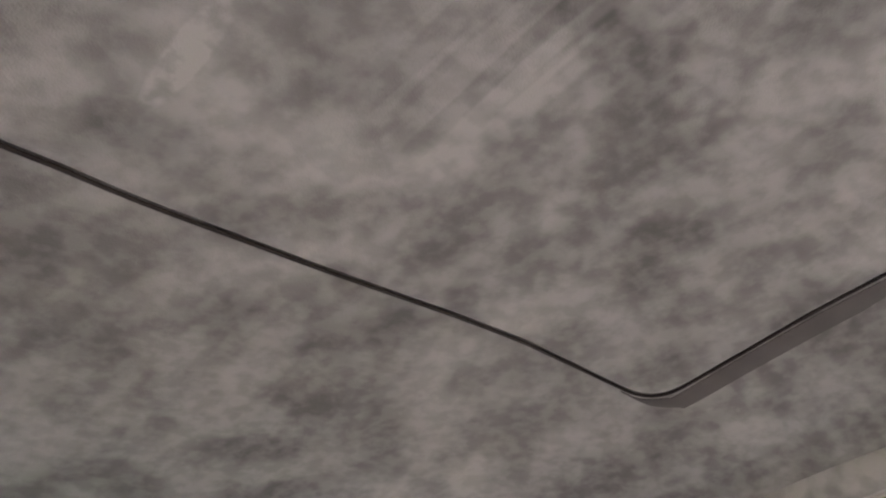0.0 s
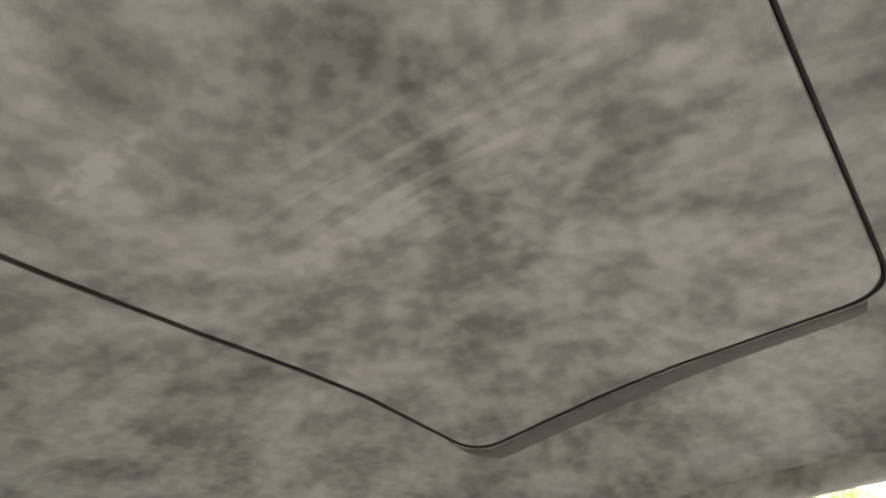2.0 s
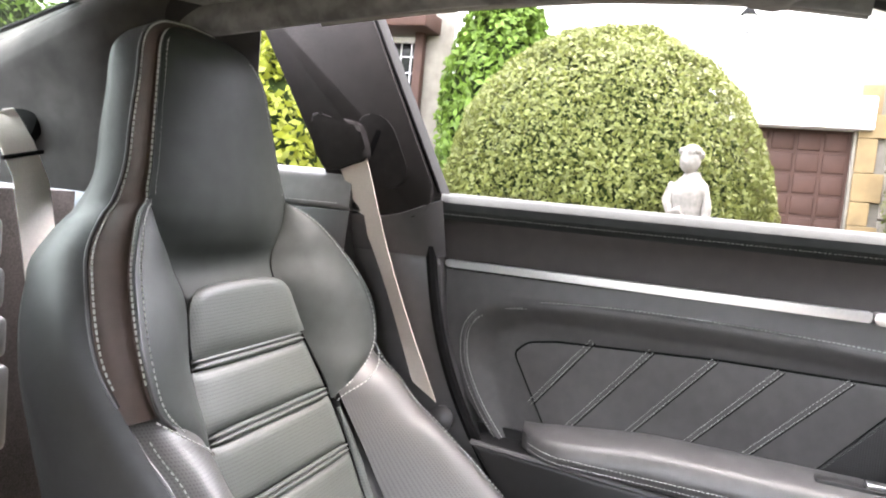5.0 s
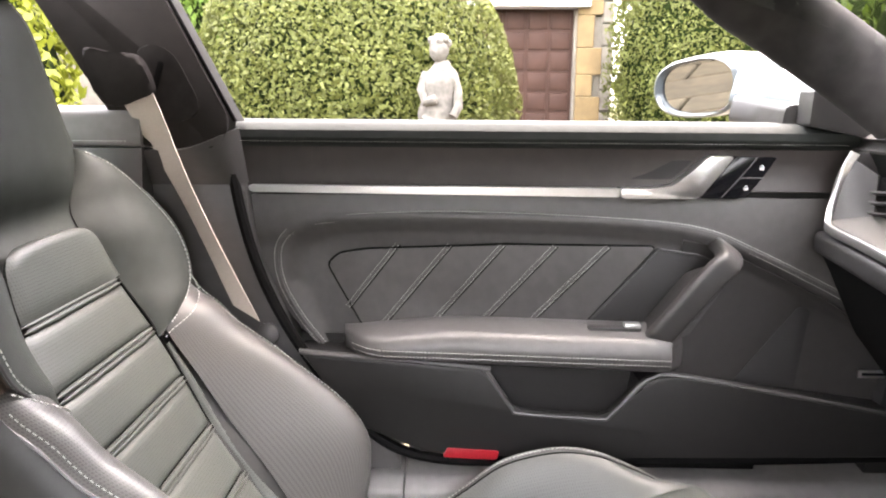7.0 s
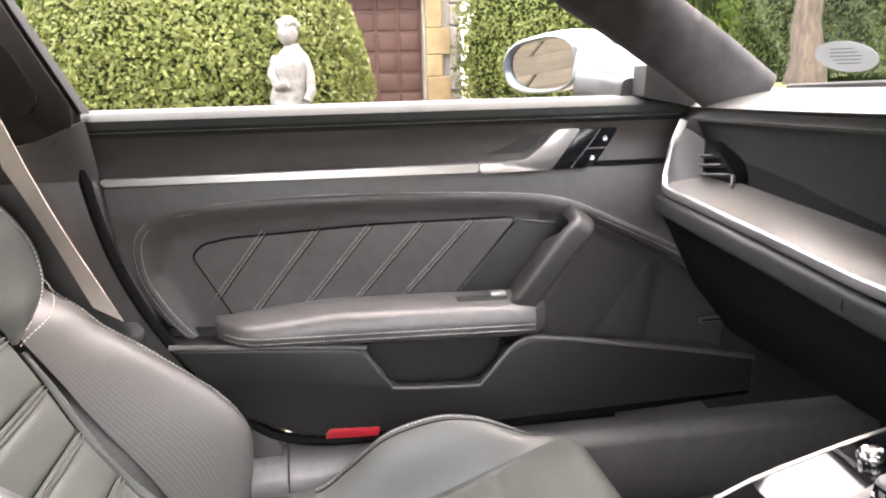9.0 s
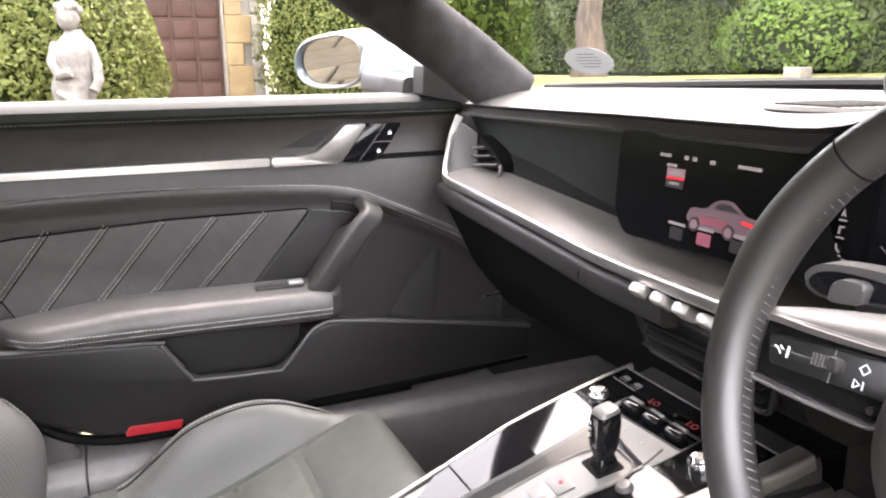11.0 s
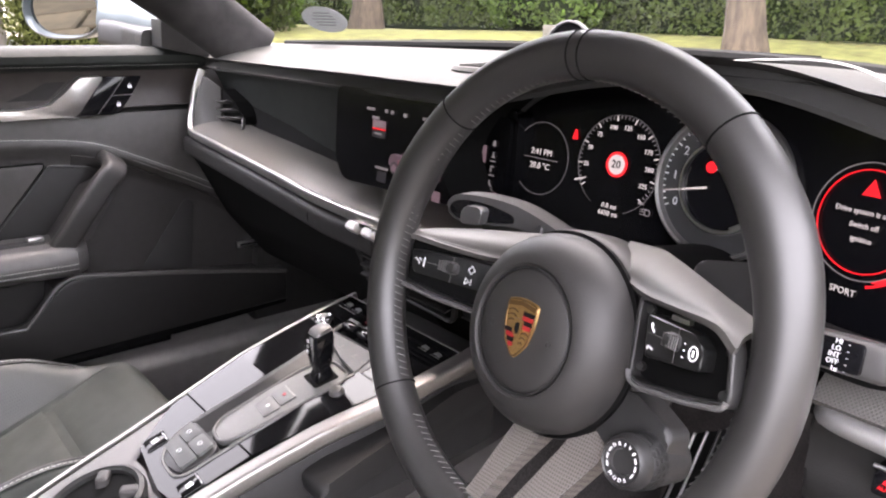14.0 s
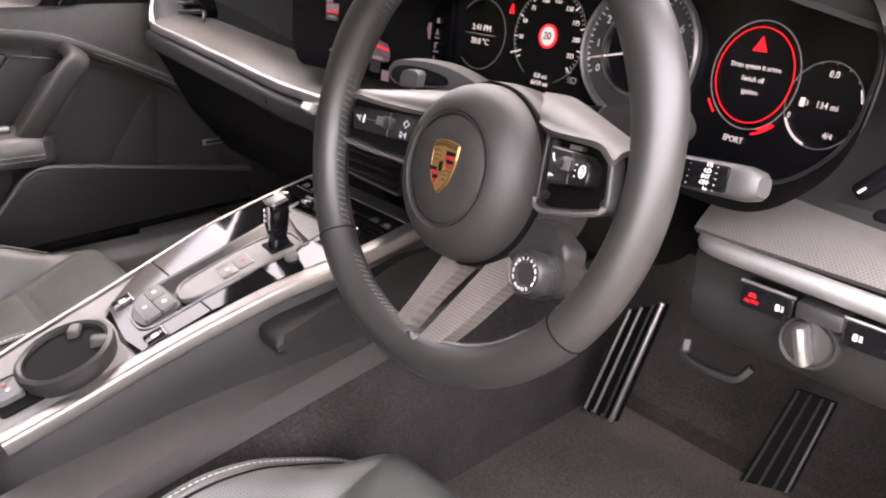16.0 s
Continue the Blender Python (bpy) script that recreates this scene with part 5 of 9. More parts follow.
        part("cushion_bolster", sheet(roll_top, 40, 14, 0.0006), PERF_FLAT, cushion, "perforated leather cushion bolster")
        def rim_line(a, lift, s=s):
            t = min(1.0, max(0.0, (a - 0.115) / 0.055))
            t = t * t * (3 - 2 * t)
            return [(cx + s * a, y + yo, zo + CZ(y) * (1 - t) + BZ(y) * t + 0.010 * math.sin(math.pi * t) + lift) for y in [-0.385 + 0.40 * k / 50 for k in range(51)]]
        part("piping", sweep(rim_line(0.1690, 0.0022), oval(0.0026, 0.0020, 6)), LEATHER, cushion)
        part("rim_seam", sweep(rim_line(0.1645, 0.0024), oval(0.0013, n=6)), SOFT_BLACK, cushion)
        part("edge_stitching", stitches(rim_line(0.1745, 0.0020), 0.0040, 0.0024, 0.0009, up=(0, 0, 1)), THREAD, cushion)
    for k in range(5):
        c0 = -0.586 + 0.092 * k
        def cpad(u, q, c0=c0):
            y = c0 + 0.082 * q
            a = (2 * u - 1) * 0.108
            return (cx + a, y + yo, zo + CZ(y) + 0.001 + 0.006 * (1 - (2 * q - 1) ** 6) * (1 - (2 * u - 1) ** 10))
        part("cushion_pad", sheet(cpad, 16, 8, -0.006), LEATHER_SOFT, cushion)
    def thigh(u, q):
        y = -0.122 + 0.142 * q
        a = (2 * u - 1) * (0.112 + 0.02 * q)
        return (cx + a, y + yo, zo + CZ(y) + 0.0015 + 0.006 * (1 - (2 * q - 1) ** 8) * (1 - (2 * u - 1) ** 8))
    part("thigh_pad", sheet(thigh, 18, 14, 0.001), LEATHER_SOFT, cushion, "smooth leather thigh pad")
    part("seat_base", box((cx, y0 + 0.36, 0.265), (0.34, 0.52, 0.075), 0.02), PLASTIC, seat)
    return seat


front_seat(-0.400, -0.735, 0.480, 16, "black leather passenger seat with grey stitching and perforated centre")
front_seat(0.372, -0.690, 0.505, 16, "black leather driver seat with grey stitching and perforated centre")


def belt(path, width, label, ups, mat=BELT):
    bm = bmesh.new()
    pts = [Vector(p) for p in path]
    vs = []
    for p, u in zip(pts, ups):
        u = Vector(u).normalized() * width / 2
        vs.append((p - u, p + u))
    n = []
    for i in range(len(pts)):
        a = pts[max(0, i - 1)]
        b = pts[min(len(pts) - 1, i + 1)]
        k = (b - a).normalized().cross(Vector(ups[i]).normalized()).normalized() * 0.0008
        n.append([bm.verts.new(q) for q in (vs[i][0] + k, vs[i][1] + k, vs[i][1] - k, vs[i][0] - k)])
    for a, b in zip(n, n[1:]):
        for j in range(4):
            bm.faces.new((a[j], a[(j + 1) % 4], b[(j + 1) % 4], b[j]))
    bm.faces.new(n[0][::-1])
    bm.faces.new(n[-1])
    return single("seat_belt", bm, mat, path[-1], label, "seat belt")


BELT_TOP, BELT_LOW = Vector((-0.629, -0.799, 0.940)), Vector((-0.654, -0.666, 0.618))
belt([(-0.634, -0.812, 0.970)] + [tuple(BELT_TOP.lerp(BELT_LOW, k / 10)) for k in range(11)], 0.046,
     "chalk coloured seat belt hanging from the door pillar", [(0.05, 1, 0.30)] + [(0.75 * math.sin(math.pi * k / 10), 1, 0.30 - 0.92 * k / 10) for k in range(11)])
anchor = lathe([(0.0, 0.010), (0.012, 0.010), (0.018, 0.006), (0.019, 0.0)], (-0.658, -0.636, 0.583), (1, 0, 0.3), 16)
single("belt_anchor", anchor, PLASTIC, (-0.658, -0.636, 0.583), "black plastic belt anchor cover", "belt anchor")
belt([(-0.452, -1.262, 0.968), (-0.425, -1.232, 0.958), (-0.418, -1.205, 0.925), (-0.440, -1.196, 0.87), (-0.462, -1.196, 0.76), (-0.495, -1.196, 0.58)], 0.060,
     "chalk coloured rear seat belt over the seat back", [(0.5, 1, 0), (0.9, 0.3, 0), (1, 0, 0.05), (1, 0, 0.1), (1, 0, 0.1), (1, 0, 0.1)], LIT_BELT)

for clip_belt in [bpy.data.objects["seat_belt.001"]]:
    clip = part("belt_clip", box((-0.424, -1.196, 0.905), (0.066, 0.006, 0.006), 0.002, rot=Matrix.Rotation(radians(12), 3, "Y")), SOFT_BLACK, clip_belt, "black plastic belt clip")

# ---- dashboard ----
def dash_curve(pts):
    """A smooth function through (x, value) pairs."""
    xs = [p[0] for p in pts]
    ys = [p[1] for p in pts]
    return lambda x: float(np.interp(x, xs, ys))


brow_y = dash_curve([(-0.70, 0.215), (-0.40, 0.195), (-0.15, 0.170), (0.05, 0.155), (0.15, 0.135), (0.37, 0.125), (0.50, 0.105), (0.60, 0.10), (0.70, 0.12)])
brow_z = table([(-0.70, 0.872), (-0.40, 0.876), (-0.15, 0.882), (0.05, 0.885), (0.13, 0.889), (0.20, 0.904), (0.28, 0.921), (0.36, 0.929), (0.42, 0.928), (0.46, 0.922), (0.51, 0.911), (0.60, 0.892), (0.70, 0.876)])
edge_y = dash_curve([(-0.70, 0.185), (-0.617, 0.178), (-0.135, 0.148), (0.70, 0.105)])
edge_z = dash_curve([(-0.70, 0.766), (-0.617, 0.762), (-0.30, 0.748), (-0.135, 0.7395), (0.0, 0.7408), (0.06, 0.7435), (0.50, 0.745), (0.70, 0.745)])


def base_y(x):
    return 0.66 - 0.30 * (x / 0.6) ** 2 - 0.006


def dashboard():
    d = thing("dashboard", (0, 0.35, 0.70), "black leather dashboard with silver trim line", "dashboard")

    def top(u, v):
        x = -0.680 + 1.38 * u
        y0, z0, y1, z1 = brow_y(x), brow_z(x), max(base_y(x), brow_y(x) + 0.12), 0.914
        # a rolled front edge, then a gently falling top
        if v < 0.25:
            a = v / 0.25 * math.pi / 2
            return (x, y0 + 0.014 + 0.016 * (v / 0.25), z0 - 0.016 * math.cos(a) + 0.016)
        t = (v - 0.25) / 0.75
        return (x, y0 + 0.016 + (y1 - y0 - 0.016) * t, z0 + 0.016 + (z1 - z0 - 0.016) * (t ** 0.8) + 0.006 * math.sin(math.pi * t))
    part("top_pad", sheet(top, 60, 20, 0.004), DASH_TOP, d, "black leather dashboard top pad")
    # twin stitching over the hood of the instruments
    def pad_top(x, y):
        y0, z0, y1 = brow_y(x), brow_z(x), max(base_y(x), brow_y(x) + 0.12)
        t = min(1.0, max(0.0, (y - y0 - 0.016) / (y1 - y0 - 0.016)))
        return z0 + 0.016 + (0.914 - z0 - 0.016) * (t ** 0.8) + 0.006 * math.sin(math.pi * t) + 0.0045
    hood = curve_through([(0.10, 0.470), (0.171, 0.437), (0.264, 0.385), (0.362, 0.302), (0.450, 0.205), (0.500, 0.150), (0.56, 0.125), (0.68, 0.135)], 6)
    for shift in (0.0, 0.006):
        part("hood_stitching", stitches([(x, y + shift, pad_top(x, y + shift)) for x, y in hood], 0.0042, 0.0022, 0.0007, up=(0, 0, 1)), THREAD, d)
    # recessed face under the brow, passenger side
    def face(u, v):
        x = -0.655 + 0.545 * u
        y = brow_y(x) + 0.020 + 0.042 * v ** 0.7
        return (x, y, brow_z(x) + 0.002 + (edge_z(x) + 0.022 - brow_z(x)) * v)
    # darker leather than the dash: the brow's shade put into its colour
    part("face_panel", sheet(face, 30, 8, -0.006), BELT_LEATHER, d)
    # sloping trim and its bright edge
    def trim(u, v):
        x = -0.640 + 0.80 * u
        return (x, edge_y(x) + 0.003 + 0.062 * v, edge_z(x) + 0.002 + 0.022 * v)
    part("trim_panel", sheet(trim, 30, 4, -0.005), WEAVE, d, "silver grey woven trim panel")
    line = [(x, edge_y(x), edge_z(x)) for x in [-0.618 + 0.74 * k / 40 for k in range(41)]]
    hook = [(-0.646, 0.214, 0.868), (-0.652, 0.204, 0.838), (-0.650, 0.194, 0.800), (-0.641, 0.184, 0.772)]
    part("trim_edge", sweep(curve_through(hook + line[::5], 5), rounded([(-0.0045, -0.0065), (0.0045, -0.0065), (0.0045, 0.0065), (-0.0045, 0.0065)], 0.0025, 3)), SILVER, d, "brushed aluminium edge strip")
    # padded roll below
    roll = [(x, edge_y(x) + 0.010, edge_z(x) - 0.026) for x in [-0.655 + 0.64 * k / 30 for k in range(31)]]
    part("lower_roll", sweep(roll, rounded([(-0.017, -0.016), (0.017, -0.016), (0.017, 0.016), (-0.017, 0.016)], 0.010, 4)), CONSOLE_SKIN, d)
    part("roll_joint", sweep([(-0.1705, edge_y(-0.17) + 0.010 - 0.0178 * math.cos(t), edge_z(-0.17) - 0.026 + 0.0168 * math.sin(t)) for t in [math.pi * (k / 10 - 0.5) for k in range(11)]], oval(0.0009, n=6), up=(1, 0, 0)), SOFT_BLACK, d)
    # matt black glove box: the footwell's shade is put into its colour
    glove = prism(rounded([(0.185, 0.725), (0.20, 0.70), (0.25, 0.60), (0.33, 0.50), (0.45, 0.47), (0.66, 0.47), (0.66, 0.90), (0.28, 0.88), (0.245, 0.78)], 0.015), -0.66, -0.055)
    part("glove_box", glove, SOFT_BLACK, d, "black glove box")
    # side air vent at the end of a satin funnel
    vo = rounded([(-0.600, 0.839), (-0.553, 0.820), (-0.522, 0.799), (-0.512, 0.786), (-0.600, 0.776)], 0.004)
    v = part("air_vent", prism(vo, 0.262, 0.228, axis="y", bevel=0.002), SOFT_BLACK, d, "slatted side air vent")
    for k in range(3):
        z = 0.788 + 0.014 * k
        w = 0.082 - 0.022 * k
        part("vent_slat", box((-0.600 + w / 2, 0.222, z + 0.05 * w), (w, 0.014, 0.0030), 0.001, rot=Matrix.Rotation(radians(-20), 3, "X") @ Matrix.Rotation(radians(-6), 3, "Y")), STALK, v)
    part("vent_frame", sweep(curve_through([(-0.514, 0.224, 0.797), (-0.507, 0.220, 0.786), (-0.512, 0.217, 0.777), (-0.555, 0.213, 0.774), (-0.600, 0.208, 0.770)], 4), oval(0.0022, 0.0030, 8), up=(0, 1, 0)), STALK, v)
    side_hook = table([(0.768, -0.638), (0.772, -0.641), (0.800, -0.650), (0.838, -0.652), (0.868, -0.646)])

    def funnel(u, w):
        z = 0.768 + 0.090 * w
        x0, x1 = side_hook(z) + 0.004, -0.598
        y0 = 0.186 + 0.30 * (z - 0.770)
        z1 = 0.774 + 0.066 * w
        return (x0 + (x1 - x0) * u, y0 + (0.224 - y0) * u ** 0.7, z + (z1 - z) * u)
    part("vent_funnel", sheet(funnel, 10, 12, -0.003), STALK, v, "satin grey funnel of the vent")
    # driver side: trim, edge, knee panel
    def rtrim(u, w):
        x = 0.498 + 0.22 * u
        return (x, 0.101 + (0.050 - 0.024 * u) * w, 0.7505 + (0.024 - 0.012 * u) * w ** 0.8 + 0.003 * math.sin(math.pi * w))
    part("trim_panel", sheet(rtrim, 12, 6, -0.006), WEAVE, d, "silver grey woven trim panel")
    part("trim_edge", sweep(curve_through([(0.503, 0.112, 0.746), (0.512, 0.101, 0.745), (0.56, 0.096, 0.745), (0.72, 0.085, 0.745)], 4), oval(0.0068, 0.0068, 16)), TRIM_SILVER, d, "brushed aluminium edge strip")
    knee = prism(rounded([(0.104, 0.742), (0.114, 0.715), (0.108, 0.690), (0.125, 0.665), (0.20, 0.645), (0.40, 0.60), (0.60, 0.60), (0.60, 0.86), (0.25, 0.86), (0.160, 0.768)], 0.014), 0.72, 0.497, axis="x", bevel=0.003, seg=2)
    part("knee_panel", knee, CONSOLE_SKIN, d, "black leather knee panel")
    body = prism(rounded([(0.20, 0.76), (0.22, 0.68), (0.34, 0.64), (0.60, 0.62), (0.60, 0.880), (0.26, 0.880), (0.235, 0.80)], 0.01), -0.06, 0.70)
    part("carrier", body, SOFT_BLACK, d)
    return d


dashboard()
# ---- instruments ----
def on_plane(origin, tilt, turn=0.0):
    """Pose of a flat face: its x runs right, its y up, its z towards the driver."""
    return Matrix.Translation(origin) @ Euler((radians(90 - tilt), 0, radians(turn))).to_matrix().to_4x4()


def flat(m, pts, depth=0.0006, lift=0.0):
    f = lambda a, b, d: m @ Vector((a, b, d))
    return prism(pts, lift, lift + depth, place=f)


def ring_flat(m, c, r0, r1, depth=0.0008, lift=0.0, a0=0, a1=360, n=48):
    bm = bmesh.new()
    full = abs(a1 - a0) >= 360
    k = n if full else n + 1
    vs = []
    for i in range(k):
        a = radians(a0 + (a1 - a0) * i / n)
        ca, sa = math.cos(a), math.sin(a)
        vs.append([bm.verts.new(m @ Vector((c[0] + r * ca, c[1] + r * sa, z))) for r, z in ((r0, lift), (r0, lift + depth), (r1, lift + depth), (r1, lift))])
    for i in range(n if full else n):
        a, b = vs[i], vs[(i + 1) % k]
        if not full and i == n:
            break
        for j in range(4):
            bm.faces.new((a[j], a[(j + 1) % 4], b[(j + 1) % 4], b[j]))
    return bm


def disc_pts(c, r, n=32):
    return [(c[0] + r * math.cos(2 * math.pi * k / n), c[1] + r * math.sin(2 * math.pi * k / n)) for k in range(n)]


def words(name, text, size, m, at, mat, parent, lift=0.0012):
    return lettering(name, text, size, m @ Matrix.Translation((at[0], at[1], lift)), mat, parent)


def instrument_cluster():
    c = thing("instrument_cluster", (0.36, 0.20, 0.84), "dark curved instrument display with lit dials behind the steering wheel", "instrument panel")
    M = on_plane((0.36, 0.186, 0.845), 8)
    out = rounded([(-0.232, 0.00), (-0.205, -0.048), (-0.15, -0.058), (0.12, -0.072), (0.17, -0.068), (0.212, -0.030), (0.215, 0.03), (0.19, 0.062), (0.10, 0.078), (-0.10, 0.080), (-0.19, 0.055)], 0.04, 6)
    glass = flat(M, out, 0.004, -0.0045)
    for k in range(12):
        q = M @ Vector((0.03 + 0.016 * k, 0, 0))
        bmesh.ops.bisect_plane(glass, geom=list(glass.verts) + list(glass.edges) + list(glass.faces), plane_co=q, plane_no=(1, 0, 0))
    part("display_glass", glass, DISPLAY, c, "dark glossy display glass")
    part("display_rim", sweep([M @ Vector((a, b, 0.0)) for a, b in out], oval(0.003, 0.003, 8), up=(0, 1, 0), closed=True), PLASTIC, c)
    W = lambda x, z: (x - 0.36, (z - 0.845) / math.cos(radians(8)))
    # clock dial
    a = W(0.190, 0.843)
    part("dial_ring", ring_flat(M, a, 0.0332, 0.0339), RING_GLOW, c, "small clock and temperature dial")
    words("reading", "2:41 PM", 0.0080, M, (a[0] + 0.001, a[1] + 0.006), WHITE_GLOW, c)
    words("reading", "20.0 \u00b0C", 0.0080, M, (a[0] + 0.001, a[1] - 0.007), WHITE_GLOW, c)
    part("bar", flat(M, [(a[0] - 0.020, a[1] - 0.0003), (a[0] + 0.022, a[1] - 0.0003), (a[0] + 0.022, a[1] + 0.0003), (a[0] - 0.020, a[1] + 0.0003)], lift=0.001), GREY_GLOW, c)
    # speed dial
    a = W(0.277, 0.851)
    R = 0.041
    part("dial_ring", ring_flat(M, a, R + 0.0005, R + 0.0009, a0=-70, a1=238), RING_GLOW, c, "speed dial ring")
    for k in range(46):
        ang = radians(214 - 256 * k / 45)
        long_ = k % 5 == 0
        r0 = R - (0.0045 if long_ else 0.0025)
        t = Vector((math.cos(ang), math.sin(ang), 0))
        n_ = Vector((-t.y, t.x, 0)) * (0.00055 if long_ else 0.0003)
        q = [Vector((a[0], a[1], 0)) + t * r0 - n_, Vector((a[0], a[1], 0)) + t * R - n_, Vector((a[0], a[1], 0)) + t * R + n_, Vector((a[0], a[1], 0)) + t * r0 + n_]
        part("tick", flat(M, [(p.x, p.y) for p in q], lift=0.0008), WHITE_GLOW if long_ else GREY_GLOW, c, smooth=False)
    for k, txt in enumerate(("25", "50", "75", "100", "125", "150", "175", "200", "225")):
        ang = radians(214 - 256 * (k + 1) / 9.6)
        words("number", txt, 0.0056, M, (a[0] + 0.0325 * math.cos(ang), a[1] + 0.0315 * math.sin(ang)), WHITE_GLOW, c)
    part("needle", flat(M, [(a[0] - R - 0.001, a[1] - 0.0205), (a[0] - R + 0.011, a[1] - 0.0165), (a[0] - R + 0.011, a[1] - 0.0152), (a[0] - R - 0.001, a[1] - 0.0190)], lift=0.0012), WHITE_GLOW, c)
    part("limit_sign", flat(M, disc_pts(a, 0.0085), lift=0.001), WHITE_GLOW, c, "lit round speed limit sign")
    part("limit_ring", ring_flat(M, a, 0.0085, 0.0108, lift=0.001), RED_GLOW, c)
    words("limit_number", "20", 0.0095, M, a, SOFT_BLACK, c, lift=0.0024)
    words("reading", "0.0 mi", 0.0062, M, (a[0] - 0.001, a[1] - 0.036), WHITE_GLOW, c)
    words("reading", "6650 mi", 0.0062, M, (a[0] - 0.001, a[1] - 0.0425), WHITE_GLOW, c)
    b = (a[0] - 0.049, a[1] + 0.019)
    part("warning_symbol", flat(M, rounded([(b[0] - 0.0032, b[1] - 0.004), (b[0] + 0.0032, b[1] - 0.004), (b[0] + 0.002, b[1] + 0.001), (b[0] + 0.001, b[1] + 0.005), (b[0] - 0.001, b[1] + 0.005), (b[0] - 0.002, b[1] + 0.001)], 0.001), lift=0.001), RED_GLOW, c)
    b = (a[0] + 0.037, a[1] - 0.034)
    for k in range(3):
        part("light_symbol", flat(M, [(b[0] - 0.006, b[1] - 0.0024 + 0.0022 * k), (b[0] - 0.001, b[1] - 0.0024 + 0.0022 * k), (b[0] - 0.001, b[1] - 0.0018 + 0.0022 * k), (b[0] - 0.006, b[1] - 0.0018 + 0.0022 * k)], lift=0.001), GREY_GLOW, c)
    part("light_symbol", ring_flat(M, (b[0] + 0.0010, b[1]), 0.0022, 0.0029, lift=0.001, n=20), GREY_GLOW, c)
    words("unit", "mph", 0.0034, M, (a[0] + 0.0305, a[1] - 0.0275), GREY_GLOW, c)
    # rev counter: a real ring
    a = W(0.376, 0.850)
    ax = (M.to_3x3() @ Vector((0, 0, 1)))
    o = M @ Vector((a[0], a[1], 0))
    prof = [(0.0565, 0.0), (0.0565, 0.006), (0.0545, 0.008), (0.0525, 0.007), (0.0515, 0.002), (0.0360, 0.001), (0.0355, 0.004), (0.0340, 0.004), (0.0335, 0.0)]
    rev = part("rev_counter", lathe(prof, o, ax, 64), material("dial_satin", (0.16, 0.158, 0.155), 0.38, metal=0.6, spread=0.04, scale=200), c, "round rev counter with a satin metal ring")
    part("inner_ring", lathe([(0.0332, 0.001), (0.0332, 0.0052), (0.0352, 0.0052), (0.0352, 0.001)], o, ax, 64), SILVER, rev, "thin bright inner ring")
    part("dial_face", flat(M, disc_pts(a, 0.0335), lift=0.0005), DISPLAY, rev)
    part("dial_band", ring_flat(M, a, 0.037, 0.0512, lift=0.0012), material("dial_grey", (0.030, 0.030, 0.031), 0.45, spread=0.05), rev)
    for k, txt in enumerate("01234567"):
        ang = radians(206 - 29 * k)
        words("number", txt, 0.0095, M, (a[0] + 0.0415 * math.cos(ang), a[1] + 0.0415 * math.sin(ang)), PRINT, rev, lift=0.0022)
        for j in range(5):
            an = radians(206 - 29 * (k + j / 5))
            t = Vector((math.cos(an), math.sin(an)))
            n_ = Vector((-t.y, t.x)) * 0.0005
            oo = Vector(a)
            r0 = 0.0475 if j == 0 else 0.0490
            part("tick", flat(M, [tuple(oo + t * r0 - n_), tuple(oo + t * 0.0512 - n_), tuple(oo + t * 0.0512 + n_), tuple(oo + t * r0 + n_)], lift=0.0018), PRINT, rev, smooth=False)
    an = radians(193)
    t = Vector((math.cos(an), math.sin(an)))
    n_ = Vector((-t.y, t.x)) * 0.0009
    part("needle", flat(M, [tuple(Vector(a) + t * 0.012 - n_), tuple(Vector(a) + t * 0.050 - n_ * 0.3), tuple(Vector(a) + t * 0.050 + n_ * 0.3), tuple(Vector(a) + t * 0.012 + n_)], lift=0.004, depth=0.001), WHITE_GLOW, rev)
    part("brake_symbol", flat(M, disc_pts((a[0] - 0.012, a[1] + 0.013), 0.0045), lift=0.002), RED_GLOW, rev)
    # warning dial
    a = W(0.484, 0.847)
    part("warning_ring", ring_flat(M, a, 0.0328, 0.0336, lift=0.001), RED_GLOW, c, "glowing red warning ring")
    part("dial_ring", ring_flat(M, a, 0.0374, 0.0381), GREY_GLOW, c)
    part("warning_triangle", flat(M, [(a[0] - 0.0065, a[1] + 0.0165), (a[0] + 0.0065, a[1] + 0.0165), (a[0], a[1] + 0.0275)], lift=0.001), RED_GLOW, c)
    for k, txt in enumerate(("Drive system is active", "Switch off", "ignition")):
        words("warning_text", txt, 0.0050, M, (a[0], a[1] + 0.006 - 0.0088 * k), WHITE_GLOW, c)
    part("warning_arc", ring_flat(M, a, 0.0402, 0.0418, lift=0.001, a0=-75, a1=-48, n=10), RED_GLOW, c)
    part("warning_arc", ring_flat(M, a, 0.0402, 0.0418, lift=0.001, a0=212, a1=228, n=10), RED_GLOW, c)
    part("warning_wedge", flat(M, [(a[0] + 0.013, a[1] - 0.036), (a[0] + 0.026, a[1] - 0.029), (a[0] + 0.020, a[1] - 0.036)], lift=0.001), RED_GLOW, c)
    words("mode_name", "SPORT", 0.0062, M, (a[0] - 0.004, a[1] - 0.0465), WHITE_GLOW, c)
    # fuel dial
    a = W(0.543, 0.836)
    part("dial_ring", ring_flat(M, a, 0.0275, 0.0281), RING_GLOW, c, "fuel dial ring")
    words("reading", "134 mi", 0.0060, M, (a[0] + 0.004, a[1]), WHITE_GLOW, c)
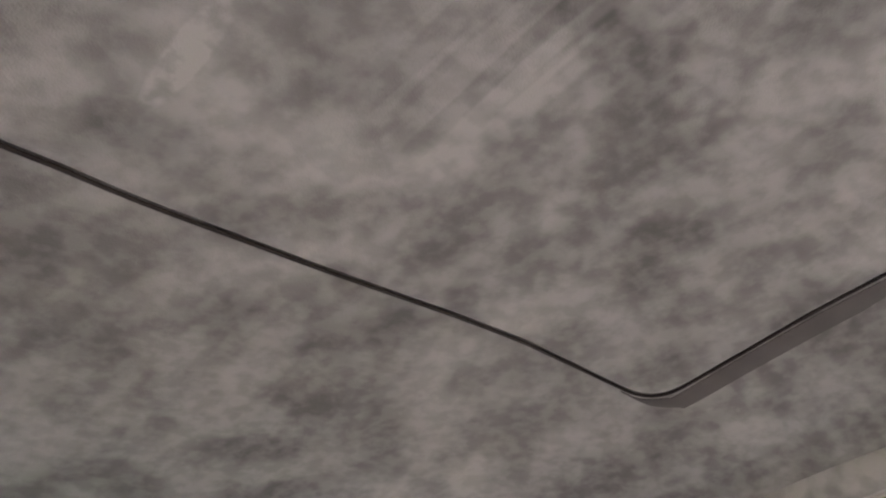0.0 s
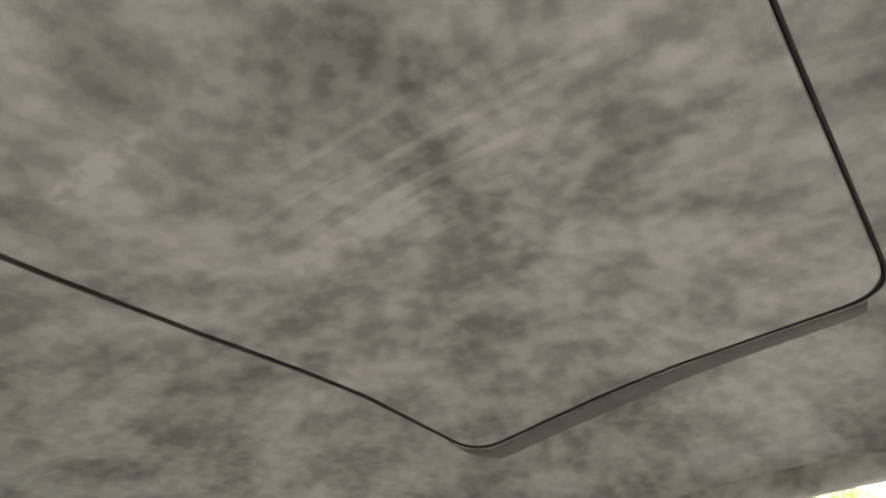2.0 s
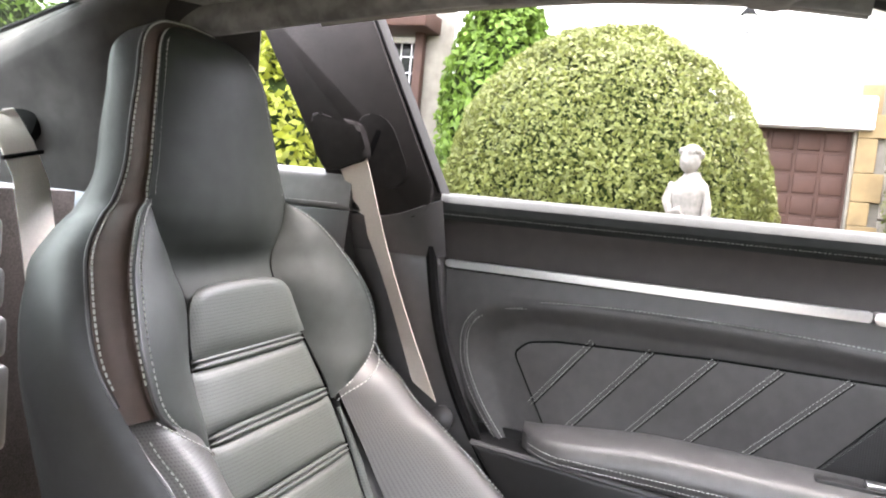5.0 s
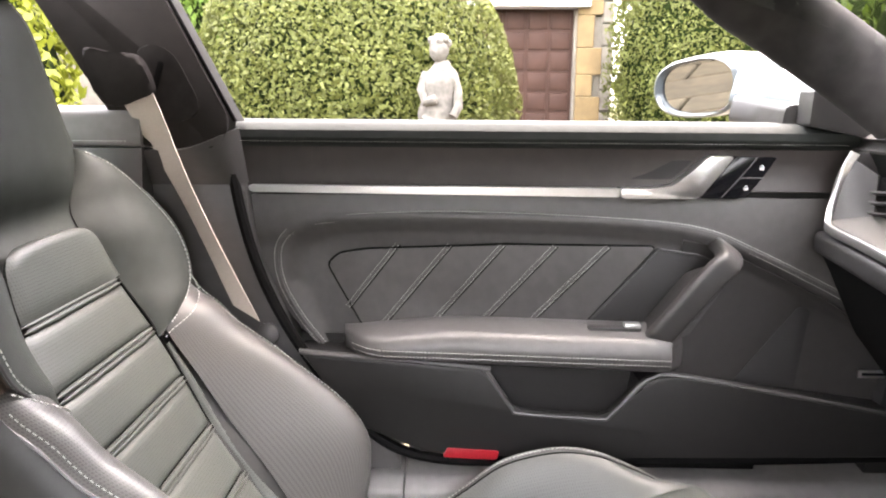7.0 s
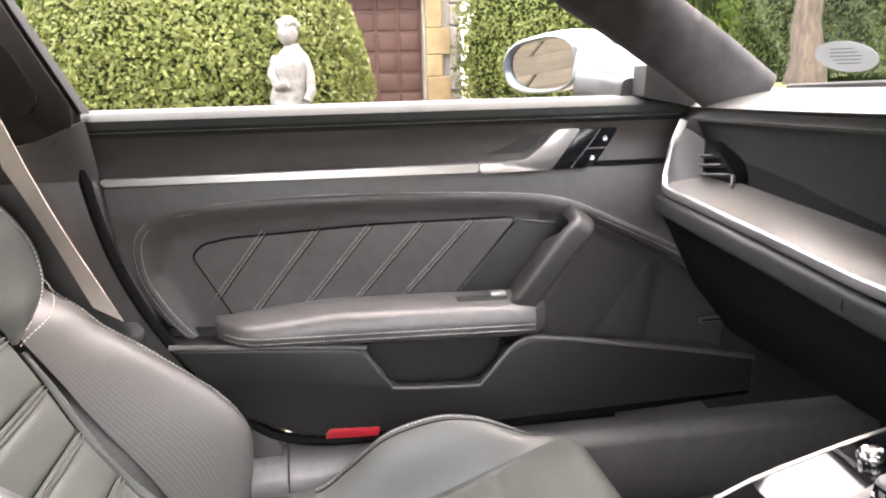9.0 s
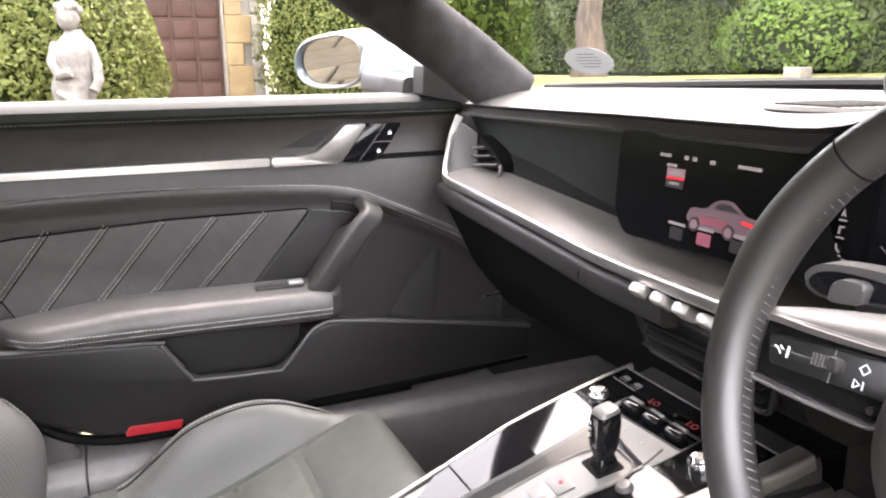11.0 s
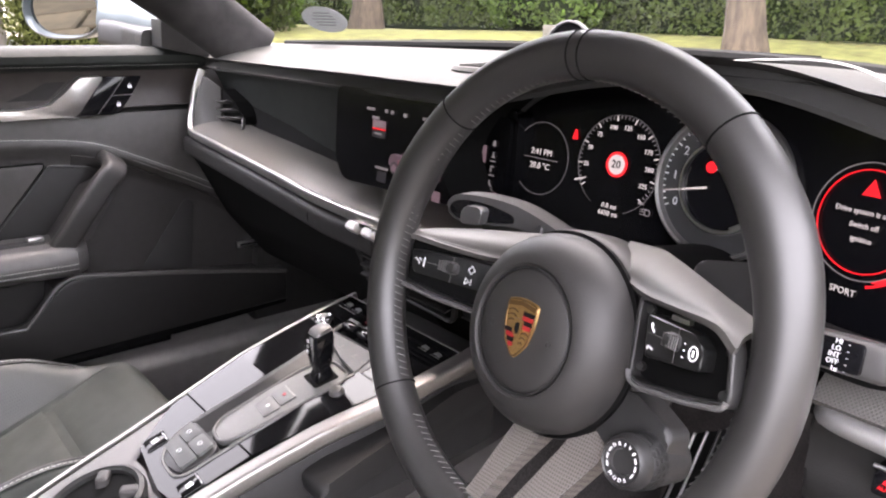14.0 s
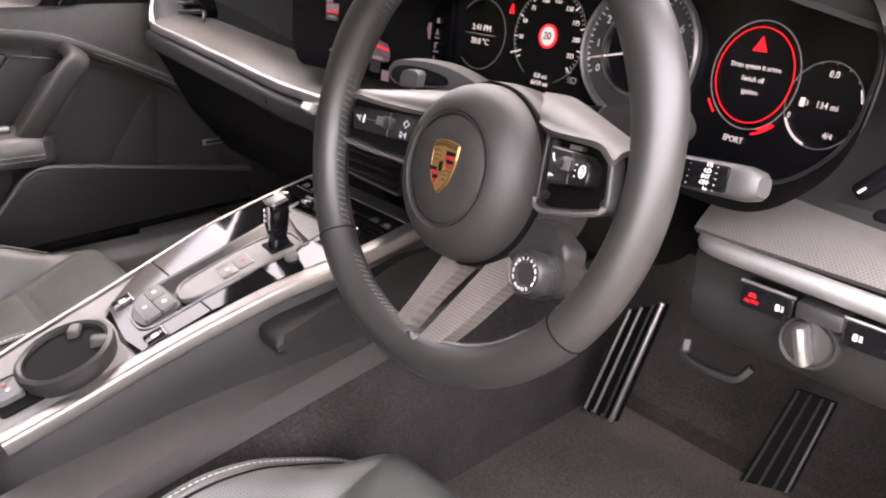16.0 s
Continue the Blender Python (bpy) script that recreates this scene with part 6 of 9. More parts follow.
    part("pump_symbol", flat(M, rounded([(a[0] - 0.0165, a[1] - 0.003), (a[0] - 0.0125, a[1] - 0.003), (a[0] - 0.0125, a[1] + 0.003), (a[0] - 0.0165, a[1] + 0.003)], 0.0008), lift=0.001), WHITE_GLOW, c)
    part("pump_hose", ring_flat(M, (a[0] - 0.0120, a[1]), 0.0014, 0.0019, lift=0.001, a0=-70, a1=70, n=8), WHITE_GLOW, c)
    for k in range(9):
        an = radians(150 - 22 * k)
        t_ = Vector((math.cos(an), math.sin(an)))
        part("tick", flat(M, [tuple(Vector(a) + t_ * 0.0262 + Vector((-t_.y, t_.x)) * q * 0.0003) for q in (-1, 1)] + [tuple(Vector(a) + t_ * 0.0274 + Vector((-t_.y, t_.x)) * q * 0.0003) for q in (1, -1)], lift=0.0008), GREY_GLOW, c, smooth=False)
    words("reading", "0.0", 0.006, M, (a[0] + 0.003, a[1] + 0.020), WHITE_GLOW, c)
    words("reading", "4/4", 0.0055, M, (a[0] + 0.010, a[1] - 0.018), WHITE_GLOW, c)
    words("reading", "0", 0.0055, M, (a[0] - 0.022, a[1] - 0.010), WHITE_GLOW, c)
    part("fuel_arc", ring_flat(M, a, 0.0259, 0.0275, lift=0.001, a0=207, a1=258, n=16), WHITE_GLOW, c)
    part("fuel_arc", ring_flat(M, a, 0.0266, 0.0274, lift=0.001, a0=12, a1=30, n=8), WHITE_GLOW, c)
    # moulded surround
    def shroud(u, v):
        q = out[int(round(u * len(out))) % len(out)]
        k = 1 + 0.10 * v
        return M @ Vector((q[0] * k, q[1] * k - 0.004 * v, 0.001 + 0.055 * v))
    part("surround", sheet(shroud, len(out), 5), SOFT_BLACK, c)
    # the display and its dials bend towards the driver at the outer end
    inv = M.inverted()
    for ob in [q for q in c.children_recursive if q.type == "MESH"]:
        base = BASE[ob]
        for v in ob.data.vertices:
            p = inv @ (v.co + base)
            t = max(0.0, p.x - 0.03)
            p.z += 1.9 * t * t if t < 0.09 else 0.0154 + 0.342 * (t - 0.09)
            v.co = M @ p - base
        ob.data.update()
    return c


instrument_cluster()


def touch_screen():
    s = thing("touch_screen", (0.0, 0.17, 0.82), "dark dashboard touch screen showing a pink car outline and menu", "touch screen")
    M = on_plane((0.005, 0.168, 0.826), 6)
    frame_ = rounded([(-0.155, 0.058), (0.16, 0.062), (0.165, -0.045), (-0.13, -0.055), (-0.150, -0.03)], 0.014)
    part("bezel", flat(M, frame_, 0.014, -0.020), DISPLAY, s)
    part("display_glass", flat(M, rounded([(-0.140, 0.050), (0.156, 0.052), (0.158, -0.040), (-0.120, -0.048), (-0.138, -0.03)], 0.010), 0.004, -0.005), DISPLAY, s, "dark glossy screen")
    K = M @ Matrix.Translation((-0.014, 0.004, 0)) @ Matrix.Diagonal((0.80, 0.80, 1, 1))
    bars = [(-0.070, 0.042, 0.020, 0.004), (-0.032, 0.042, 0.007, 0.005), (-0.018, 0.042, 0.007, 0.005), (0.012, 0.041, 0.008, 0.005), (0.068, 0.041, 0.034, 0.004), (-0.056, 0.0305, 0.018, 0.0035)]
    for x, y, w, h in bars:
        part("status_bar", flat(K, [(x - w / 2, y - h / 2), (x + w / 2, y - h / 2), (x + w / 2, y + h / 2), (x - w / 2, y + h / 2)], lift=0.0006), GREY_GLOW, s, smooth=False)
    for y0, y1, glow in ((0.0165, 0.0275, MAUVE_GLOW), (0.0140, 0.0160, RED_GLOW), (0.0030, 0.0135, DARK_GLOW)):
        part("button", flat(K, [(-0.064, y0), (-0.032, y0), (-0.032, y1), (-0.064, y1)]), glow, s, smooth=False)
    for y in (0.022, 0.0085):
        part("button_label", flat(K, [(-0.057, y - 0.0016), (-0.039, y - 0.0016), (-0.039, y + 0.0016), (-0.057, y + 0.0016)], lift=0.0007), GREY_GLOW, s, smooth=False)
    C = M @ Matrix.Translation((0.016, -0.012, 0)) @ Matrix.Diagonal((1.16, 1.16, 1, 1))
    body = curve_through([(-0.038, -0.006), (-0.034, 0.003), (-0.018, 0.005), (-0.006, 0.013), (0.010, 0.014), (0.024, 0.006), (0.038, 0.003), (0.042, -0.008), (0.034, -0.013), (0.0, -0.012), (-0.030, -0.010)], 4, closed=True)
    part("car_picture", flat(C, body), glowing("display_plum", (0.30, 0.20, 0.25), 0.016), s)
    part("glass_picture", flat(C, rounded([(-0.010, 0.006), (-0.003, 0.0112), (0.008, 0.0118), (0.018, 0.006)], 0.001), lift=0.0007), DARK_GLOW, s)
    part("flank_picture", flat(C, [(-0.024, -0.0015), (0.008, -0.0015), (0.010, -0.008), (-0.022, -0.008)], lift=0.0007), PINK_GLOW, s, smooth=False)
    for x in (-0.028, 0.010):
        part("wheel_picture", flat(C, disc_pts((x, -0.010), 0.0062, 16), lift=0.0009), DARK_GLOW, s)
        part("wheel_picture", flat(C, disc_pts((x, -0.010), 0.0040, 16), lift=0.0012), MAUVE_GLOW, s)
    part("car_lamp", flat(C, [(0.022, 0.0015), (0.040, -0.0005), (0.040, -0.0025), (0.022, -0.0005)], lift=0.0009), RED_GLOW, s, smooth=False)
    for x, glow in ((-0.040, DARK_GLOW), (-0.002, PINK_GLOW), (0.040, DARK_GLOW)):
        y = -0.036 + 0.04 * x
        part("button", flat(M, rounded([(x - 0.009, y - 0.006), (x + 0.009, y - 0.006), (x + 0.009, y + 0.006), (x - 0.009, y + 0.006)], 0.002)), glow, s)
        part("button_label", flat(M, [(x - 0.012, y + 0.0085), (x + 0.012, y + 0.0085), (x + 0.012, y + 0.0115), (x - 0.012, y + 0.0115)], lift=0.0007), GREY_GLOW, s, smooth=False)
    # mode list with the chosen line lit
    part("menu_button", flat(M, rounded([(0.084, -0.0135), (0.113, -0.0135), (0.113, -0.0035), (0.084, -0.0035)], 0.001)), PINK_GLOW, s)
    part("menu_line", flat(M, [(0.084, -0.0148), (0.113, -0.0148), (0.113, -0.0138), (0.084, -0.0138)]), RED_GLOW, s, smooth=False)
    for y, txt in ((0.0010, "NORMAL"), (-0.0085, "SPORT"), (-0.0192, "SPORT PLUS"), (-0.0320, "INDIVIDUAL")):
        words("menu_label", txt, 0.0046, M, (0.0985, y), GREY_GLOW, s)
    part("menu_tile", flat(M, rounded([(0.053, -0.0475), (0.066, -0.0475), (0.066, -0.0360), (0.053, -0.0360)], 0.001)), MAUVE_GLOW, s)
    # two columns of symbols
    for k, y in enumerate((0.0270, 0.0149, 0.0016, -0.0130, -0.0282)):
        if k == 1:
            part("menu_tile", flat(M, rounded([(0.1155, 0.0060), (0.1285, 0.0060), (0.1285, 0.0225), (0.1155, 0.0225)], 0.001)), MAUVE_GLOW, s)
        part("menu_symbol", flat(M, disc_pts((0.1220, y + 0.001), 0.0021, 12), lift=0.0009), GREY_GLOW, s)
        if k > 1:
            part("menu_label", flat(M, [(0.1175, y - 0.0062), (0.1265, y - 0.0062), (0.1265, y - 0.0048), (0.1175, y - 0.0048)], lift=0.0007), GREY_GLOW, s, smooth=False)
    part("menu_tile", flat(M, rounded([(0.1320, -0.0350), (0.1480, -0.0350), (0.1480, -0.0205), (0.1320, -0.0205)], 0.001)), MAUVE_GLOW, s)
    for k, y in enumerate((0.0256, 0.0147, 0.0010, -0.0129, -0.0278)):
        sym = ([(-0.0022, -0.002), (0.0022, -0.002), (0.0014, 0.003), (-0.0014, 0.003)], [(-0.0022, -0.003), (0.0, -0.0018), (0.0022, -0.003), (0.0, 0.0035)], [(-0.0022, -0.003), (-0.0006, -0.003), (-0.0006, 0.002), (0.0022, 0.002), (0.0022, 0.0034), (-0.0022, 0.0034)],
               [(-0.0024, 0.0032), (-0.0012, 0.0034), (-0.0008, 0.0), (0.0022, -0.0026), (0.0012, -0.0036), (-0.0020, -0.001)], [(-0.0040, -0.0012), (0.0040, -0.0012), (0.0036, 0.0006), (0.0012, 0.0020), (-0.0020, 0.0016)])[k]
        part("menu_symbol", flat(M, [(0.1395 + a, y + b) for a, b in sym], lift=0.0009), GREY_GLOW, s, smooth=False)
        if 0 < k < 4:
            part("menu_label", flat(M, [(0.1360, y - 0.0064), (0.1430, y - 0.0064), (0.1430, y - 0.0052), (0.1360, y - 0.0052)], lift=0.0007), GREY_GLOW, s, smooth=False)
    return s


touch_screen()

# ---- steering wheel ----
TAU, TURNED = 16.5, 3.3
WHEEL = Matrix.Translation((0.363, 0.004, 0.792)) @ Euler((radians(90 - TAU), 0, radians(-4.5))).to_matrix().to_4x4() @ Matrix.Rotation(radians(TURNED), 4, "Z")


RIM = Matrix.Translation((0.3684, -0.0048, 0.7993)) @ Euler((radians(90 - 14.8), 0, radians(-0.7))).to_matrix().to_4x4() @ Matrix.Rotation(radians(TURNED), 4, "Z")


def wheel_place(a, b, d):
    return WHEEL @ Vector((a, b, d))


def rim_place(a, b, d):
    return RIM @ Vector((a, b, d))


def steering_wheel():
    w = thing("steering_wheel", (0.37, 0.0, 0.79), "black leather steering wheel with round hub and woven metal spokes", "steering wheel")
    R, n = 0.1540, 96
    ring = bmesh.new()
    rings = []
    for k in range(n):
        a = 2 * math.pi * k / n
        c, s = math.cos(a), math.sin(a)
        # thicker grips at ten and two o'clock
        grip = math.exp(-((math.degrees(a) - 25) / 14) ** 2) + math.exp(-((math.degrees(a) - 155) / 14) ** 2)
        rx, rz = 0.0148 + 0.0016 * grip, 0.0152 + 0.0012 * grip
        rings.append([ring.verts.new(rim_place((R + rx * math.cos(t)) * c, (R + rx * math.cos(t)) * s, rz * math.sin(t))) for t in [2 * math.pi * j / 16 for j in range(16)]])
    for k in range(n):
        a, b = rings[k], rings[(k + 1) % n]
        for j in range(16):
            ring.faces.new((a[j], a[(j + 1) % 16], b[(j + 1) % 16], b[j]))
    rim = part("rim", ring, RIM_LEATHER, w, "smooth black leather rim with cross stitching")
    for deg in (47.5, 132.5, 218, 322, 88.4, 91.6):
        c, s = math.cos(radians(deg)), math.sin(radians(deg))
        loop = [rim_place((R + 0.0151 * math.cos(t)) * c, (R + 0.0151 * math.cos(t)) * s, 0.0156 * math.sin(t)) for t in [2 * math.pi * j / 20 for j in range(20)]]
        ax = RIM.to_3x3() @ Vector((-s, c, 0))
        part("rim_seam", sweep(loop, oval(0.0005, 0.0006, 6), up=ax, closed=True), SOFT_BLACK, rim)
    for a0, a1 in ((134, 217), (228, 312), (323, 406), (50, 86), (94, 130)):
        st = bmesh.new()
        m = int((a1 - a0) / 2.1)
        for k in range(m):
            a = radians(a0 + (a1 - a0) * (k + 0.5) / m)
            c, s = math.cos(a), math.sin(a)
            p0 = rim_place((R - 0.0151) * c, (R - 0.0151) * s, 0.004)
            c2, s2 = math.cos(a + 0.016), math.sin(a + 0.016)
            p1 = rim_place((R - 0.0151) * c2, (R - 0.0151) * s2, -0.003)
            sweep([p0, p1], oval(0.00036, n=5), st, up=(1, 0, 0))
        part("rim_stitching", st, RIM_THREAD, rim)
    # hub
    ax = WHEEL.to_3x3() @ Vector((0, 0, 1))
    hc = wheel_place(0.003, -0.0145, 0.0)
    hub = part("hub", lathe([(0.0010, -0.0720), (0.0640, -0.0720), (0.0685, -0.0480), (0.0690, -0.0300), (0.0680, -0.0200), (0.0660, -0.0170), (0.0625, -0.0168), (0.0625, -0.0132), (0.0645, -0.0125), (0.0640, -0.0060), (0.0610, 0.0030), (0.0560, 0.0095), (0.0500, 0.0140), (0.0455, 0.0162), (0.0425, 0.0166), (0.0412, 0.0155), (0.0405, 0.0120), (0.0392, 0.0119), (0.0384, 0.0145), (0.0370, 0.0158), (0.0200, 0.0176), (0.0010, 0.0180)],
                        hc, ax, 72), HUB_SKIN, w, "round matt black airbag hub")
    part("hub_gap", lathe([(0.0628, -0.0169), (0.0668, -0.0169), (0.0668, -0.0133), (0.0628, -0.0133)], hc, ax, 72), SOFT_BLACK, hub)
    part("face_ring", lathe([(0.0392, 0.0128), (0.0392, 0.0160), (0.0404, 0.0160), (0.0404, 0.0128)], hc, ax, 72), PLASTIC, hub)
    # crest: plain shield in its colours
    crest_place = lambda a, b, d: wheel_place(a * 0.86 + 0.003, b * 0.80 - 0.0135, d - 0.0205)
    def shield(sx, sy):
        return rounded([(-0.0160 * sx, 0.0215 * sy), (0.0, 0.0240 * sy), (0.0160 * sx, 0.0215 * sy), (0.0155 * sx, 0.004 * sy), (0.0115 * sx, -0.012 * sy), (0.0, -0.025 * sy), (-0.0115 * sx, -0.012 * sy), (-0.0155 * sx, 0.004 * sy)], 0.004, 3)
    crest = part("crest", prism(shield(1, 1), 0.034, 0.0395, place=crest_place, bevel=0.0012), GOLD, hub, "small gold shield with red and black bars")
    part("crest_rim", sweep([crest_place(a, b, 0.0394) for a, b in shield(0.93, 0.94)], oval(0.0006, n=6), up=ax, closed=True), BRONZE, crest)
    # quarters: bars at upper right and lower left, antler strokes in the others
    for k, (y, mat_) in enumerate(((0.0125, SOFT_BLACK), (0.0090, CREST_RED), (0.0055, SOFT_BLACK), (0.0020, CREST_RED))):
        h = 0.0017
        part("crest_bar", prism([(0.0028, y - h), (0.0136 - 0.0004 * k, y - h), (0.0138 - 0.0004 * k, y + h), (0.0028, y + h)], 0.0392, 0.0401, place=crest_place), mat_, crest)
        y2, x2 = y - 0.0155, 0.0125 - 0.0021 * k
        part("crest_bar", prism([(-x2, y2 - h), (-0.0022, y2 - h), (-0.0022, y2 + h), (-x2 - 0.0008, y2 + h)], 0.0392, 0.0401, place=crest_place), mat_, crest)
    for k in range(3):
        for x0, x1, y0 in ((-0.0130 + 0.0006 * k, -0.0035, 0.0120 - 0.0040 * k), (0.0035, 0.0120 - 0.0022 * k, -0.0035 - 0.0040 * k)):
            arc = curve_through([(x0, y0), ((x0 + x1) / 2, y0 + 0.0016), (x1, y0)], 4)
            part("crest_stroke", sweep([crest_place(a, b, 0.0396) for a, b in arc], oval(0.0005, n=5), up=ax), BRONZE, crest)
    part("crest_centre", prism(rounded([(-0.0048, 0.0070), (0.0048, 0.0070), (0.0043, -0.003), (0.0, -0.0085), (-0.0043, -0.003)], 0.001), 0.0394, 0.0406, place=crest_place), GOLD, crest)
    part("crest_mark", prism(rounded([(-0.0018, 0.004), (0.0018, 0.005), (0.0022, -0.003), (0.0, -0.005), (-0.0022, -0.001)], 0.0008), 0.0404, 0.0410, place=crest_place), SOFT_BLACK, crest)
    part("crest_head", prism([(-0.0138, 0.0190), (0.0, 0.0215), (0.0138, 0.0190), (0.0135, 0.0155), (0.0, 0.0180), (-0.0135, 0.0155)], 0.0392, 0.0402, place=crest_place), BRONZE, crest)
    # pressed signs on the hub face
    for s in (-1, 1):
        part("airbag_mark", ring_flat(Matrix.Translation(wheel_place(0.003 + s * 0.0255, -0.0165, 0.0172)) @ WHEEL.to_3x3().to_4x4(), (0, 0), 0.0016, 0.0023, depth=0.0004, n=14), PLASTIC, hub)
    # side arms: a satin top face that leans back from the key field, the framed field, and its keys
    def slant(a):
        return -0.012 + 0.028 * min(1.0, max(-0.3, (abs(a) - 0.070) / 0.075))
    for s in (-1, 1):
        if s < 0:
            upper = curve_through([(-0.004, 0.0500), (-0.040, 0.0465), (-0.075, 0.0410), (-0.110, 0.0350), (-0.138, 0.0290), (-0.160, 0.0215)], 6)
            lower = curve_through([(-0.030, 0.0260), (-0.052, 0.0215), (-0.075, 0.0200), (-0.105, 0.0205), (-0.138, 0.0215), (-0.158, 0.0120)], 6)
            fr = rounded([(-0.056, 0.0200), (-0.138, 0.0210), (-0.151, 0.0080), (-0.153, -0.0130), (-0.105, -0.0185), (-0.066, -0.0205)], 0.006, 4)
            keys = rounded([(-0.128, 0.0115), (-0.055, 0.0165), (-0.060, -0.0055), (-0.124, -0.0055)], 0.003, 3)
        else:
            upper = curve_through([(0.020, 0.0540), (0.045, 0.0535), (0.062, 0.0500), (0.085, 0.0440), (0.110, 0.0370), (0.140, 0.0290)], 6)
            lower = curve_through([(0.048, 0.0320), (0.060, 0.0290), (0.075, 0.0270), (0.100, 0.0265), (0.130, 0.0255), (0.146, 0.0180)], 6)
            fr = rounded([(0.064, 0.0255), (0.132, 0.0245), (0.142, 0.0180), (0.148, -0.0100), (0.122, -0.0160), (0.080, -0.0225), (0.070, -0.0200)], 0.006, 4)
            keys = rounded([(0.077, 0.0185), (0.118, 0.0170), (0.127, 0.0115), (0.128, 0.0000), (0.082, -0.0055)], 0.003, 3)

        def face(u, v, upper=upper, lower=lower):
            k = u * (len(upper) - 1)
            i = min(int(k), len(upper) - 2)
            p = upper[i] + (upper[i + 1] - upper[i]) * (k - i)
            q = lower[i] + (lower[i + 1] - lower[i]) * (k - i)
            a, b = p + (q - p) * v
            d0, d1 = slant(p[0]) - 0.026, slant(q[0]) + 0.005
            return wheel_place(a, b, d0 + (d1 - d0) * v + 0.006 * math.sin(math.pi * min(1.0, v * 1.1)))
        part("spoke", sheet(face, 30, 10, 0.004), ARM_SATIN, w, "satin grey side arm")

        def pad_place(a, b, d):
            return wheel_place(a, b, slant(a) + d)
        pad = part("key_pad", prism(fr, -0.018, -0.006, place=pad_place), SOFT_BLACK, w, "black steering wheel key field with white symbols")
        part("field_wall", sweep([pad_place(a, b, -0.002) for a, b in fr], rounded([(-0.0016, -0.007), (0.0016, -0.007), (0.0016, 0.005), (-0.0016, 0.005)], 0.0012, 3), up=ax, closed=True), PLASTIC, pad, "dark moulded frame")
        low = [q for q in fr if q[1] < -0.006]
        part("lower_lip", sweep([pad_place(a, b - 0.0015, 0.0036) for a, b in sorted(low, key=lambda q: q[0])], oval(0.0016, 0.0020, 8), up=ax), SATIN, pad)
        plate = part("key_plate", prism(keys, -0.008, 0.0065, place=pad_place, bevel=0.0016), PAD_BLACK, pad, "gloss black key block")
        cx_ = sum(p[0] for p in keys) / len(keys)
        cy_ = sum(p[1] for p in keys) / len(keys)
        x0, x1 = min(p[0] for p in keys), max(p[0] for p in keys)
        part("key_joint", prism([(cx_ - 0.0003, cy_ - 0.010), (cx_ + 0.0003, cy_ - 0.010), (cx_ + 0.0003, cy_ + 0.0095), (cx_ - 0.0003, cy_ + 0.0095)], 0.0060, 0.0068, place=pad_place), SATIN, plate)
        part("key_joint", prism([(x0 + 0.003, cy_ - 0.0003), (cx_, cy_ - 0.0003), (cx_, cy_ + 0.0003), (x0 + 0.003, cy_ + 0.0003)], 0.0060, 0.0068, place=pad_place), SATIN, plate)
        roller = part("roller", box(pad_place(cx_ - 0.002, cy_ + 0.001, 0.0065), (0.0170 if s < 0 else 0.0120, 0.0090, 0.0085), 0.003, rot=WHEEL.to_3x3()), PLASTIC, pad, "ribbed roller")
        for k in range(7):
            part("roller_rib", box(pad_place(cx_ - 0.0075 + 0.0018 * k, cy_ + 0.001, 0.0107), (0.0008, 0.0070, 0.0010), rot=WHEEL.to_3x3()), SATIN, roller, smooth=False)
        # symbols: strokes and outlines
        def stroke(pts, r_=0.0005):
            part("key_symbol", sweep([pad_place(a, b, 0.0067) for a, b in pts], oval(r_, n=5), up=ax), PRINT, plate)
        if s < 0:
            stroke([(-0.1225, 0.0055), (-0.1200, 0.0040), (-0.1185, 0.0015)])
            stroke([(-0.1195, 0.0060), (-0.1175, 0.0045)])
            stroke([(-0.1150, 0.0070), (-0.1150, 0.0005)], 0.0007)
            stroke([(-0.0790, 0.0075), (-0.0765, 0.0105), (-0.0740, 0.0075), (-0.0765, 0.0045), (-0.0790, 0.0075)])
            stroke([(-0.0800, -0.0035), (-0.0800, 0.0010), (-0.0770, -0.0012), (-0.0800, -0.0035)])
            stroke([(-0.0755, -0.0035), (-0.0755, 0.0010)])
        else:
            stroke([(0.0835, 0.0140), (0.0845, 0.0115), (0.0870, 0.0095)], 0.0007)
            stroke([(0.0835, 0.0005), (0.0860, 0.0010), (0.0885, 0.0002)], 0.0007)
            stroke([(0.0842, -0.0008), (0.0835, 0.0005), (0.0845, 0.0016)])
            for k in range(3):
                stroke([(0.1130, 0.0035 + 0.0035 * k), (0.1132, 0.0040 + 0.0035 * k)], 0.0006)
            ring_ = [(0.1205 + 0.0032 * math.cos(t), 0.0075 + 0.0036 * math.sin(t)) for t in [2 * math.pi * k / 14 for k in range(15)]]
            stroke(ring_)
            stroke([(0.1205, 0.0058), (0.1205, 0.0092)], 0.0008)
        part("key_glint", prism([(s * 0.092, 0.0185), (s * 0.107, 0.0190), (s * 0.107, 0.0215), (s * 0.092, 0.0215)], -0.004, 0.000, place=pad_place), SILVER, pad)
        for q in ((0.139, 0.014), (0.141, -0.007), (0.074, -0.0135), (0.071, 0.0195)):
            part("screw", lathe([(0.0, 0.003), (0.0024, 0.003), (0.0028, 0.0)], pad_place(s * q[0], q[1], -0.004), ax, 12), PLASTIC, pad)
        pd = rounded([(s * 0.064, 0.052), (s * 0.128, 0.062), (s * 0.142, 0.046), (s * 0.120, 0.024), (s * 0.070, 0.026)], 0.010)
        part("shift_paddle", prism(pd, -0.060, -0.052, place=wheel_place, bevel=0.002), PLASTIC, w, "dark shift paddle")
    # twin lower spokes that close to a fork at the rim
    def fork(a, b, d):
        return wheel_place(a, b, d - 0.026 + 0.036 * min(1.0, max(0.0, (-b - 0.070) / 0.080)))
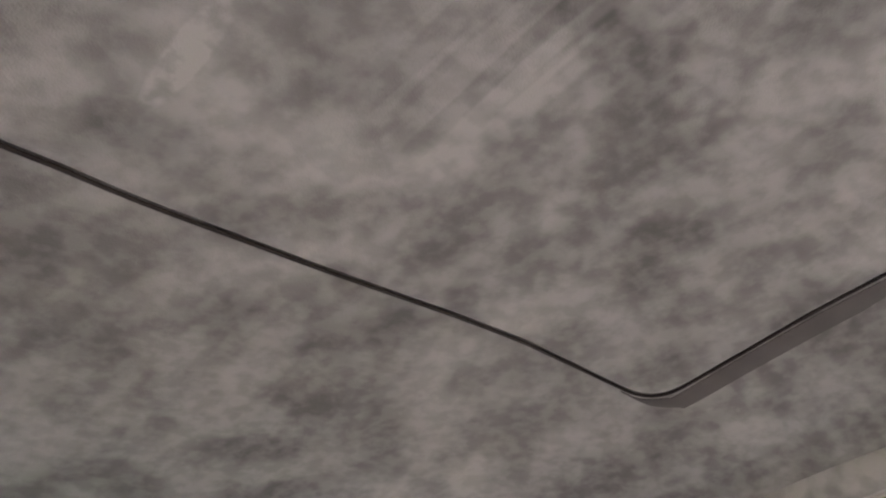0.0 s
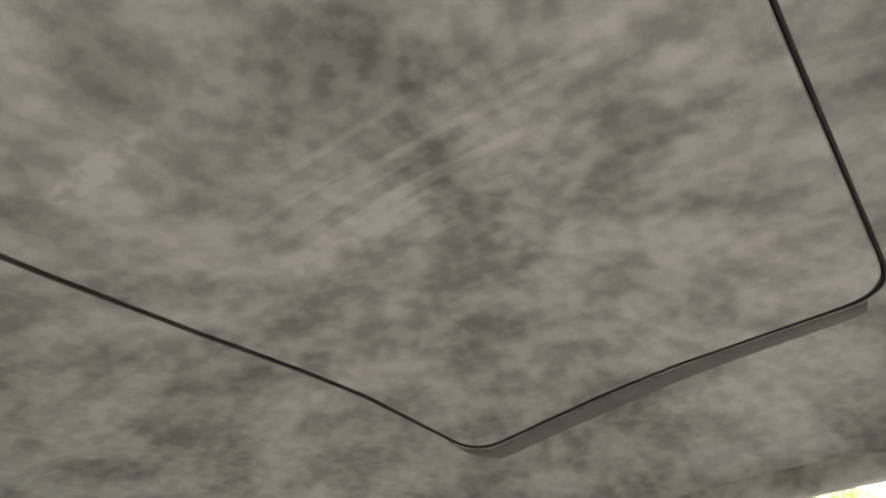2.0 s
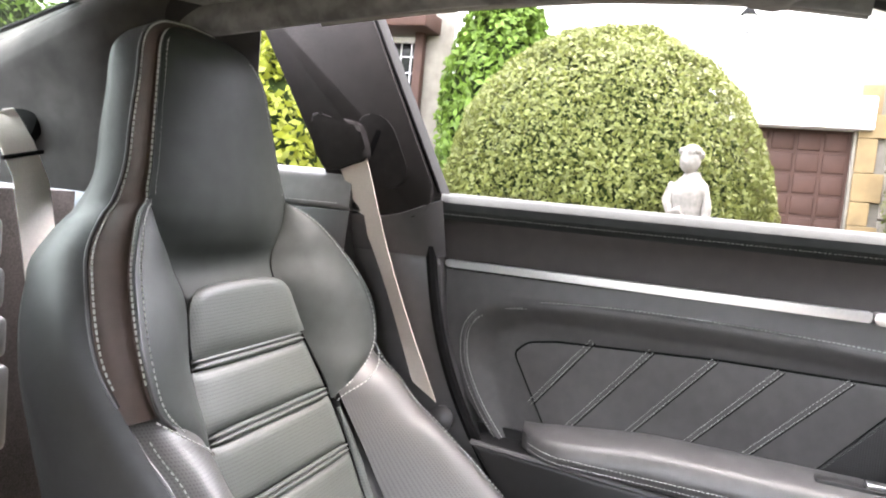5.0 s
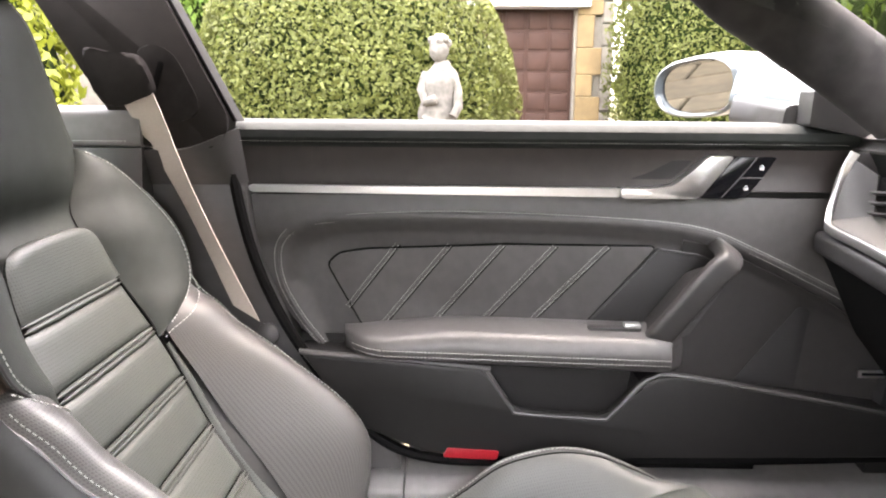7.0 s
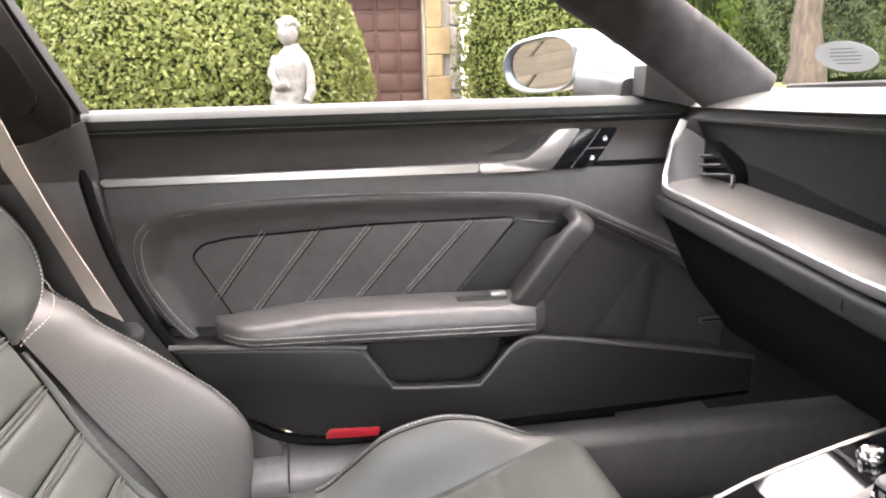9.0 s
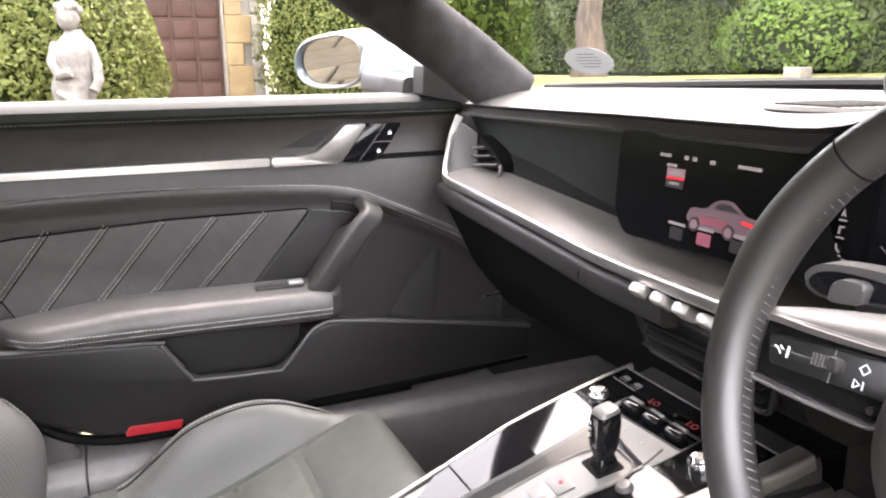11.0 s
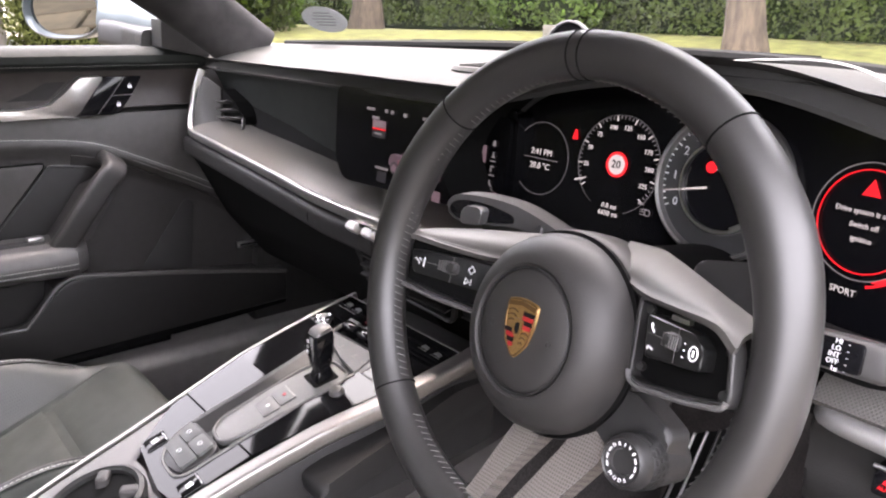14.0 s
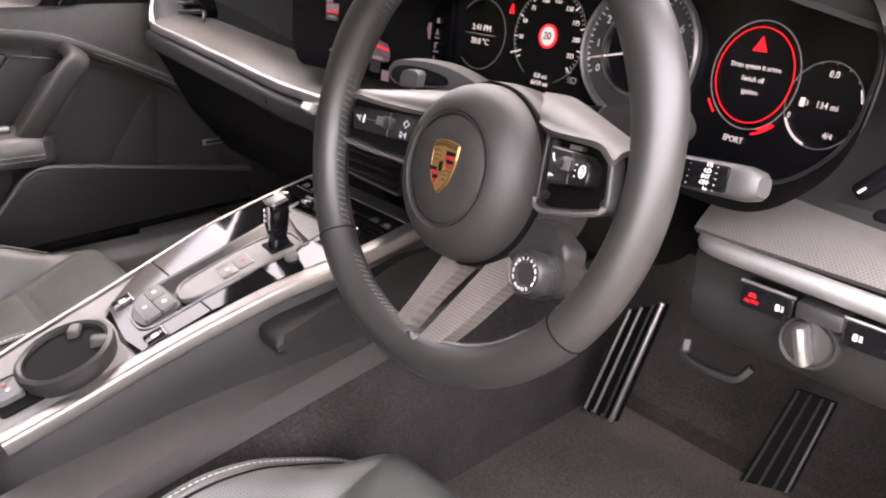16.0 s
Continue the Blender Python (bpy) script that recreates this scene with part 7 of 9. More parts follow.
    for leg in ([(0.000, -0.055), (0.026, -0.058), (0.011, -0.082), (-0.002, -0.112), (-0.013, -0.152), (-0.024, -0.159), (-0.027, -0.152), (-0.019, -0.120), (-0.013, -0.082)],
                [(0.038, -0.058), (0.070, -0.056), (0.058, -0.081), (0.041, -0.117), (0.020, -0.153), (0.008, -0.156), (0.005, -0.150), (0.016, -0.121), (0.030, -0.083)]):
        part("lower_spoke", prism(rounded(leg, 0.004, 3), -0.010, 0.006, place=fork, bevel=0.003, seg=3), SPOKE, w, "woven metal lower spoke")
    part("spoke_foot", prism(rounded([(-0.012, -0.150), (-0.002, -0.134), (0.012, -0.134), (0.012, -0.152), (0.004, -0.161), (-0.010, -0.160)], 0.005), -0.012, 0.0155, place=wheel_place, bevel=0.004, seg=3), LEATHER, w)
    for x in (-0.016, 0.010):
        part("fork_screw", lathe([(0.0, 0.002), (0.0024, 0.002), (0.0028, 0.0)], wheel_place(x, -0.1545, 0.0135), ax, 12), PLASTIC, w)
    # drive mode knob
    o = Vector((0.454, -0.012, 0.733))
    knob = part("mode_knob", lathe([(0.0009, -0.034), (0.0142, -0.034), (0.0155, -0.010), (0.0157, 0.004), (0.0148, 0.0108), (0.0129, 0.0130), (0.0122, 0.0122), (0.0076, 0.0122), (0.0071, 0.0105), (0.0009, 0.0105)], o, ax, 40), PLASTIC, w, "ribbed drive mode knob")
    km = Matrix.Translation(o) @ WHEEL.to_3x3().to_4x4()
    part("knob_grip", lathe([(0.0156, -0.010), (0.0163, -0.009), (0.0163, 0.003), (0.0157, 0.004)], o, ax, 40), MESH, knob)
    for txt, sgn in (("DRIVE", 1), ("MODE", -1)):
        for k, ch in enumerate(txt):
            a = radians(90 * sgn - sgn * (k - (len(txt) - 1) / 2) * 21)
            mm = km @ Matrix.Translation((0.0099 * math.cos(a), 0.0099 * math.sin(a), 0.0124)) @ Euler((0, 0, a - sgn * math.pi / 2)).to_matrix().to_4x4()
            lettering("knob_letter", ch, 0.0031, mm, PRINT, knob)
    part("knob_arm", prism(rounded([(0.040, -0.034), (0.075, -0.030), (0.102, -0.044), (0.100, -0.068), (0.070, -0.072), (0.050, -0.060)], 0.006), -0.036, -0.016, place=wheel_place, bevel=0.005, seg=3), PLASTIC, w)
    for sgn in (-1, 1):
        for k in range(3):
            a0 = (90 + sgn * 90) + (k - 1) * 26
            part("knob_tick", ring_flat(km, (0, 0), 0.0092, 0.0102, depth=0.0004, lift=0.0122, a0=a0 - 9, a1=a0 + 9, n=6), PRINT, knob)
    # column
    part("column", lathe([(0.001, -0.05), (0.050, -0.05), (0.052, -0.10), (0.065, -0.18), (0.070, -0.24), (0.001, -0.24)], WHEEL.translation, ax, 32), SOFT_BLACK, w, "black steering column cover")
    return w


steering_wheel()


def stalk(a, tip, height, label):
    """A flat lever with a dark face and a satin rounded end."""
    a, tip = Vector(a), Vector(tip)
    t = thing("column_stalk", a, label, "stalk")
    d = (tip - a).normalized()
    h = height / 2
    path = [a, a.lerp(tip, 0.35), a.lerp(tip, 0.7), tip - d * 0.012, tip - d * 0.004, tip]
    ks = (0.8, 0.92, 1.0, 1.0, 0.85, 0.55)
    prof = rounded([(-0.011, -h), (0.011, -h), (0.011, h), (-0.011, h)], 0.008, 4)
    part("lever", sweep(path, prof, up=(0, 0.25, 1), scale=lambda u: ks[int(round(u * 5))]), STALK, t, "satin grey lever")
    f0, f1 = a.lerp(tip, 0.10), tip - d * 0.017
    n = d.cross(Vector((0, 0.25, 1))).normalized()
    if n.y > 0:
        n = -n
    v = n.cross(d).normalized()
    if v.z < 0:
        v = -v
    q = rounded([(0.0, -h * 0.72), ((f1 - f0).length, -h * 0.78), ((f1 - f0).length, h * 0.78), (0.0, h * 0.72)], 0.004, 3)
    face = part("face_plate", prism(q, 0.006, 0.0125, place=lambda x, y, z: f0 + d * x + v * y + n * z, bevel=0.001), GLOSS, t, "gloss black printed face")
    return t, face, lambda x, y: f0 + d * x + v * y + n * 0.0128, (d, v, n)


st, face, spot, (sd, sv, sn) = stalk((0.435, 0.085, 0.792), (0.556, 0.060, 0.806), 0.021, "grey wiper stalk with white printed settings")
turn = Matrix((sd, sv, sn)).transposed().to_4x4()
for k, txt in enumerate(("HI", "LO", "INT", "OFF", "1x")):
    lettering("stalk_print", txt, 0.0040, Matrix.Translation(spot(0.083, 0.0068 - 0.0036 * k)) @ turn, PRINT, face, align="RIGHT")
    lettering("stalk_mark", "-", 0.0040, Matrix.Translation(spot(0.087, 0.0068 - 0.0036 * k)) @ turn, PRINT, face)
for k in range(4):
    lettering("stalk_mark", "-", 0.0032, Matrix.Translation(spot(0.066, 0.006 - 0.004 * k)) @ turn, PRINT, face)


def indicator():
    """A flat paddle: a satin frame that sweeps back to the column, a gloss face and a thumb key."""
    t = thing("column_stalk", (0.30, 0.07, 0.82), "satin grey indicator stalk with gloss black face", "stalk")
    back = lambda a, b, d: (a, d + 0.16 * (a - 0.22), b)
    out = curve_through([(0.206, 0.8165), (0.207, 0.8230), (0.214, 0.8295), (0.226, 0.8322), (0.250, 0.8332), (0.275, 0.8312), (0.298, 0.8245), (0.316, 0.8165), (0.314, 0.8100), (0.295, 0.8125), (0.268, 0.8135), (0.232, 0.8095), (0.216, 0.8100)], 4, closed=True)
    part("lever", prism(out, 0.076, 0.060, axis="y", place=back, bevel=0.003, seg=3), STALK, t, "satin grey lever")
    inner = curve_through([(0.2105, 0.8170), (0.2115, 0.8215), (0.218, 0.8260), (0.230, 0.8280), (0.250, 0.8275), (0.270, 0.8235), (0.273, 0.8190), (0.268, 0.8160), (0.232, 0.8115), (0.217, 0.8120)], 4, closed=True)
    face = part("face_plate", prism(inner, 0.064, 0.0588, axis="y", place=back, bevel=0.0006), GLOSS, t, "gloss black face")
    part("thumb_key", prism(rounded([(0.2285, 0.8105), (0.231, 0.8235), (0.236, 0.8260), (0.247, 0.8262), (0.2505, 0.8235), (0.248, 0.8120)], 0.003), 0.062, 0.0505, axis="y", place=back, bevel=0.003, seg=3), STALK, face, "satin grey thumb key")


indicator()
# ---- centre console ----
def console_z(y):
    return 0.589 + 0.335 * min(y, 0.0) + 0.235 * max(y, 0.0)


def deck(a, b, d):
    """A place on the sloping console: a across, b along, d above its face."""
    return Vector((a, b - 0.3 * d, console_z(b) + d))


def deck_slab(pts, d0, d1, bevel=0.0, n=10):
    """A slab on the console, cut along its length so that it follows the slope."""
    bm = prism(pts, d0, d1, place=lambda a, b, d: (a, b, d), bevel=bevel)
    bmesh.ops.bisect_plane(bm, geom=list(bm.verts) + list(bm.edges) + list(bm.faces), plane_co=(0, 0, 0), plane_no=(0, 1, 0))
    for v in bm.verts:
        v.co = deck(*v.co)
    return bm


STRIP_X = table([(-0.30, 0.070), (-0.21, 0.079), (-0.15, 0.083), (-0.09, 0.090), (-0.03, 0.101), (0.045, 0.118), (0.10, 0.126), (0.18, 0.132)])
LEFT_X = table([(-0.30, -0.055), (-0.265, -0.061), (-0.205, -0.068), (-0.115, -0.073), (-0.037, -0.080), (0.036, -0.087), (0.113, -0.090), (0.18, -0.088)])


def centre_console():
    c = thing("centre_console", (0.03, 0.0, 0.30), "sloping centre console with gloss black panels and silver edges", "centre console")
    ys = [-0.288, -0.284, -0.27, -0.24, -0.20, -0.16, -0.12, -0.08, -0.04, 0.0, 0.04, 0.08, 0.12, 0.16, 0.19]
    rings = []
    for y in ys:
        pinch = 0.020 * max(0.0, (-y - 0.268) / 0.02) ** 2
        l, r, z = LEFT_X(y) + pinch, STRIP_X(y) - pinch, console_z(y) - 0.012 - 0.4 * pinch
        rings.append([(l, y, z), (0.5 * (l + r), y, z), (r, y, z), (r + 0.004, y, z - 0.006), (r + 0.007, y, z - 0.05), (r + 0.004, y, min(z - 0.06, 0.36)), (l - 0.004, y, min(z - 0.06, 0.36)), (l - 0.004, y, z - 0.04)])
    part("console_body", loft(rings), CONSOLE_SKIN, c)
    part("side_ledge", prism(rounded([(-0.42, 0.395), (-0.15, 0.440), (0.10, 0.478), (0.30, 0.505), (0.30, 0.535), (0.10, 0.510), (-0.15, 0.472), (-0.42, 0.425)], 0.006), 0.08, 0.148, bevel=0.006, seg=3), LEDGE, c, "black plastic ledge along the tunnel")
    part("tunnel_carpet", prism([(-0.42, 0.24), (-0.42, 0.400), (-0.15, 0.444), (0.10, 0.482), (0.30, 0.51), (0.55, 0.50), (0.55, 0.24)], 0.06, 0.1425), CARPET, c, "dark carpet on the tunnel side")
    part("tunnel_carpet", prism([(-0.42, 0.24), (-0.42, 0.40), (0.06, 0.488), (0.30, 0.53), (0.55, 0.50), (0.55, 0.24)], -0.099, -0.11), CARPET, c, "dark carpet on the tunnel side")
    part("knee_pad", prism(rounded([(-0.035, 0.553), (0.06, 0.578), (0.13, 0.600), (0.20, 0.600), (0.20, 0.572), (0.06, 0.550), (-0.03, 0.527)], 0.010), 0.11, 0.146, bevel=0.008, seg=3), CONSOLE_SKIN, c, "padded black leather knee rest")
    # bright edges
    prof = rounded([(-0.0100, -0.012), (0.0110, -0.012), (0.0100, 0.005), (-0.0100, 0.005)], 0.004, 3)
    right = [(STRIP_X(y), y, console_z(y) - 0.001) for y in [-0.272 + 0.445 * k / 24 for k in range(25)]]
    part("edge_strip", sweep(right, prof), EDGE_SILVER, c, "brushed aluminium edge strip")
    left = [(LEFT_X(y), y, console_z(y)) for y in [-0.262 + 0.424 * k / 24 for k in range(25)]]
    part("edge_strip", sweep(left, rounded([(-0.0025, -0.004), (0.0025, -0.004), (0.0025, 0.004), (-0.0025, 0.004)], 0.001)), EDGE_SILVER, c, "thin aluminium edge strip")
    # flat gloss panels round the shift tray
    part("gloss_panel", deck_slab([(-0.0745, -0.067), (-0.0215, -0.067), (-0.0185, -0.049), (-0.0160, -0.006), (-0.0225, 0.055), (-0.034, 0.108), (-0.060, 0.1125), (-0.0875, 0.1125), (-0.0845, 0.036), (-0.0775, -0.037)], -0.006, 0.003), CONSOLE_GLOSS, c, "gloss black panel", smooth=False)
    part("gloss_panel", deck_slab([(-0.0715, -0.069), (-0.0705, -0.085), (-0.0560, -0.107), (-0.0340, -0.134), (0.0, -0.139), (0.040, -0.144), (0.0735, -0.140), (0.0785, -0.069), (0.0495, -0.069), (0.0450, -0.126), (0.0015, -0.126), (-0.0175, -0.1045), (-0.0220, -0.081), (-0.0215, -0.069)], -0.006, 0.003), CONSOLE_GLOSS, c, "gloss black panel", smooth=False)
    part("gloss_panel", deck_slab([(0.0500, -0.067), (0.0790, -0.067), (0.0905, -0.030), (0.1070, 0.045), (0.1120, 0.066), (0.0600, 0.066), (0.0590, 0.0), (0.0565, -0.0143)], -0.006, 0.003), CONSOLE_GLOSS, c, "gloss black panel", smooth=False)
    for p, q in (((-0.0745, -0.068), (-0.0215, -0.068)), ((0.0495, -0.068), (0.0790, -0.068))):
        part("joint", rod(deck(*p, 0.0024), deck(*q, 0.0024), 0.0008, n=6), SOFT_BLACK, c)
    # climate panel at the front, cut round the trough of the toggle keys
    cl = part("climate_panel", deck_slab([(-0.0875, 0.1135), (-0.0405, 0.1135), (-0.0385, 0.1215), (0.0660, 0.1225), (0.0665, 0.0675), (0.1125, 0.0675), (0.1230, 0.1520), (-0.0870, 0.1530)], -0.006, 0.003), CONSOLE_GLOSS, c, "gloss black climate panel with white symbols", smooth=False)
    part("panel_edge", sweep([deck(-0.0875, 0.1540, 0.0028), deck(0.1235, 0.1530, 0.0028)], oval(0.0008, 0.0012, 6)), SATIN, cl)
    part("joint", rod(deck(-0.080, 0.1320, 0.0030), deck(-0.0425, 0.1313, 0.0030), 0.0005, n=6), SATIN, cl)
    for x, y in ((-0.0686, 0.1410), (-0.0484, 0.1400), (0.084, 0.1380), (0.106, 0.1370)):
        part("panel_symbol", deck_slab(rounded([(x - 0.0060, y - 0.0020), (x + 0.0060, y - 0.0030), (x + 0.0050, y + 0.0020), (x - 0.0030, y + 0.0032)], 0.001), 0.0025, 0.0034), SATIN, cl, smooth=False)
        part("panel_symbol", deck_slab([(x - 0.0070, y - 0.0048), (x + 0.0070, y - 0.0052), (x + 0.0070, y - 0.0045), (x - 0.0070, y - 0.0041)], 0.0025, 0.0034), SATIN, cl, smooth=False)
    for x in (-0.010, 0.0440):
        lettering("temperature", "LO", 0.0105, Matrix.Translation(deck(x, 0.1300, 0.0040)) @ Euler((radians(14), 0, 0)).to_matrix().to_4x4(), DIM_RED_GLOW, cl)
    part("panel_symbol", deck_slab(disc_pts((0.0190, 0.1310), 0.0022, 10), 0.0025, 0.0034), SATIN, cl, smooth=False)
    for x, y in ((-0.057, 0.097), (0.0935, 0.0965)):
        kn = part("round_knob", lathe([(0.0, 0.0105), (0.0060, 0.0105), (0.0068, 0.0090), (0.0095, 0.0098), (0.0112, 0.0085), (0.0120, 0.0055), (0.0112, 0.0)], deck(x, y, 0.003), (0, -0.23, 1), 28), CHROME, c, "ribbed chrome knob")
        part("knob_top", lathe([(0.0, 0.0120), (0.0050, 0.0116), (0.0056, 0.0105)], deck(x, y, 0.003), (0, -0.23, 1), 20), SATIN, kn)
    # three toggle keys in a trough, and the grey plate before them
    plate = part("toggle_plate", deck_slab([(0.019, 0.0700), (0.058, 0.0635), (0.0650, 0.0680), (0.0650, 0.0985), (-0.0350, 0.0945), (-0.0270, 0.0850)], -0.002, 0.0028), material("plate_grey", (0.085, 0.087, 0.085), 0.45, spread=0.05, scale=100), c, "grey plate with printed symbols", smooth=False)
    part("key_trough", deck_slab([(-0.0365, 0.0950), (0.0648, 0.0990), (0.0648, 0.1210), (-0.0370, 0.1195)], -0.008, -0.003), SOFT_BLACK, c, smooth=False)
    part("trough_rim", sweep([deck(a, b, 0.0026) for a, b in rounded([(-0.0372, 0.0945), (0.0652, 0.0985), (0.0652, 0.1215), (-0.0378, 0.1200)], 0.004, 3)], oval(0.0014, 0.0014, 6), closed=True), TRAY, c)
    for x, y in ((0.0035, 0.0835), (0.0320, 0.0820), (0.0530, 0.0810)):
        part("plate_print", deck_slab(disc_pts((x, y), 0.0018, 8), 0.0022, 0.0033), SATIN, plate, smooth=False)
        part("plate_print", deck_slab([(x - 0.005, y - 0.0036), (x + 0.005, y - 0.0042), (x + 0.005, y - 0.0034), (x - 0.005, y - 0.0028)], 0.0022, 0.0033), SATIN, plate, smooth=False)
    for x in (-0.0170, 0.0140, 0.0460):
        q = deck(x, 0.1090, 0.003)
        key = part("toggle_key", box(q, (0.0225, 0.0130, 0.018), 0.004, rot=Matrix.Rotation(radians(18), 3, "X"), seg=3), GLOSS, c, "gloss black toggle key")
        part("key_cap", box(q + Vector((0, 0.0030, 0.0082)), (0.0195, 0.0075, 0.0030), 0.0013, rot=Matrix.Rotation(radians(18), 3, "X")), SATIN, key)
    # shift tray: a sunken channel whose near wall slopes up to a satin rim that runs on round the key block
    TRAY_L = table([(-0.085, -0.0205), (-0.049, -0.0195), (-0.006, -0.0170), (0.055, -0.0235), (0.108, -0.0350)])
    TRAY_R = table([(-0.085, 0.0490), (-0.0143, 0.0570), (0.0606, 0.0600), (0.108, 0.0500)])

    def channel(u, v):
        y = -0.083 + 0.172 * u
        l, r = TRAY_L(y), TRAY_R(y)
        q = (0.0, 0.06, 0.30, 0.40, 0.93, 1.0)[int(round(v * 5))]
        return deck(l + (r - l) * q, y, (0.0034, 0.0030, -0.0045, -0.0055, -0.0050, 0.0030)[int(round(v * 5))])
    part("shift_tray", sheet(channel, 16, 5, -0.002), TRAY, c, "dark grey shift tray", smooth=False)
    loop = curve_through([(-0.0350, 0.1080), (-0.0235, 0.055), (-0.0170, -0.006), (-0.0195, -0.049), (-0.0205, -0.081), (-0.0166, -0.1045), (-0.002, -0.122), (0.018, -0.1275), (0.0440, -0.1235), (0.0495, -0.085), (0.0515, -0.060), (0.0570, -0.0143), (0.0600, 0.0606)], 5)
    part("tray_edge", sweep([deck(x, y, 0.0034) for x, y in loop], oval(0.0017, 0.0016, 8)), SATIN, c, "satin rim round the shift tray")
    rim = rounded([(0.012, -0.076), (0.003, -0.062), (0.007, 0.036), (0.021, 0.060), (0.055, 0.057), (0.064, 0.040), (0.045, -0.066), (0.035, -0.080)], 0.010, 5)
    satin = material("satin_grey", (0.150, 0.148, 0.143), 0.45, metal=0.15, spread=0.04, scale=200)
    raised = part("shift_plate", deck_slab(rim, -0.006, 0.0035, 0.0015), satin, c, "satin grey shift plate")
    part("plate_rim", sweep([deck(a, b, 0.0042) for a, b in rim], oval(0.0017, 0.0019, 8), closed=True), SATIN, raised)
    part("plate_groove", sweep([deck(a, b, -0.0030) for a, b in rim], oval(0.0036, 0.0020, 8), closed=True), SOFT_BLACK, raised)
    for k in range(2):
        q = 0.019 * k
        key = part("park_key", deck_slab(rounded([(0.017, -0.032 + q), (0.043, -0.035 + q), (0.045, -0.0175 + q), (0.018, -0.0145 + q)], 0.002), 0.003, 0.0050, 0.0008), SATIN, raised)
        part("key_mark", deck_slab(disc_pts((0.031, -0.024 + q), 0.0022, 10), 0.0047, 0.0055), PRINT if k == 0 else RED, key, smooth=False)
    part("lever_gate", deck_slab(rounded([(0.018, 0.024), (0.048, 0.021), (0.052, 0.048), (0.020, 0.052)], 0.003), 0.003, 0.0042), SOFT_BLACK, raised)
    # lever
    def lever_ring(w, b, h, k, dx=0.0):
        return [deck(0.036 + dx + x * k, 0.035 + y * k, 0.0) + Vector((0, 0, 0.84 * h)) for x, y in rounded([(-w, -b), (w, -b), (w, b), (-w, b)], 0.005, 3)]
    lv = part("shift_lever", loft([lever_ring(0.0095, 0.010, h, k) for h, k in ((0.002, 1.15), (0.012, 1.0), (0.018, 0.80), (0.024, 0.95), (0.034, 1.12), (0.052, 1.18), (0.064, 1.10), (0.070, 0.9))]), GLOSS, c, "short gloss black gear lever with metal top")
    part("lever_cap", loft([lever_ring(0.0095, 0.010, h, k) for h, k in ((0.0675, 1.04), (0.0715, 0.92), (0.0735, 0.55))]), SATIN, lv)
    part("lever_front", sweep([deck(0.0382, 0.0232, 0.0) + Vector((0, 0, 0.84 * h)) for h in (0.034, 0.045, 0.056, 0.066)], rounded([(-0.003, -0.0008), (0.003, -0.0008), (0.003, 0.0008), (-0.003, 0.0008)], 0.0006, 2), up=(0, 1, 0)), CHROME, lv)
    for k, ch in enumerate("RND"):
        lettering("lever_print", ch, 0.0048, Matrix.Translation(deck(0.0300, 0.0232, 0.0) + Vector((0, 0, 0.049 - 0.006 * k))) @ Euler((radians(90), 0, 0)).to_matrix().to_4x4(), PRINT, lv)
    part("release", lathe([(0.0, 0.008), (0.006, 0.007), (0.008, 0.003), (0.008, 0.0)], deck(0.072, 0.032, 0.001), (0, -0.3, 1), 16), SATIN, c)
    # key block behind the tray
    block = rounded([(0.000, -0.123), (-0.0155, -0.1045), (-0.0190, -0.082), (0.040, -0.082), (0.0475, -0.095), (0.0425, -0.1225), (0.020, -0.126)], 0.006, 4)
    kt = part("key_block", deck_slab(block, 0.0, 0.005, 0.002), PLASTIC, c, "dark block of three soft keys")
    grey = bpy.data.materials["plate_grey"]
    for pts in (((-0.0135, -0.1015), (-0.0150, -0.0855), (0.0105, -0.0850), (0.0115, -0.1015)), ((0.0125, -0.1020), (0.0115, -0.0850), (0.0370, -0.0850), (0.0395, -0.1020)), ((-0.0030, -0.1180), (-0.0130, -0.1028), (0.0395, -0.1033), (0.0400, -0.1200))):
        key = part("soft_key", deck_slab(rounded(pts, 0.0025), 0.003, 0.0085, 0.0012), grey, kt)
        cx, cy = sum(p[0] for p in pts) / 4, sum(p[1] for p in pts) / 4
        part("key_outline", ring_flat(Matrix.Translation(deck(cx, cy, 0.0086)) @ Euler((radians(18.5), 0, 0)).to_matrix().to_4x4(), (0, 0), 0.0020, 0.0027, n=10), PRINT, key)
    for x, y in ((-0.0275, -0.1200), (0.0640, -0.1220)):
        hk_ = part("heater_key", deck_slab(rounded([(x - 0.010, y - 0.010), (x + 0.010, y - 0.012), (x + 0.011, y + 0.010), (x - 0.009, y + 0.012)], 0.002), 0.002, 0.0042, 0.0008), GLOSS, c)
        part("key_mark", deck_slab([(x - 0.003, y - 0.004), (x + 0.003, y - 0.004), (x + 0.003, y + 0.003), (x - 0.003, y + 0.003)], 0.004, 0.0047), PRINT, hk_, smooth=False)
        part("key_mark", deck_slab([(x - 0.009, y + 0.009), (x + 0.009, y + 0.008), (x + 0.009, y + 0.0088), (x - 0.009, y + 0.0098)], 0.004, 0.0047), PRINT, hk_, smooth=False)
    # rear deck with a round opening for the cup holder
    hole_c, hole_r = CUP, 0.0375
    rim = [(-0.058, -0.276), (0.0, -0.280), (0.060, -0.276), (0.068, -0.235), (0.071, -0.190), (0.071, -0.146), (0.036, -0.148), (0.0, -0.142), (-0.030, -0.144), (-0.069, -0.092), (-0.066, -0.150), (-0.062, -0.215)]
    fine = []
    for i in range(len(rim)):
        p, q = np.array(rim[i]), np.array(rim[(i + 1) % len(rim)])
        fine += [p + (q - p) * k / 4 for k in range(4)]
    bm = bmesh.new()
    outer_, inner_ = [], []
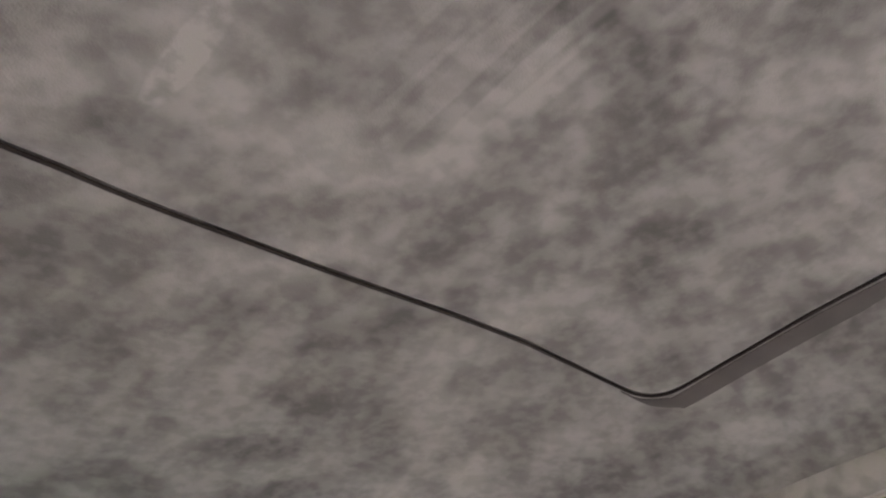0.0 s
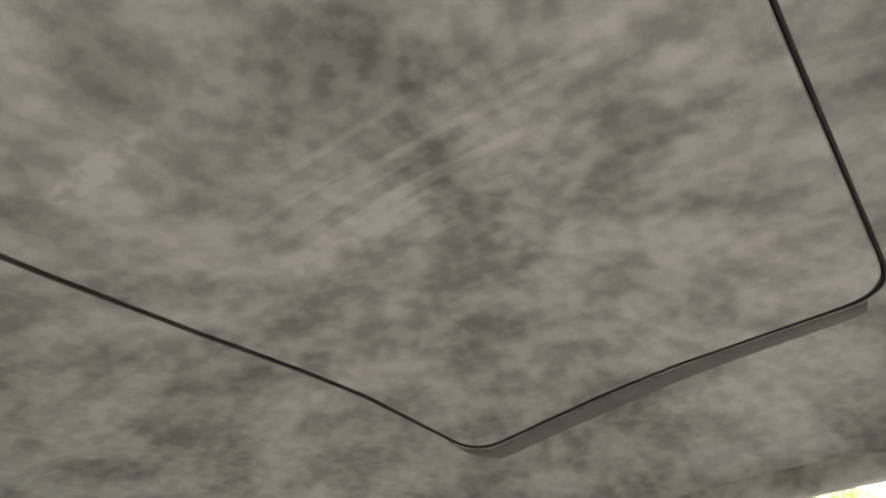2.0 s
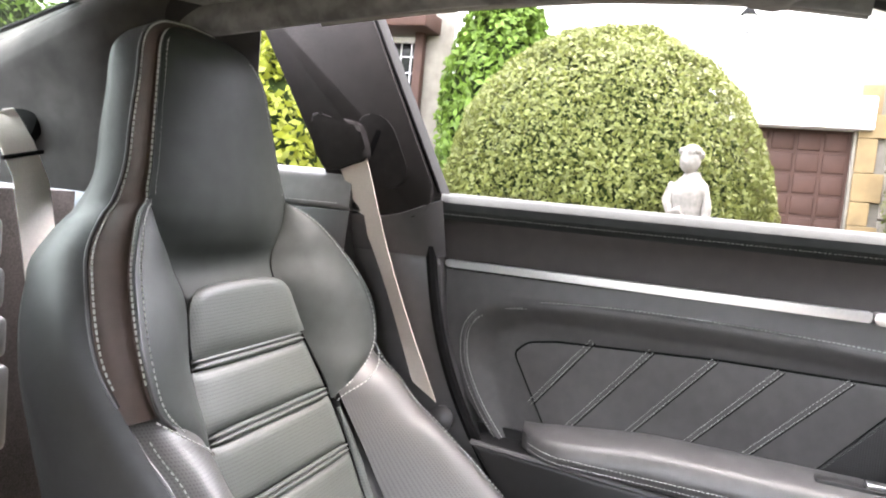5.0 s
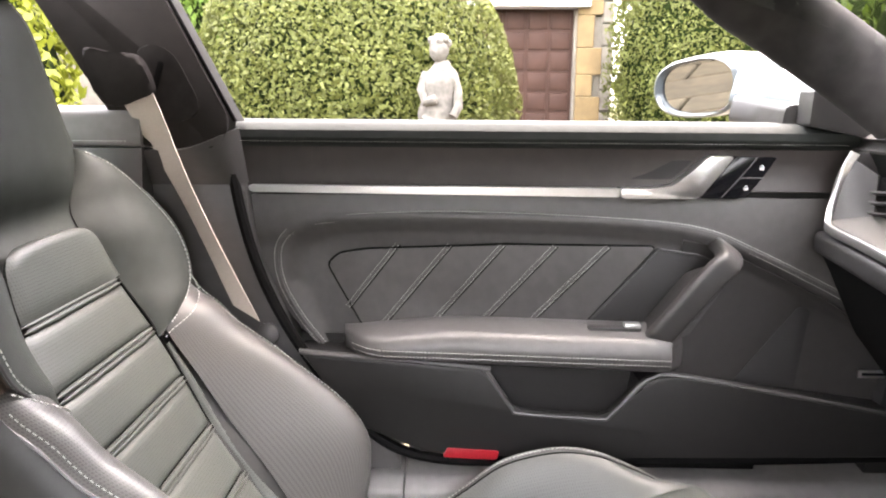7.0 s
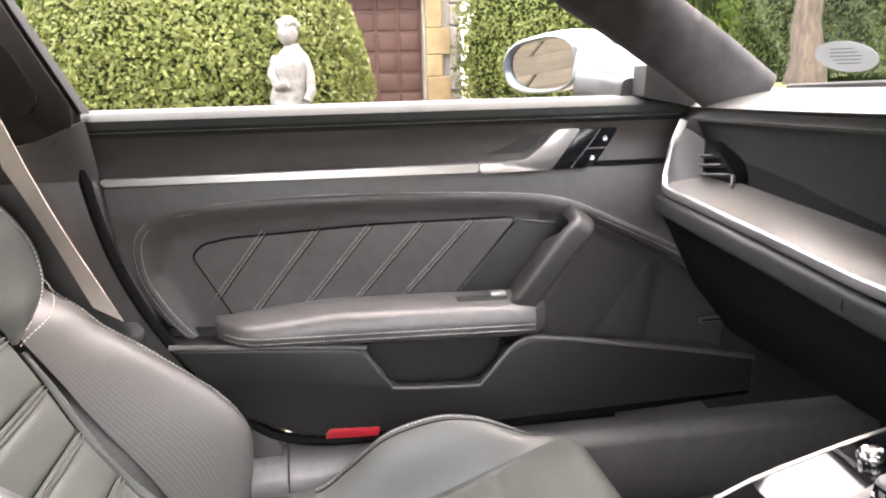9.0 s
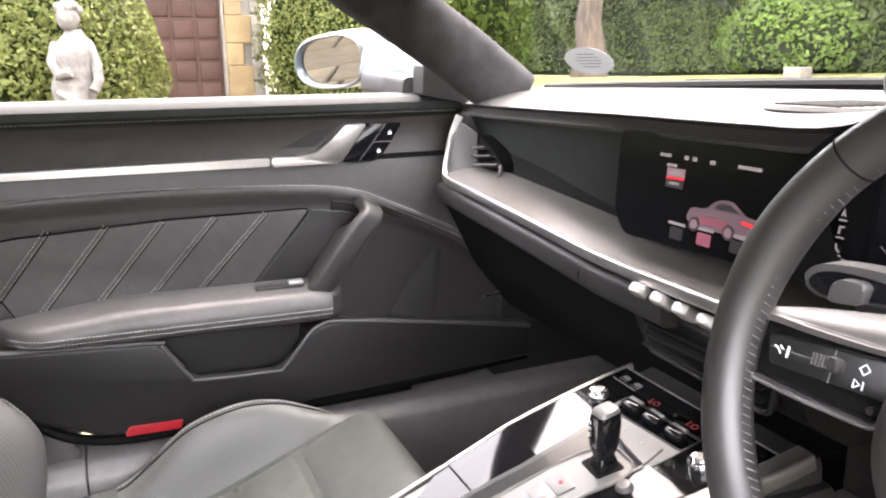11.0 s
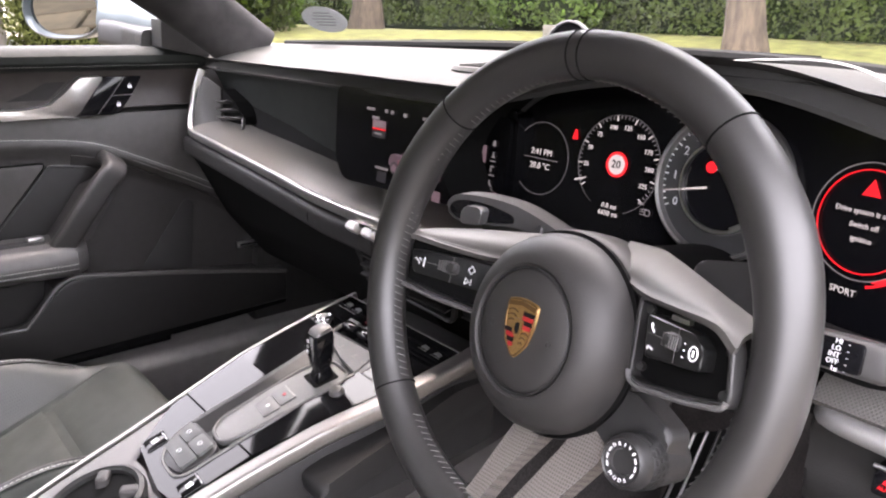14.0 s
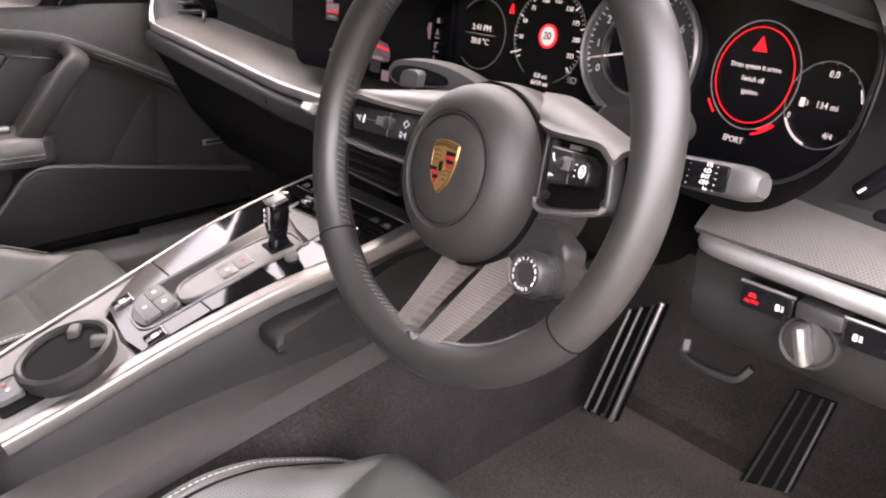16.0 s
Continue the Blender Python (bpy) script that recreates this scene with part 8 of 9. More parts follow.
    for p in fine:
        d = p - np.array(hole_c)
        d = d / np.linalg.norm(d) * min(hole_r, 0.98 * np.linalg.norm(d))
        outer_.append(bm.verts.new(deck(p[0], p[1], 0.001)))
        inner_.append(bm.verts.new(deck(hole_c[0] + d[0], hole_c[1] + d[1], 0.001)))
    for i in range(len(fine)):
        j = (i + 1) % len(fine)
        bm.faces.new((outer_[i], outer_[j], inner_[j], inner_[i]))
    part("rear_deck", bm, DECK, c, "grey woven deck round the cup holder")
    part("brake_recess", deck_slab(rounded([(-0.022, -0.262), (0.044, -0.264), (0.052, -0.222), (-0.012, -0.222)], 0.005), 0.001, 0.0035, 0.001), SOFT_BLACK, c)
    bk = part("parking_brake_key", deck_slab(rounded([(-0.006, -0.258), (0.028, -0.261), (0.032, -0.238), (-0.002, -0.236)], 0.004), 0.003, 0.009, 0.0025), grey, c, "grey parking brake key with red mark")
    part("key_mark", deck_slab(disc_pts((0.006, -0.249), 0.0026, 12), 0.0095, 0.0104), RED, bk, smooth=False)
    part("key_mark", deck_slab(disc_pts((0.017, -0.248), 0.0022, 12), 0.0095, 0.0104), PRINT, bk, smooth=False)
    return c


CUP = (0.024, -0.193)
centre_console()


def cup_holder():
    o = deck(CUP[0], CUP[1], 0.0)
    c = thing("cup_holder", o, "round black cup holder with two sprung arms", "cup holder")
    n = (0, -0.30, 1)
    part("cup_ring", lathe([(0.0402, 0.008), (0.0402, 0.014), (0.0409, 0.0195), (0.0440, 0.0220), (0.0476, 0.0200), (0.0485, 0.0140), (0.0454, 0.004), (0.0437, -0.010)], o, n, 48), PLASTIC, c, "thick black plastic ring")
    part("cup_well", lathe([(0.0401, 0.0155), (0.0398, 0.0), (0.0386, -0.035), (0.0370, -0.055), (0.0005, -0.055)], o, n, 32), SOFT_BLACK, c)
    ends = []
    for ang in (150, 62):
        a = radians(ang)
        d = Vector((math.cos(a), math.sin(a), 0.3 * math.sin(a)))
        p = o + d * 0.0305 + Vector((0, -0.002, 0.010))
        part("sprung_arm", box(p, (0.018, 0.012, 0.026), 0.003, rot=Matrix.Rotation(a, 3, "Z"), seg=3), LEDGE, c, "black plastic sprung arm")
        ends.append(p + Vector((0, 0, -0.004)))
    part("arm_link", sweep(curve_through([ends[0], (ends[0] + ends[1]) / 2 + Vector((-0.008, 0.010, 0.002)), ends[1]], 6), oval(0.0018, 0.005, 8)), LEDGE, c)
    return c


cup_holder()

# ---- centre stack: toggles and vents under the screen ----
def centre_stack():
    s = thing("centre_stack", (0.02, 0.16, 0.70), "black centre stack with silver toggle switches and air vents", "centre stack")
    part("stack_body", prism(rounded([(0.150, 0.735), (0.158, 0.690), (0.175, 0.655), (0.23, 0.620), (0.30, 0.62), (0.30, 0.78), (0.19, 0.76)], 0.008), -0.085, 0.13, bevel=0.006), DULL_PLASTIC, s)
    for k in range(4):
        x = -0.0510 + 0.0325 * k
        part("toggle_switch", box((x, 0.139, 0.727 - 0.0012 * k), (0.0215, 0.022, 0.012), 0.004, rot=Matrix.Rotation(radians(-35), 3, "X")), TRIM_SILVER, s, "satin silver toggle switch")
    vf = rounded([(-0.070, 0.706), (0.110, 0.700), (0.105, 0.655), (-0.055, 0.660)], 0.010)
    v = part("centre_vent", prism(vf, 0.19, 0.158, axis="y"), SOFT_BLACK, s, "slatted centre air vent")
    part("vent_rim", sweep([(a, 0.158, b) for a, b in vf], oval(0.003, 0.004, 8), up=(0, 1, 0), closed=True), DULL_PLASTIC, v)
    for k in range(3):
        part("vent_slat", box((0.02, 0.156, 0.668 + 0.012 * k), (0.160, 0.014, 0.0025), 0.001, rot=Matrix.Rotation(radians(15), 3, "X")), DULL_PLASTIC, v)
    return s


centre_stack()


def lamp_switch():
    l = thing("light_switch", (0.59, 0.09, 0.70), "round headlight switch with silver twist grip", "light switch")
    ax = Vector((0.05, -1, 0.12)).normalized()
    o = Vector((0.588, 0.100, 0.706))
    part("switch_ring", lathe([(0.0, 0.008), (0.014, 0.008), (0.0150, 0.006), (0.0170, 0.0075), (0.0185, 0.004), (0.0190, -0.01)], o, ax, 36), PLASTIC, l)
    part("twist_grip", box(o + ax * 0.014, (0.009, 0.014, 0.027), 0.004, rot=Matrix.Rotation(radians(-18), 3, "Y")), SILVER, l, "satin silver twist grip")
    for dx, w in ((-0.0305, 0.036), (0.036, 0.038)):
        p = part("key_bar", box((0.588 + dx, 0.103, 0.722), (w, 0.018, 0.018), 0.003), GLOSS, l, "gloss black key bar")
        part("key_edge", rod((0.588 + dx - w / 2, 0.094, 0.732), (0.588 + dx + w / 2, 0.094, 0.732), 0.0012, n=6), SILVER, p)
        for k in (-1, 1):
            cx = 0.588 + dx + k * w / 4
            if dx < 0 and k < 0:
                lettering("key_word", "AUTO", 0.0037, Matrix.Translation((cx, 0.0935, 0.7195)) @ Euler((radians(90), 0, 0)).to_matrix().to_4x4(), RED_GLOW, p)
                part("key_symbol", prism(rounded([(cx - 0.003, 0.7225), (cx + 0.003, 0.7225), (cx + 0.0018, 0.7255), (cx - 0.0018, 0.7255)], 0.0008), 0.0945, 0.0934, axis="y"), RED_GLOW, p)
            else:
                part("key_symbol", prism(rounded([(cx - 0.0022, 0.7195), (cx + 0.0006, 0.7195), (cx + 0.0006, 0.7240), (cx - 0.0022, 0.7240)], 0.001), 0.0945, 0.0934, axis="y"), PRINT, p)
                for q in range(3):
                    part("key_symbol", box((cx + 0.0024, 0.0937, 0.7203 + 0.0015 * q), (0.0020, 0.0004, 0.0005)), PRINT, p, smooth=False)
    part("key_bridge", box((0.592, 0.101, 0.727), (0.030, 0.022, 0.012), 0.003), PLASTIC, l)
    return l


lamp_switch()
trip = thing("trip_switch", (0.60, 0.15, 0.79), "small black switch panel beside the instruments", "switch panel")
part("panel", prism(rounded([(0.545, 0.762), (0.588, 0.812), (0.66, 0.872), (0.66, 0.770)], 0.006), 0.200, 0.168, axis="y", bevel=0.003), PLASTIC, trip)
rocker = part("rocker", box((0.583, 0.165, 0.799), (0.036, 0.010, 0.013), 0.004, rot=Matrix.Rotation(radians(-48), 3, "Y"), seg=3), GLOSS, trip, "gloss black rocker with white marks")
for k in (-1, 1):
    part("key_mark", box((0.583 + 0.0075 * k, 0.1596, 0.799 + 0.0083 * k), (0.006, 0.0006, 0.0016), rot=Matrix.Rotation(radians(-48), 3, "Y")), PRINT, rocker, smooth=False)
part("round_key", lathe([(0.0, 0.004), (0.006, 0.0035), (0.009, 0.001), (0.009, -0.004)], (0.592, 0.167, 0.772), (0, -1, 0.1), 20), GLOSS, trip)

# ---- pedals ----
def pedal(name, corners, label, plain=False):
    p = thing(name, corners[2], label, "pedal")
    a, b, c, d = [Vector(q) for q in corners]
    n = (b - a).cross(d - a).normalized()
    if n.y > 0:
        n = -n
    bm = bmesh.new()
    lo = [bm.verts.new(q - n * 0.012) for q in (a, b, c, d)]
    hi = [bm.verts.new(q) for q in (a, b, c, d)]
    bm.faces.new(lo)
    bm.faces.new(hi)
    for i in range(4):
        bm.faces.new((lo[i], lo[(i + 1) % 4], hi[(i + 1) % 4], hi[i]))
    part("pad", bm, SOFT_BLACK, p)
    for t in (0.12, 0.42, 0.72, 0.97):
        q0, q1 = a.lerp(b, t) + n * 0.002, d.lerp(c, t) + n * 0.002
        if plain:
            part("pad_rib", rod(q0, q1, 0.0016, n=6), SATIN if t > 0.9 else PLASTIC, p)
            continue
        part("metal_rib", rod(q0, q1, 0.0022 if t < 0.9 else 0.0042, n=8), SILVER if t > 0.9 or t < 0.5 else PLASTIC, p)
        part("rib_cap", box(q1, (0.010, 0.004, 0.010), 0.002), CHROME, p)
    return p


pedal("foot_rest", [(0.205, 0.50, 0.44), (0.262, 0.50, 0.475), (0.240, 0.45, 0.290), (0.183, 0.45, 0.280)], "black foot rest with bright metal ribs")
pedal("accelerator_pedal", [(0.446, 0.525, 0.421), (0.494, 0.525, 0.426), (0.482, 0.485, 0.303), (0.420, 0.485, 0.282)], "black accelerator pedal with a thin metal edge", plain=True)
hk = sweep(curve_through([(0.461, 0.190, 0.618), (0.468, 0.185, 0.604), (0.508, 0.185, 0.604), (0.520, 0.190, 0.618)], 5), rounded([(-0.004, -0.003), (0.004, -0.003), (0.004, 0.003), (-0.004, 0.003)], 0.002))
single("release_handle", hk, PLASTIC, (0.53, 0.09, 0.66), "dark plastic release handle under the dashboard", "release handle")
mat_ = sheet(lambda u, v: (0.13 + 0.45 * u, -0.10 + 0.66 * v, 0.240 + 0.006 * math.sin(9 * u) * math.sin(7 * v) * 0.3), 12, 12, 0.006)
single("floor_mat", mat_, material("mat_pile", (0.072, 0.065, 0.061), 0.98, spread=0.3, scale=300, coarse=0.15, coarse_scale=8, bump=0.9, bump_scale=500, spec=0.1), (0.35, 0.2, 0.24), "dark grey carpet mat in the driver footwell", "floor mat")
mat2 = sheet(lambda u, v: (-0.60 + 0.44 * u, -0.10 + 0.66 * v, 0.240), 8, 8, 0.006)
single("floor_mat", mat2, bpy.data.materials["mat_pile"], (-0.38, 0.2, 0.24), "dark grey carpet mat in the passenger footwell", "floor mat")

# ---- windscreen things ----
tax = thing("windscreen_sticker", (-0.52, 0.40, 0.955), "pale oval paper sticker with printed lines on the windscreen", "sticker")
def sticker_place(a, b, d):
    return Vector((-0.525 + a * 0.80, 0.393 + a * 0.55 - b * 0.55 - d, 0.957 + b * 0.83))
part("paper", prism([(0.042 * math.cos(t), 0.026 * math.sin(t)) for t in [2 * math.pi * k / 32 for k in range(32)]], 0.0, 0.0008, place=sticker_place), material("pale_paper", (0.26, 0.26, 0.26), 0.7, spread=0.05), tax)
for k in range(5):
    w = 0.022 - 0.003 * abs(k - 2)
    part("print_bar", prism([(-w, 0.012 - 0.006 * k), (w, 0.012 - 0.006 * k), (w, 0.0135 - 0.006 * k), (-w, 0.0135 - 0.006 * k)], 0.0006, 0.0012, place=sticker_place), material("grey_ink", (0.05, 0.05, 0.05), 0.7) if k == 0 else bpy.data.materials["grey_ink"], tax, smooth=False)

# loudspeaker cover in the dash top and the round clock behind it
slot = thing("dash_speaker", (0.02, 0.33, 0.91), "slotted speaker cover on the dashboard top", "speaker cover")
part("cover", lathe([(0.0, 0.0045), (0.066, 0.0040), (0.070, 0.0)], (0.01, 0.32, 0.9085), (0, 0, 1), 40), DASH_TOP, slot)
for k in range(9):
    w_ = 0.092 - 0.0045 * abs(k - 4)
    part("slot_bar", box((0.012, 0.272 + 0.012 * k, 0.9128), (w_, 0.0045, 0.003), 0.001), SOFT_BLACK, slot)
pod = thing("dash_clock", (0.034, 0.40, 0.918), "round black clock pod with a satin rim on the dashboard", "clock")
part("housing", lathe([(0.0009, -0.020), (0.022, -0.019), (0.029, -0.010), (0.0315, 0.004), (0.0305, 0.010), (0.0285, 0.011), (0.0280, 0.008), (0.0009, 0.007)], (0.034, 0.398, 0.935), (0.12, -1, 0.22), 32), STALK, pod)
part("clock_face", lathe([(0.0009, 0.0085), (0.0270, 0.0083), (0.0272, 0.0078)], (0.034, 0.398, 0.935), (0.12, -1, 0.22), 28), GLOSS, pod, "dark clock face")
part("foot", lathe([(0.030, 0.0), (0.026, 0.010), (0.018, 0.020)], (0.034, 0.402, 0.908), (0, 0, 1), 24), PLASTIC, pod)

# ---- wing mirror ----
def wing_mirror():
    m = thing("wing_mirror", (-0.86, 0.2, 0.93), "silver wing mirror with wide glass", "wing mirror")
    along = Vector((0.857, 0.515, 0)).normalized()
    out = Vector((along.y, -along.x, -0.15)).normalized()
    rise_ = out.cross(along)
    rise_ = rise_ if rise_.z > 0 else -rise_
    o = Vector((-0.972, 0.084, 0.962))

    def place(a, b, d):
        return o + along * a + rise_ * b + out * d

    def outline(k, da=0.0, db=0.0):
        pts = []
        for i in range(48):
            t = 2 * math.pi * i / 48
            c, s_ = math.cos(t), math.sin(t)
            a = 0.098 * (abs(c) ** 0.75) * (1 if c > 0 else -1)
            b = 0.054 * (abs(s_) ** 0.8) * (1 if s_ > 0 else -1) + 0.010 * (a / 0.098) * (1 if s_ > 0 else 0.3)
            pts.append((a * k + da, b * k + db))
        return pts
    part("mirror_glass", prism(outline(0.86), -0.004, -0.001, place=place), MIRROR, m, "clear mirror glass")
    rings = [[place(a, b, d) for a, b in outline(k, da)] for k, d, da in ((0.86, -0.006, 0), (0.88, 0.006, 0), (0.93, 0.012, 0), (1.0, 0.008, 0), (1.03, -0.012, 0.002), (1.02, -0.045, 0.008), (0.90, -0.085, 0.022), (0.66, -0.115, 0.040), (0.30, -0.128, 0.055), (0.02, -0.130, 0.055))]
    part("housing", loft(rings), SILVER_PAINT, m, "silver painted mirror housing")
    foot = [(-0.885, 0.150, 0.925), (-0.83, 0.180, 0.918), (-0.76, 0.185, 0.912), (-0.70, 0.18, 0.910)]
    part("mirror_foot", sweep(curve_through(foot, 5), rounded([(-0.05, -0.022), (0.05, -0.022), (0.045, 0.024), (-0.045, 0.024)], 0.012, 3)), PLASTIC, m, "black mirror foot")
    nk = [(-0.90, 0.150, 0.965), (-0.83, 0.190, 0.955), (-0.75, 0.215, 0.940), (-0.69, 0.225, 0.925)]
    part("housing_arm", sweep(curve_through(nk, 5), rounded([(-0.045, -0.035), (0.045, -0.035), (0.03, 0.035), (-0.03, 0.035)], 0.018, 3), scale=lambda t: 1 - 0.3 * t), SILVER_PAINT, m)
    return m


wing_mirror()
sail = prism(rounded([(0.150, 0.905), (0.152, 0.955), (0.175, 0.945), (0.255, 0.890), (0.25, 0.885)], 0.004), -0.70, -0.655, bevel=0.004)
single("mirror_sail", sail, PLASTIC, (-0.68, 0.2, 0.9), "black corner trim at the foot of the door window", "trim", "structure")

# ---- outdoors ----
rng = np.random.default_rng(7)


def land(x, y):
    """Height of the ground: level by the car, a bank ahead."""
    d = math.hypot(x, y + 1)
    t = min(1, max(0, (d - 6.5) / 7.5)) * min(1, max(0, (y - 0.5) / 4))
    t = t * t * (3 - 2 * t)
    return t * (0.66 + 0.16 * min(1, max(0, (x + 12) / 8)))


def leaves(name, pts, normals, size, mat, label, category, kind="", flat_=0.6):
    """A cloud of small folded leaves at the given places."""
    n = len(pts)
    r = rng.normal(size=(n, 3))
    nr = normals * flat_ + r * 0.36
    nr /= np.linalg.norm(nr, axis=1)[:, None] + 1e-9
    t = np.cross(nr, rng.normal(size=(n, 3)))
    t /= np.linalg.norm(t, axis=1)[:, None] + 1e-9
    b = np.cross(nr, t)
    s = size * (0.6 + 0.8 * rng.random(n))[:, None]
    v = np.stack([pts - t * s, pts + b * s * 0.5 + nr * s * 0.15, pts + t * s, pts - b * s * 0.5 + nr * s * 0.15], 1).reshape(-1, 3)
    c = pts.mean(axis=0)
    c[2] = pts[:, 2].min()
    v = v - c
    me = bpy.data.meshes.new(name)
    me.vertices.add(4 * n)
    me.vertices.foreach_set("co", v.astype(np.float32).ravel())
    me.loops.add(4 * n)
    me.loops.foreach_set("vertex_index", np.arange(4 * n, dtype=np.int32))
    me.polygons.add(n)
    me.polygons.foreach_set("loop_start", np.arange(0, 4 * n, 4, dtype=np.int32))
    me.update(calc_edges=True)
    me.materials.append(mat)
    ob = new(name, me)
    ob.location = c
    return tagged(ob, label, category, kind=kind)


def lumps(p, freq, amp):
    """Uneven swelling, by sums of sines."""
    a = np.sin(p[:, 0] * freq + 1.3) * np.sin(p[:, 1] * freq * 1.1 + 0.4) * np.sin(p[:, 2] * freq * 0.9 + 2.1)
    b = np.sin(p[:, 0] * freq * 2.3 + 0.7) * np.sin(p[:, 1] * freq * 2.1 + 1.9) * np.sin(p[:, 2] * freq * 2.5)
    return 1 + amp * a + amp * 0.6 * b


def bush(centre, radii, n, size, mat, label, category="bush", amp=0.08, shell=0.16, name="bush"):
    d = rng.normal(size=(n, 3))
    d /= np.linalg.norm(d, axis=1)[:, None]
    d[:, 2] = np.where(d[:, 2] < -0.75, -d[:, 2], d[:, 2])
    k = lumps(d * 3, 2.4, amp) * (1 - shell * rng.random(n) ** 1.5)
    p = np.array(centre) + d * np.array(radii) * k[:, None]
    p[:, 2] = np.maximum(p[:, 2], 0.02)
    ob = leaves(name, p, d, size, mat, label, category)
    return ob


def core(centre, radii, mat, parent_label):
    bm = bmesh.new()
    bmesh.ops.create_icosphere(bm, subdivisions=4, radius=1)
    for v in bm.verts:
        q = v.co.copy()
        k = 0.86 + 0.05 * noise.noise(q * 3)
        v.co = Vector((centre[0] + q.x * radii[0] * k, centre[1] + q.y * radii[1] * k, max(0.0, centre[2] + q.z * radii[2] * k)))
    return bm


# near-black solid cores: the shade between the leaves is put into this colour
SHADE = material("foliage_shade", (0.010, 0.016, 0.004), 0.95, spread=0.5, scale=20, spec=0.05)


def planted(name, centre, radii, n, size, mat, label, amp=0.07, shell=0.14, category="bush"):
    t = thing(name, (centre[0], centre[1], 0), label, category)
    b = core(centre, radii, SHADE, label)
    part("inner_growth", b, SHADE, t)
    ob = bush(centre, radii, n, size, mat, "", category, amp, shell, "crown")
    ob.parent = t
    ob.location = Vector(ob.location) - Vector((centre[0], centre[1], 0))
    for key in ("label", "category"):
        if key in ob:
            del ob[key]
    return t


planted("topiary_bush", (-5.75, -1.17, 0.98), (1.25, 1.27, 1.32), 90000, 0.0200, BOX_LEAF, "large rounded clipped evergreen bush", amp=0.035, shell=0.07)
planted("garden_bush", (-8.6, -2.95, 1.7), (0.55, 0.75, 1.7), 9000, 0.055, BRIGHT_LEAF, "green climbing shrub on the house wall", amp=0.12)
planted("garden_bush", (-6.3, -2.75, 0.45), (0.5, 0.6, 0.55), 3500, 0.035, BRIGHT_LEAF, "low bright green shrub")
planted("garden_bush", (-8.2, 2.45, 1.2), (0.8, 1.15, 1.6), 60000, 0.024, BOX_LEAF, "loose green shrub beside the garage", amp=0.14, shell=0.3)
planted("garden_bush", (-11.5, 4.2, 1.8), (1.8, 2.2, 2.2), 9000, 0.08, HEDGE_LEAF, "dark green leafy shrub behind the drive", amp=0.14, shell=0.3)
planted("garden_bush", (-4.7, -3.74, 0.85), (0.7, 0.74, 1.22), 9000, 0.045, YELLOW_LEAF, "yellow leaved shrub beside the house", amp=0.14, shell=0.25)
planted("garden_bush", (-4.4, -7.4, 1.2), (1.6, 1.7, 2.0), 30000, 0.04, BRIGHT_LEAF, "tall green shrub behind the car", amp=0.14, shell=0.3)
planted("garden_bush", (-2.4, -8.2, 1.4), (1.6, 1.6, 2.3), 30000, 0.04, HEDGE_LEAF, "dark green shrub behind the car", amp=0.14, shell=0.3)
planted("garden_bush", (-0.2, -8.8, 1.2), (1.7, 1.5, 2.0), 20000, 0.045, HEDGE_LEAF, "dark green shrub behind the car", amp=0.14, shell=0.3)
planted("garden_bush", (-6.4, -6.0, 1.4), (1.2, 1.2, 1.8), 20000, 0.04, BRIGHT_LEAF, "green shrub beside the house", amp=0.14, shell=0.3)


def flower_bush():
    t = planted("flowering_shrub", (-3.15, -5.35, 0.72), (0.62, 0.75, 0.85), 5000, 0.05, YELLOW_LEAF, "flowering shrub with bright pink blooms", amp=0.1)
    for k in range(16):
        d = Vector((rng.uniform(-0.5, 0.75), rng.uniform(-0.9, 0.9), rng.uniform(0.1, 1.0))).normalized()
        c = np.array((-3.15 + d.x * 0.62, -5.35 + d.y * 0.76, 0.74 + d.z * 0.88))
        p = c + rng.normal(size=(120, 3)) * 0.055
        ob = leaves("bloom", p, (p - c) / 0.06, 0.030, PINK_PETAL, "", "")
        ob.parent = t
        ob.location = Vector(ob.location) - Vector((-3.15, -5.35, 0))
    return t


flower_bush()


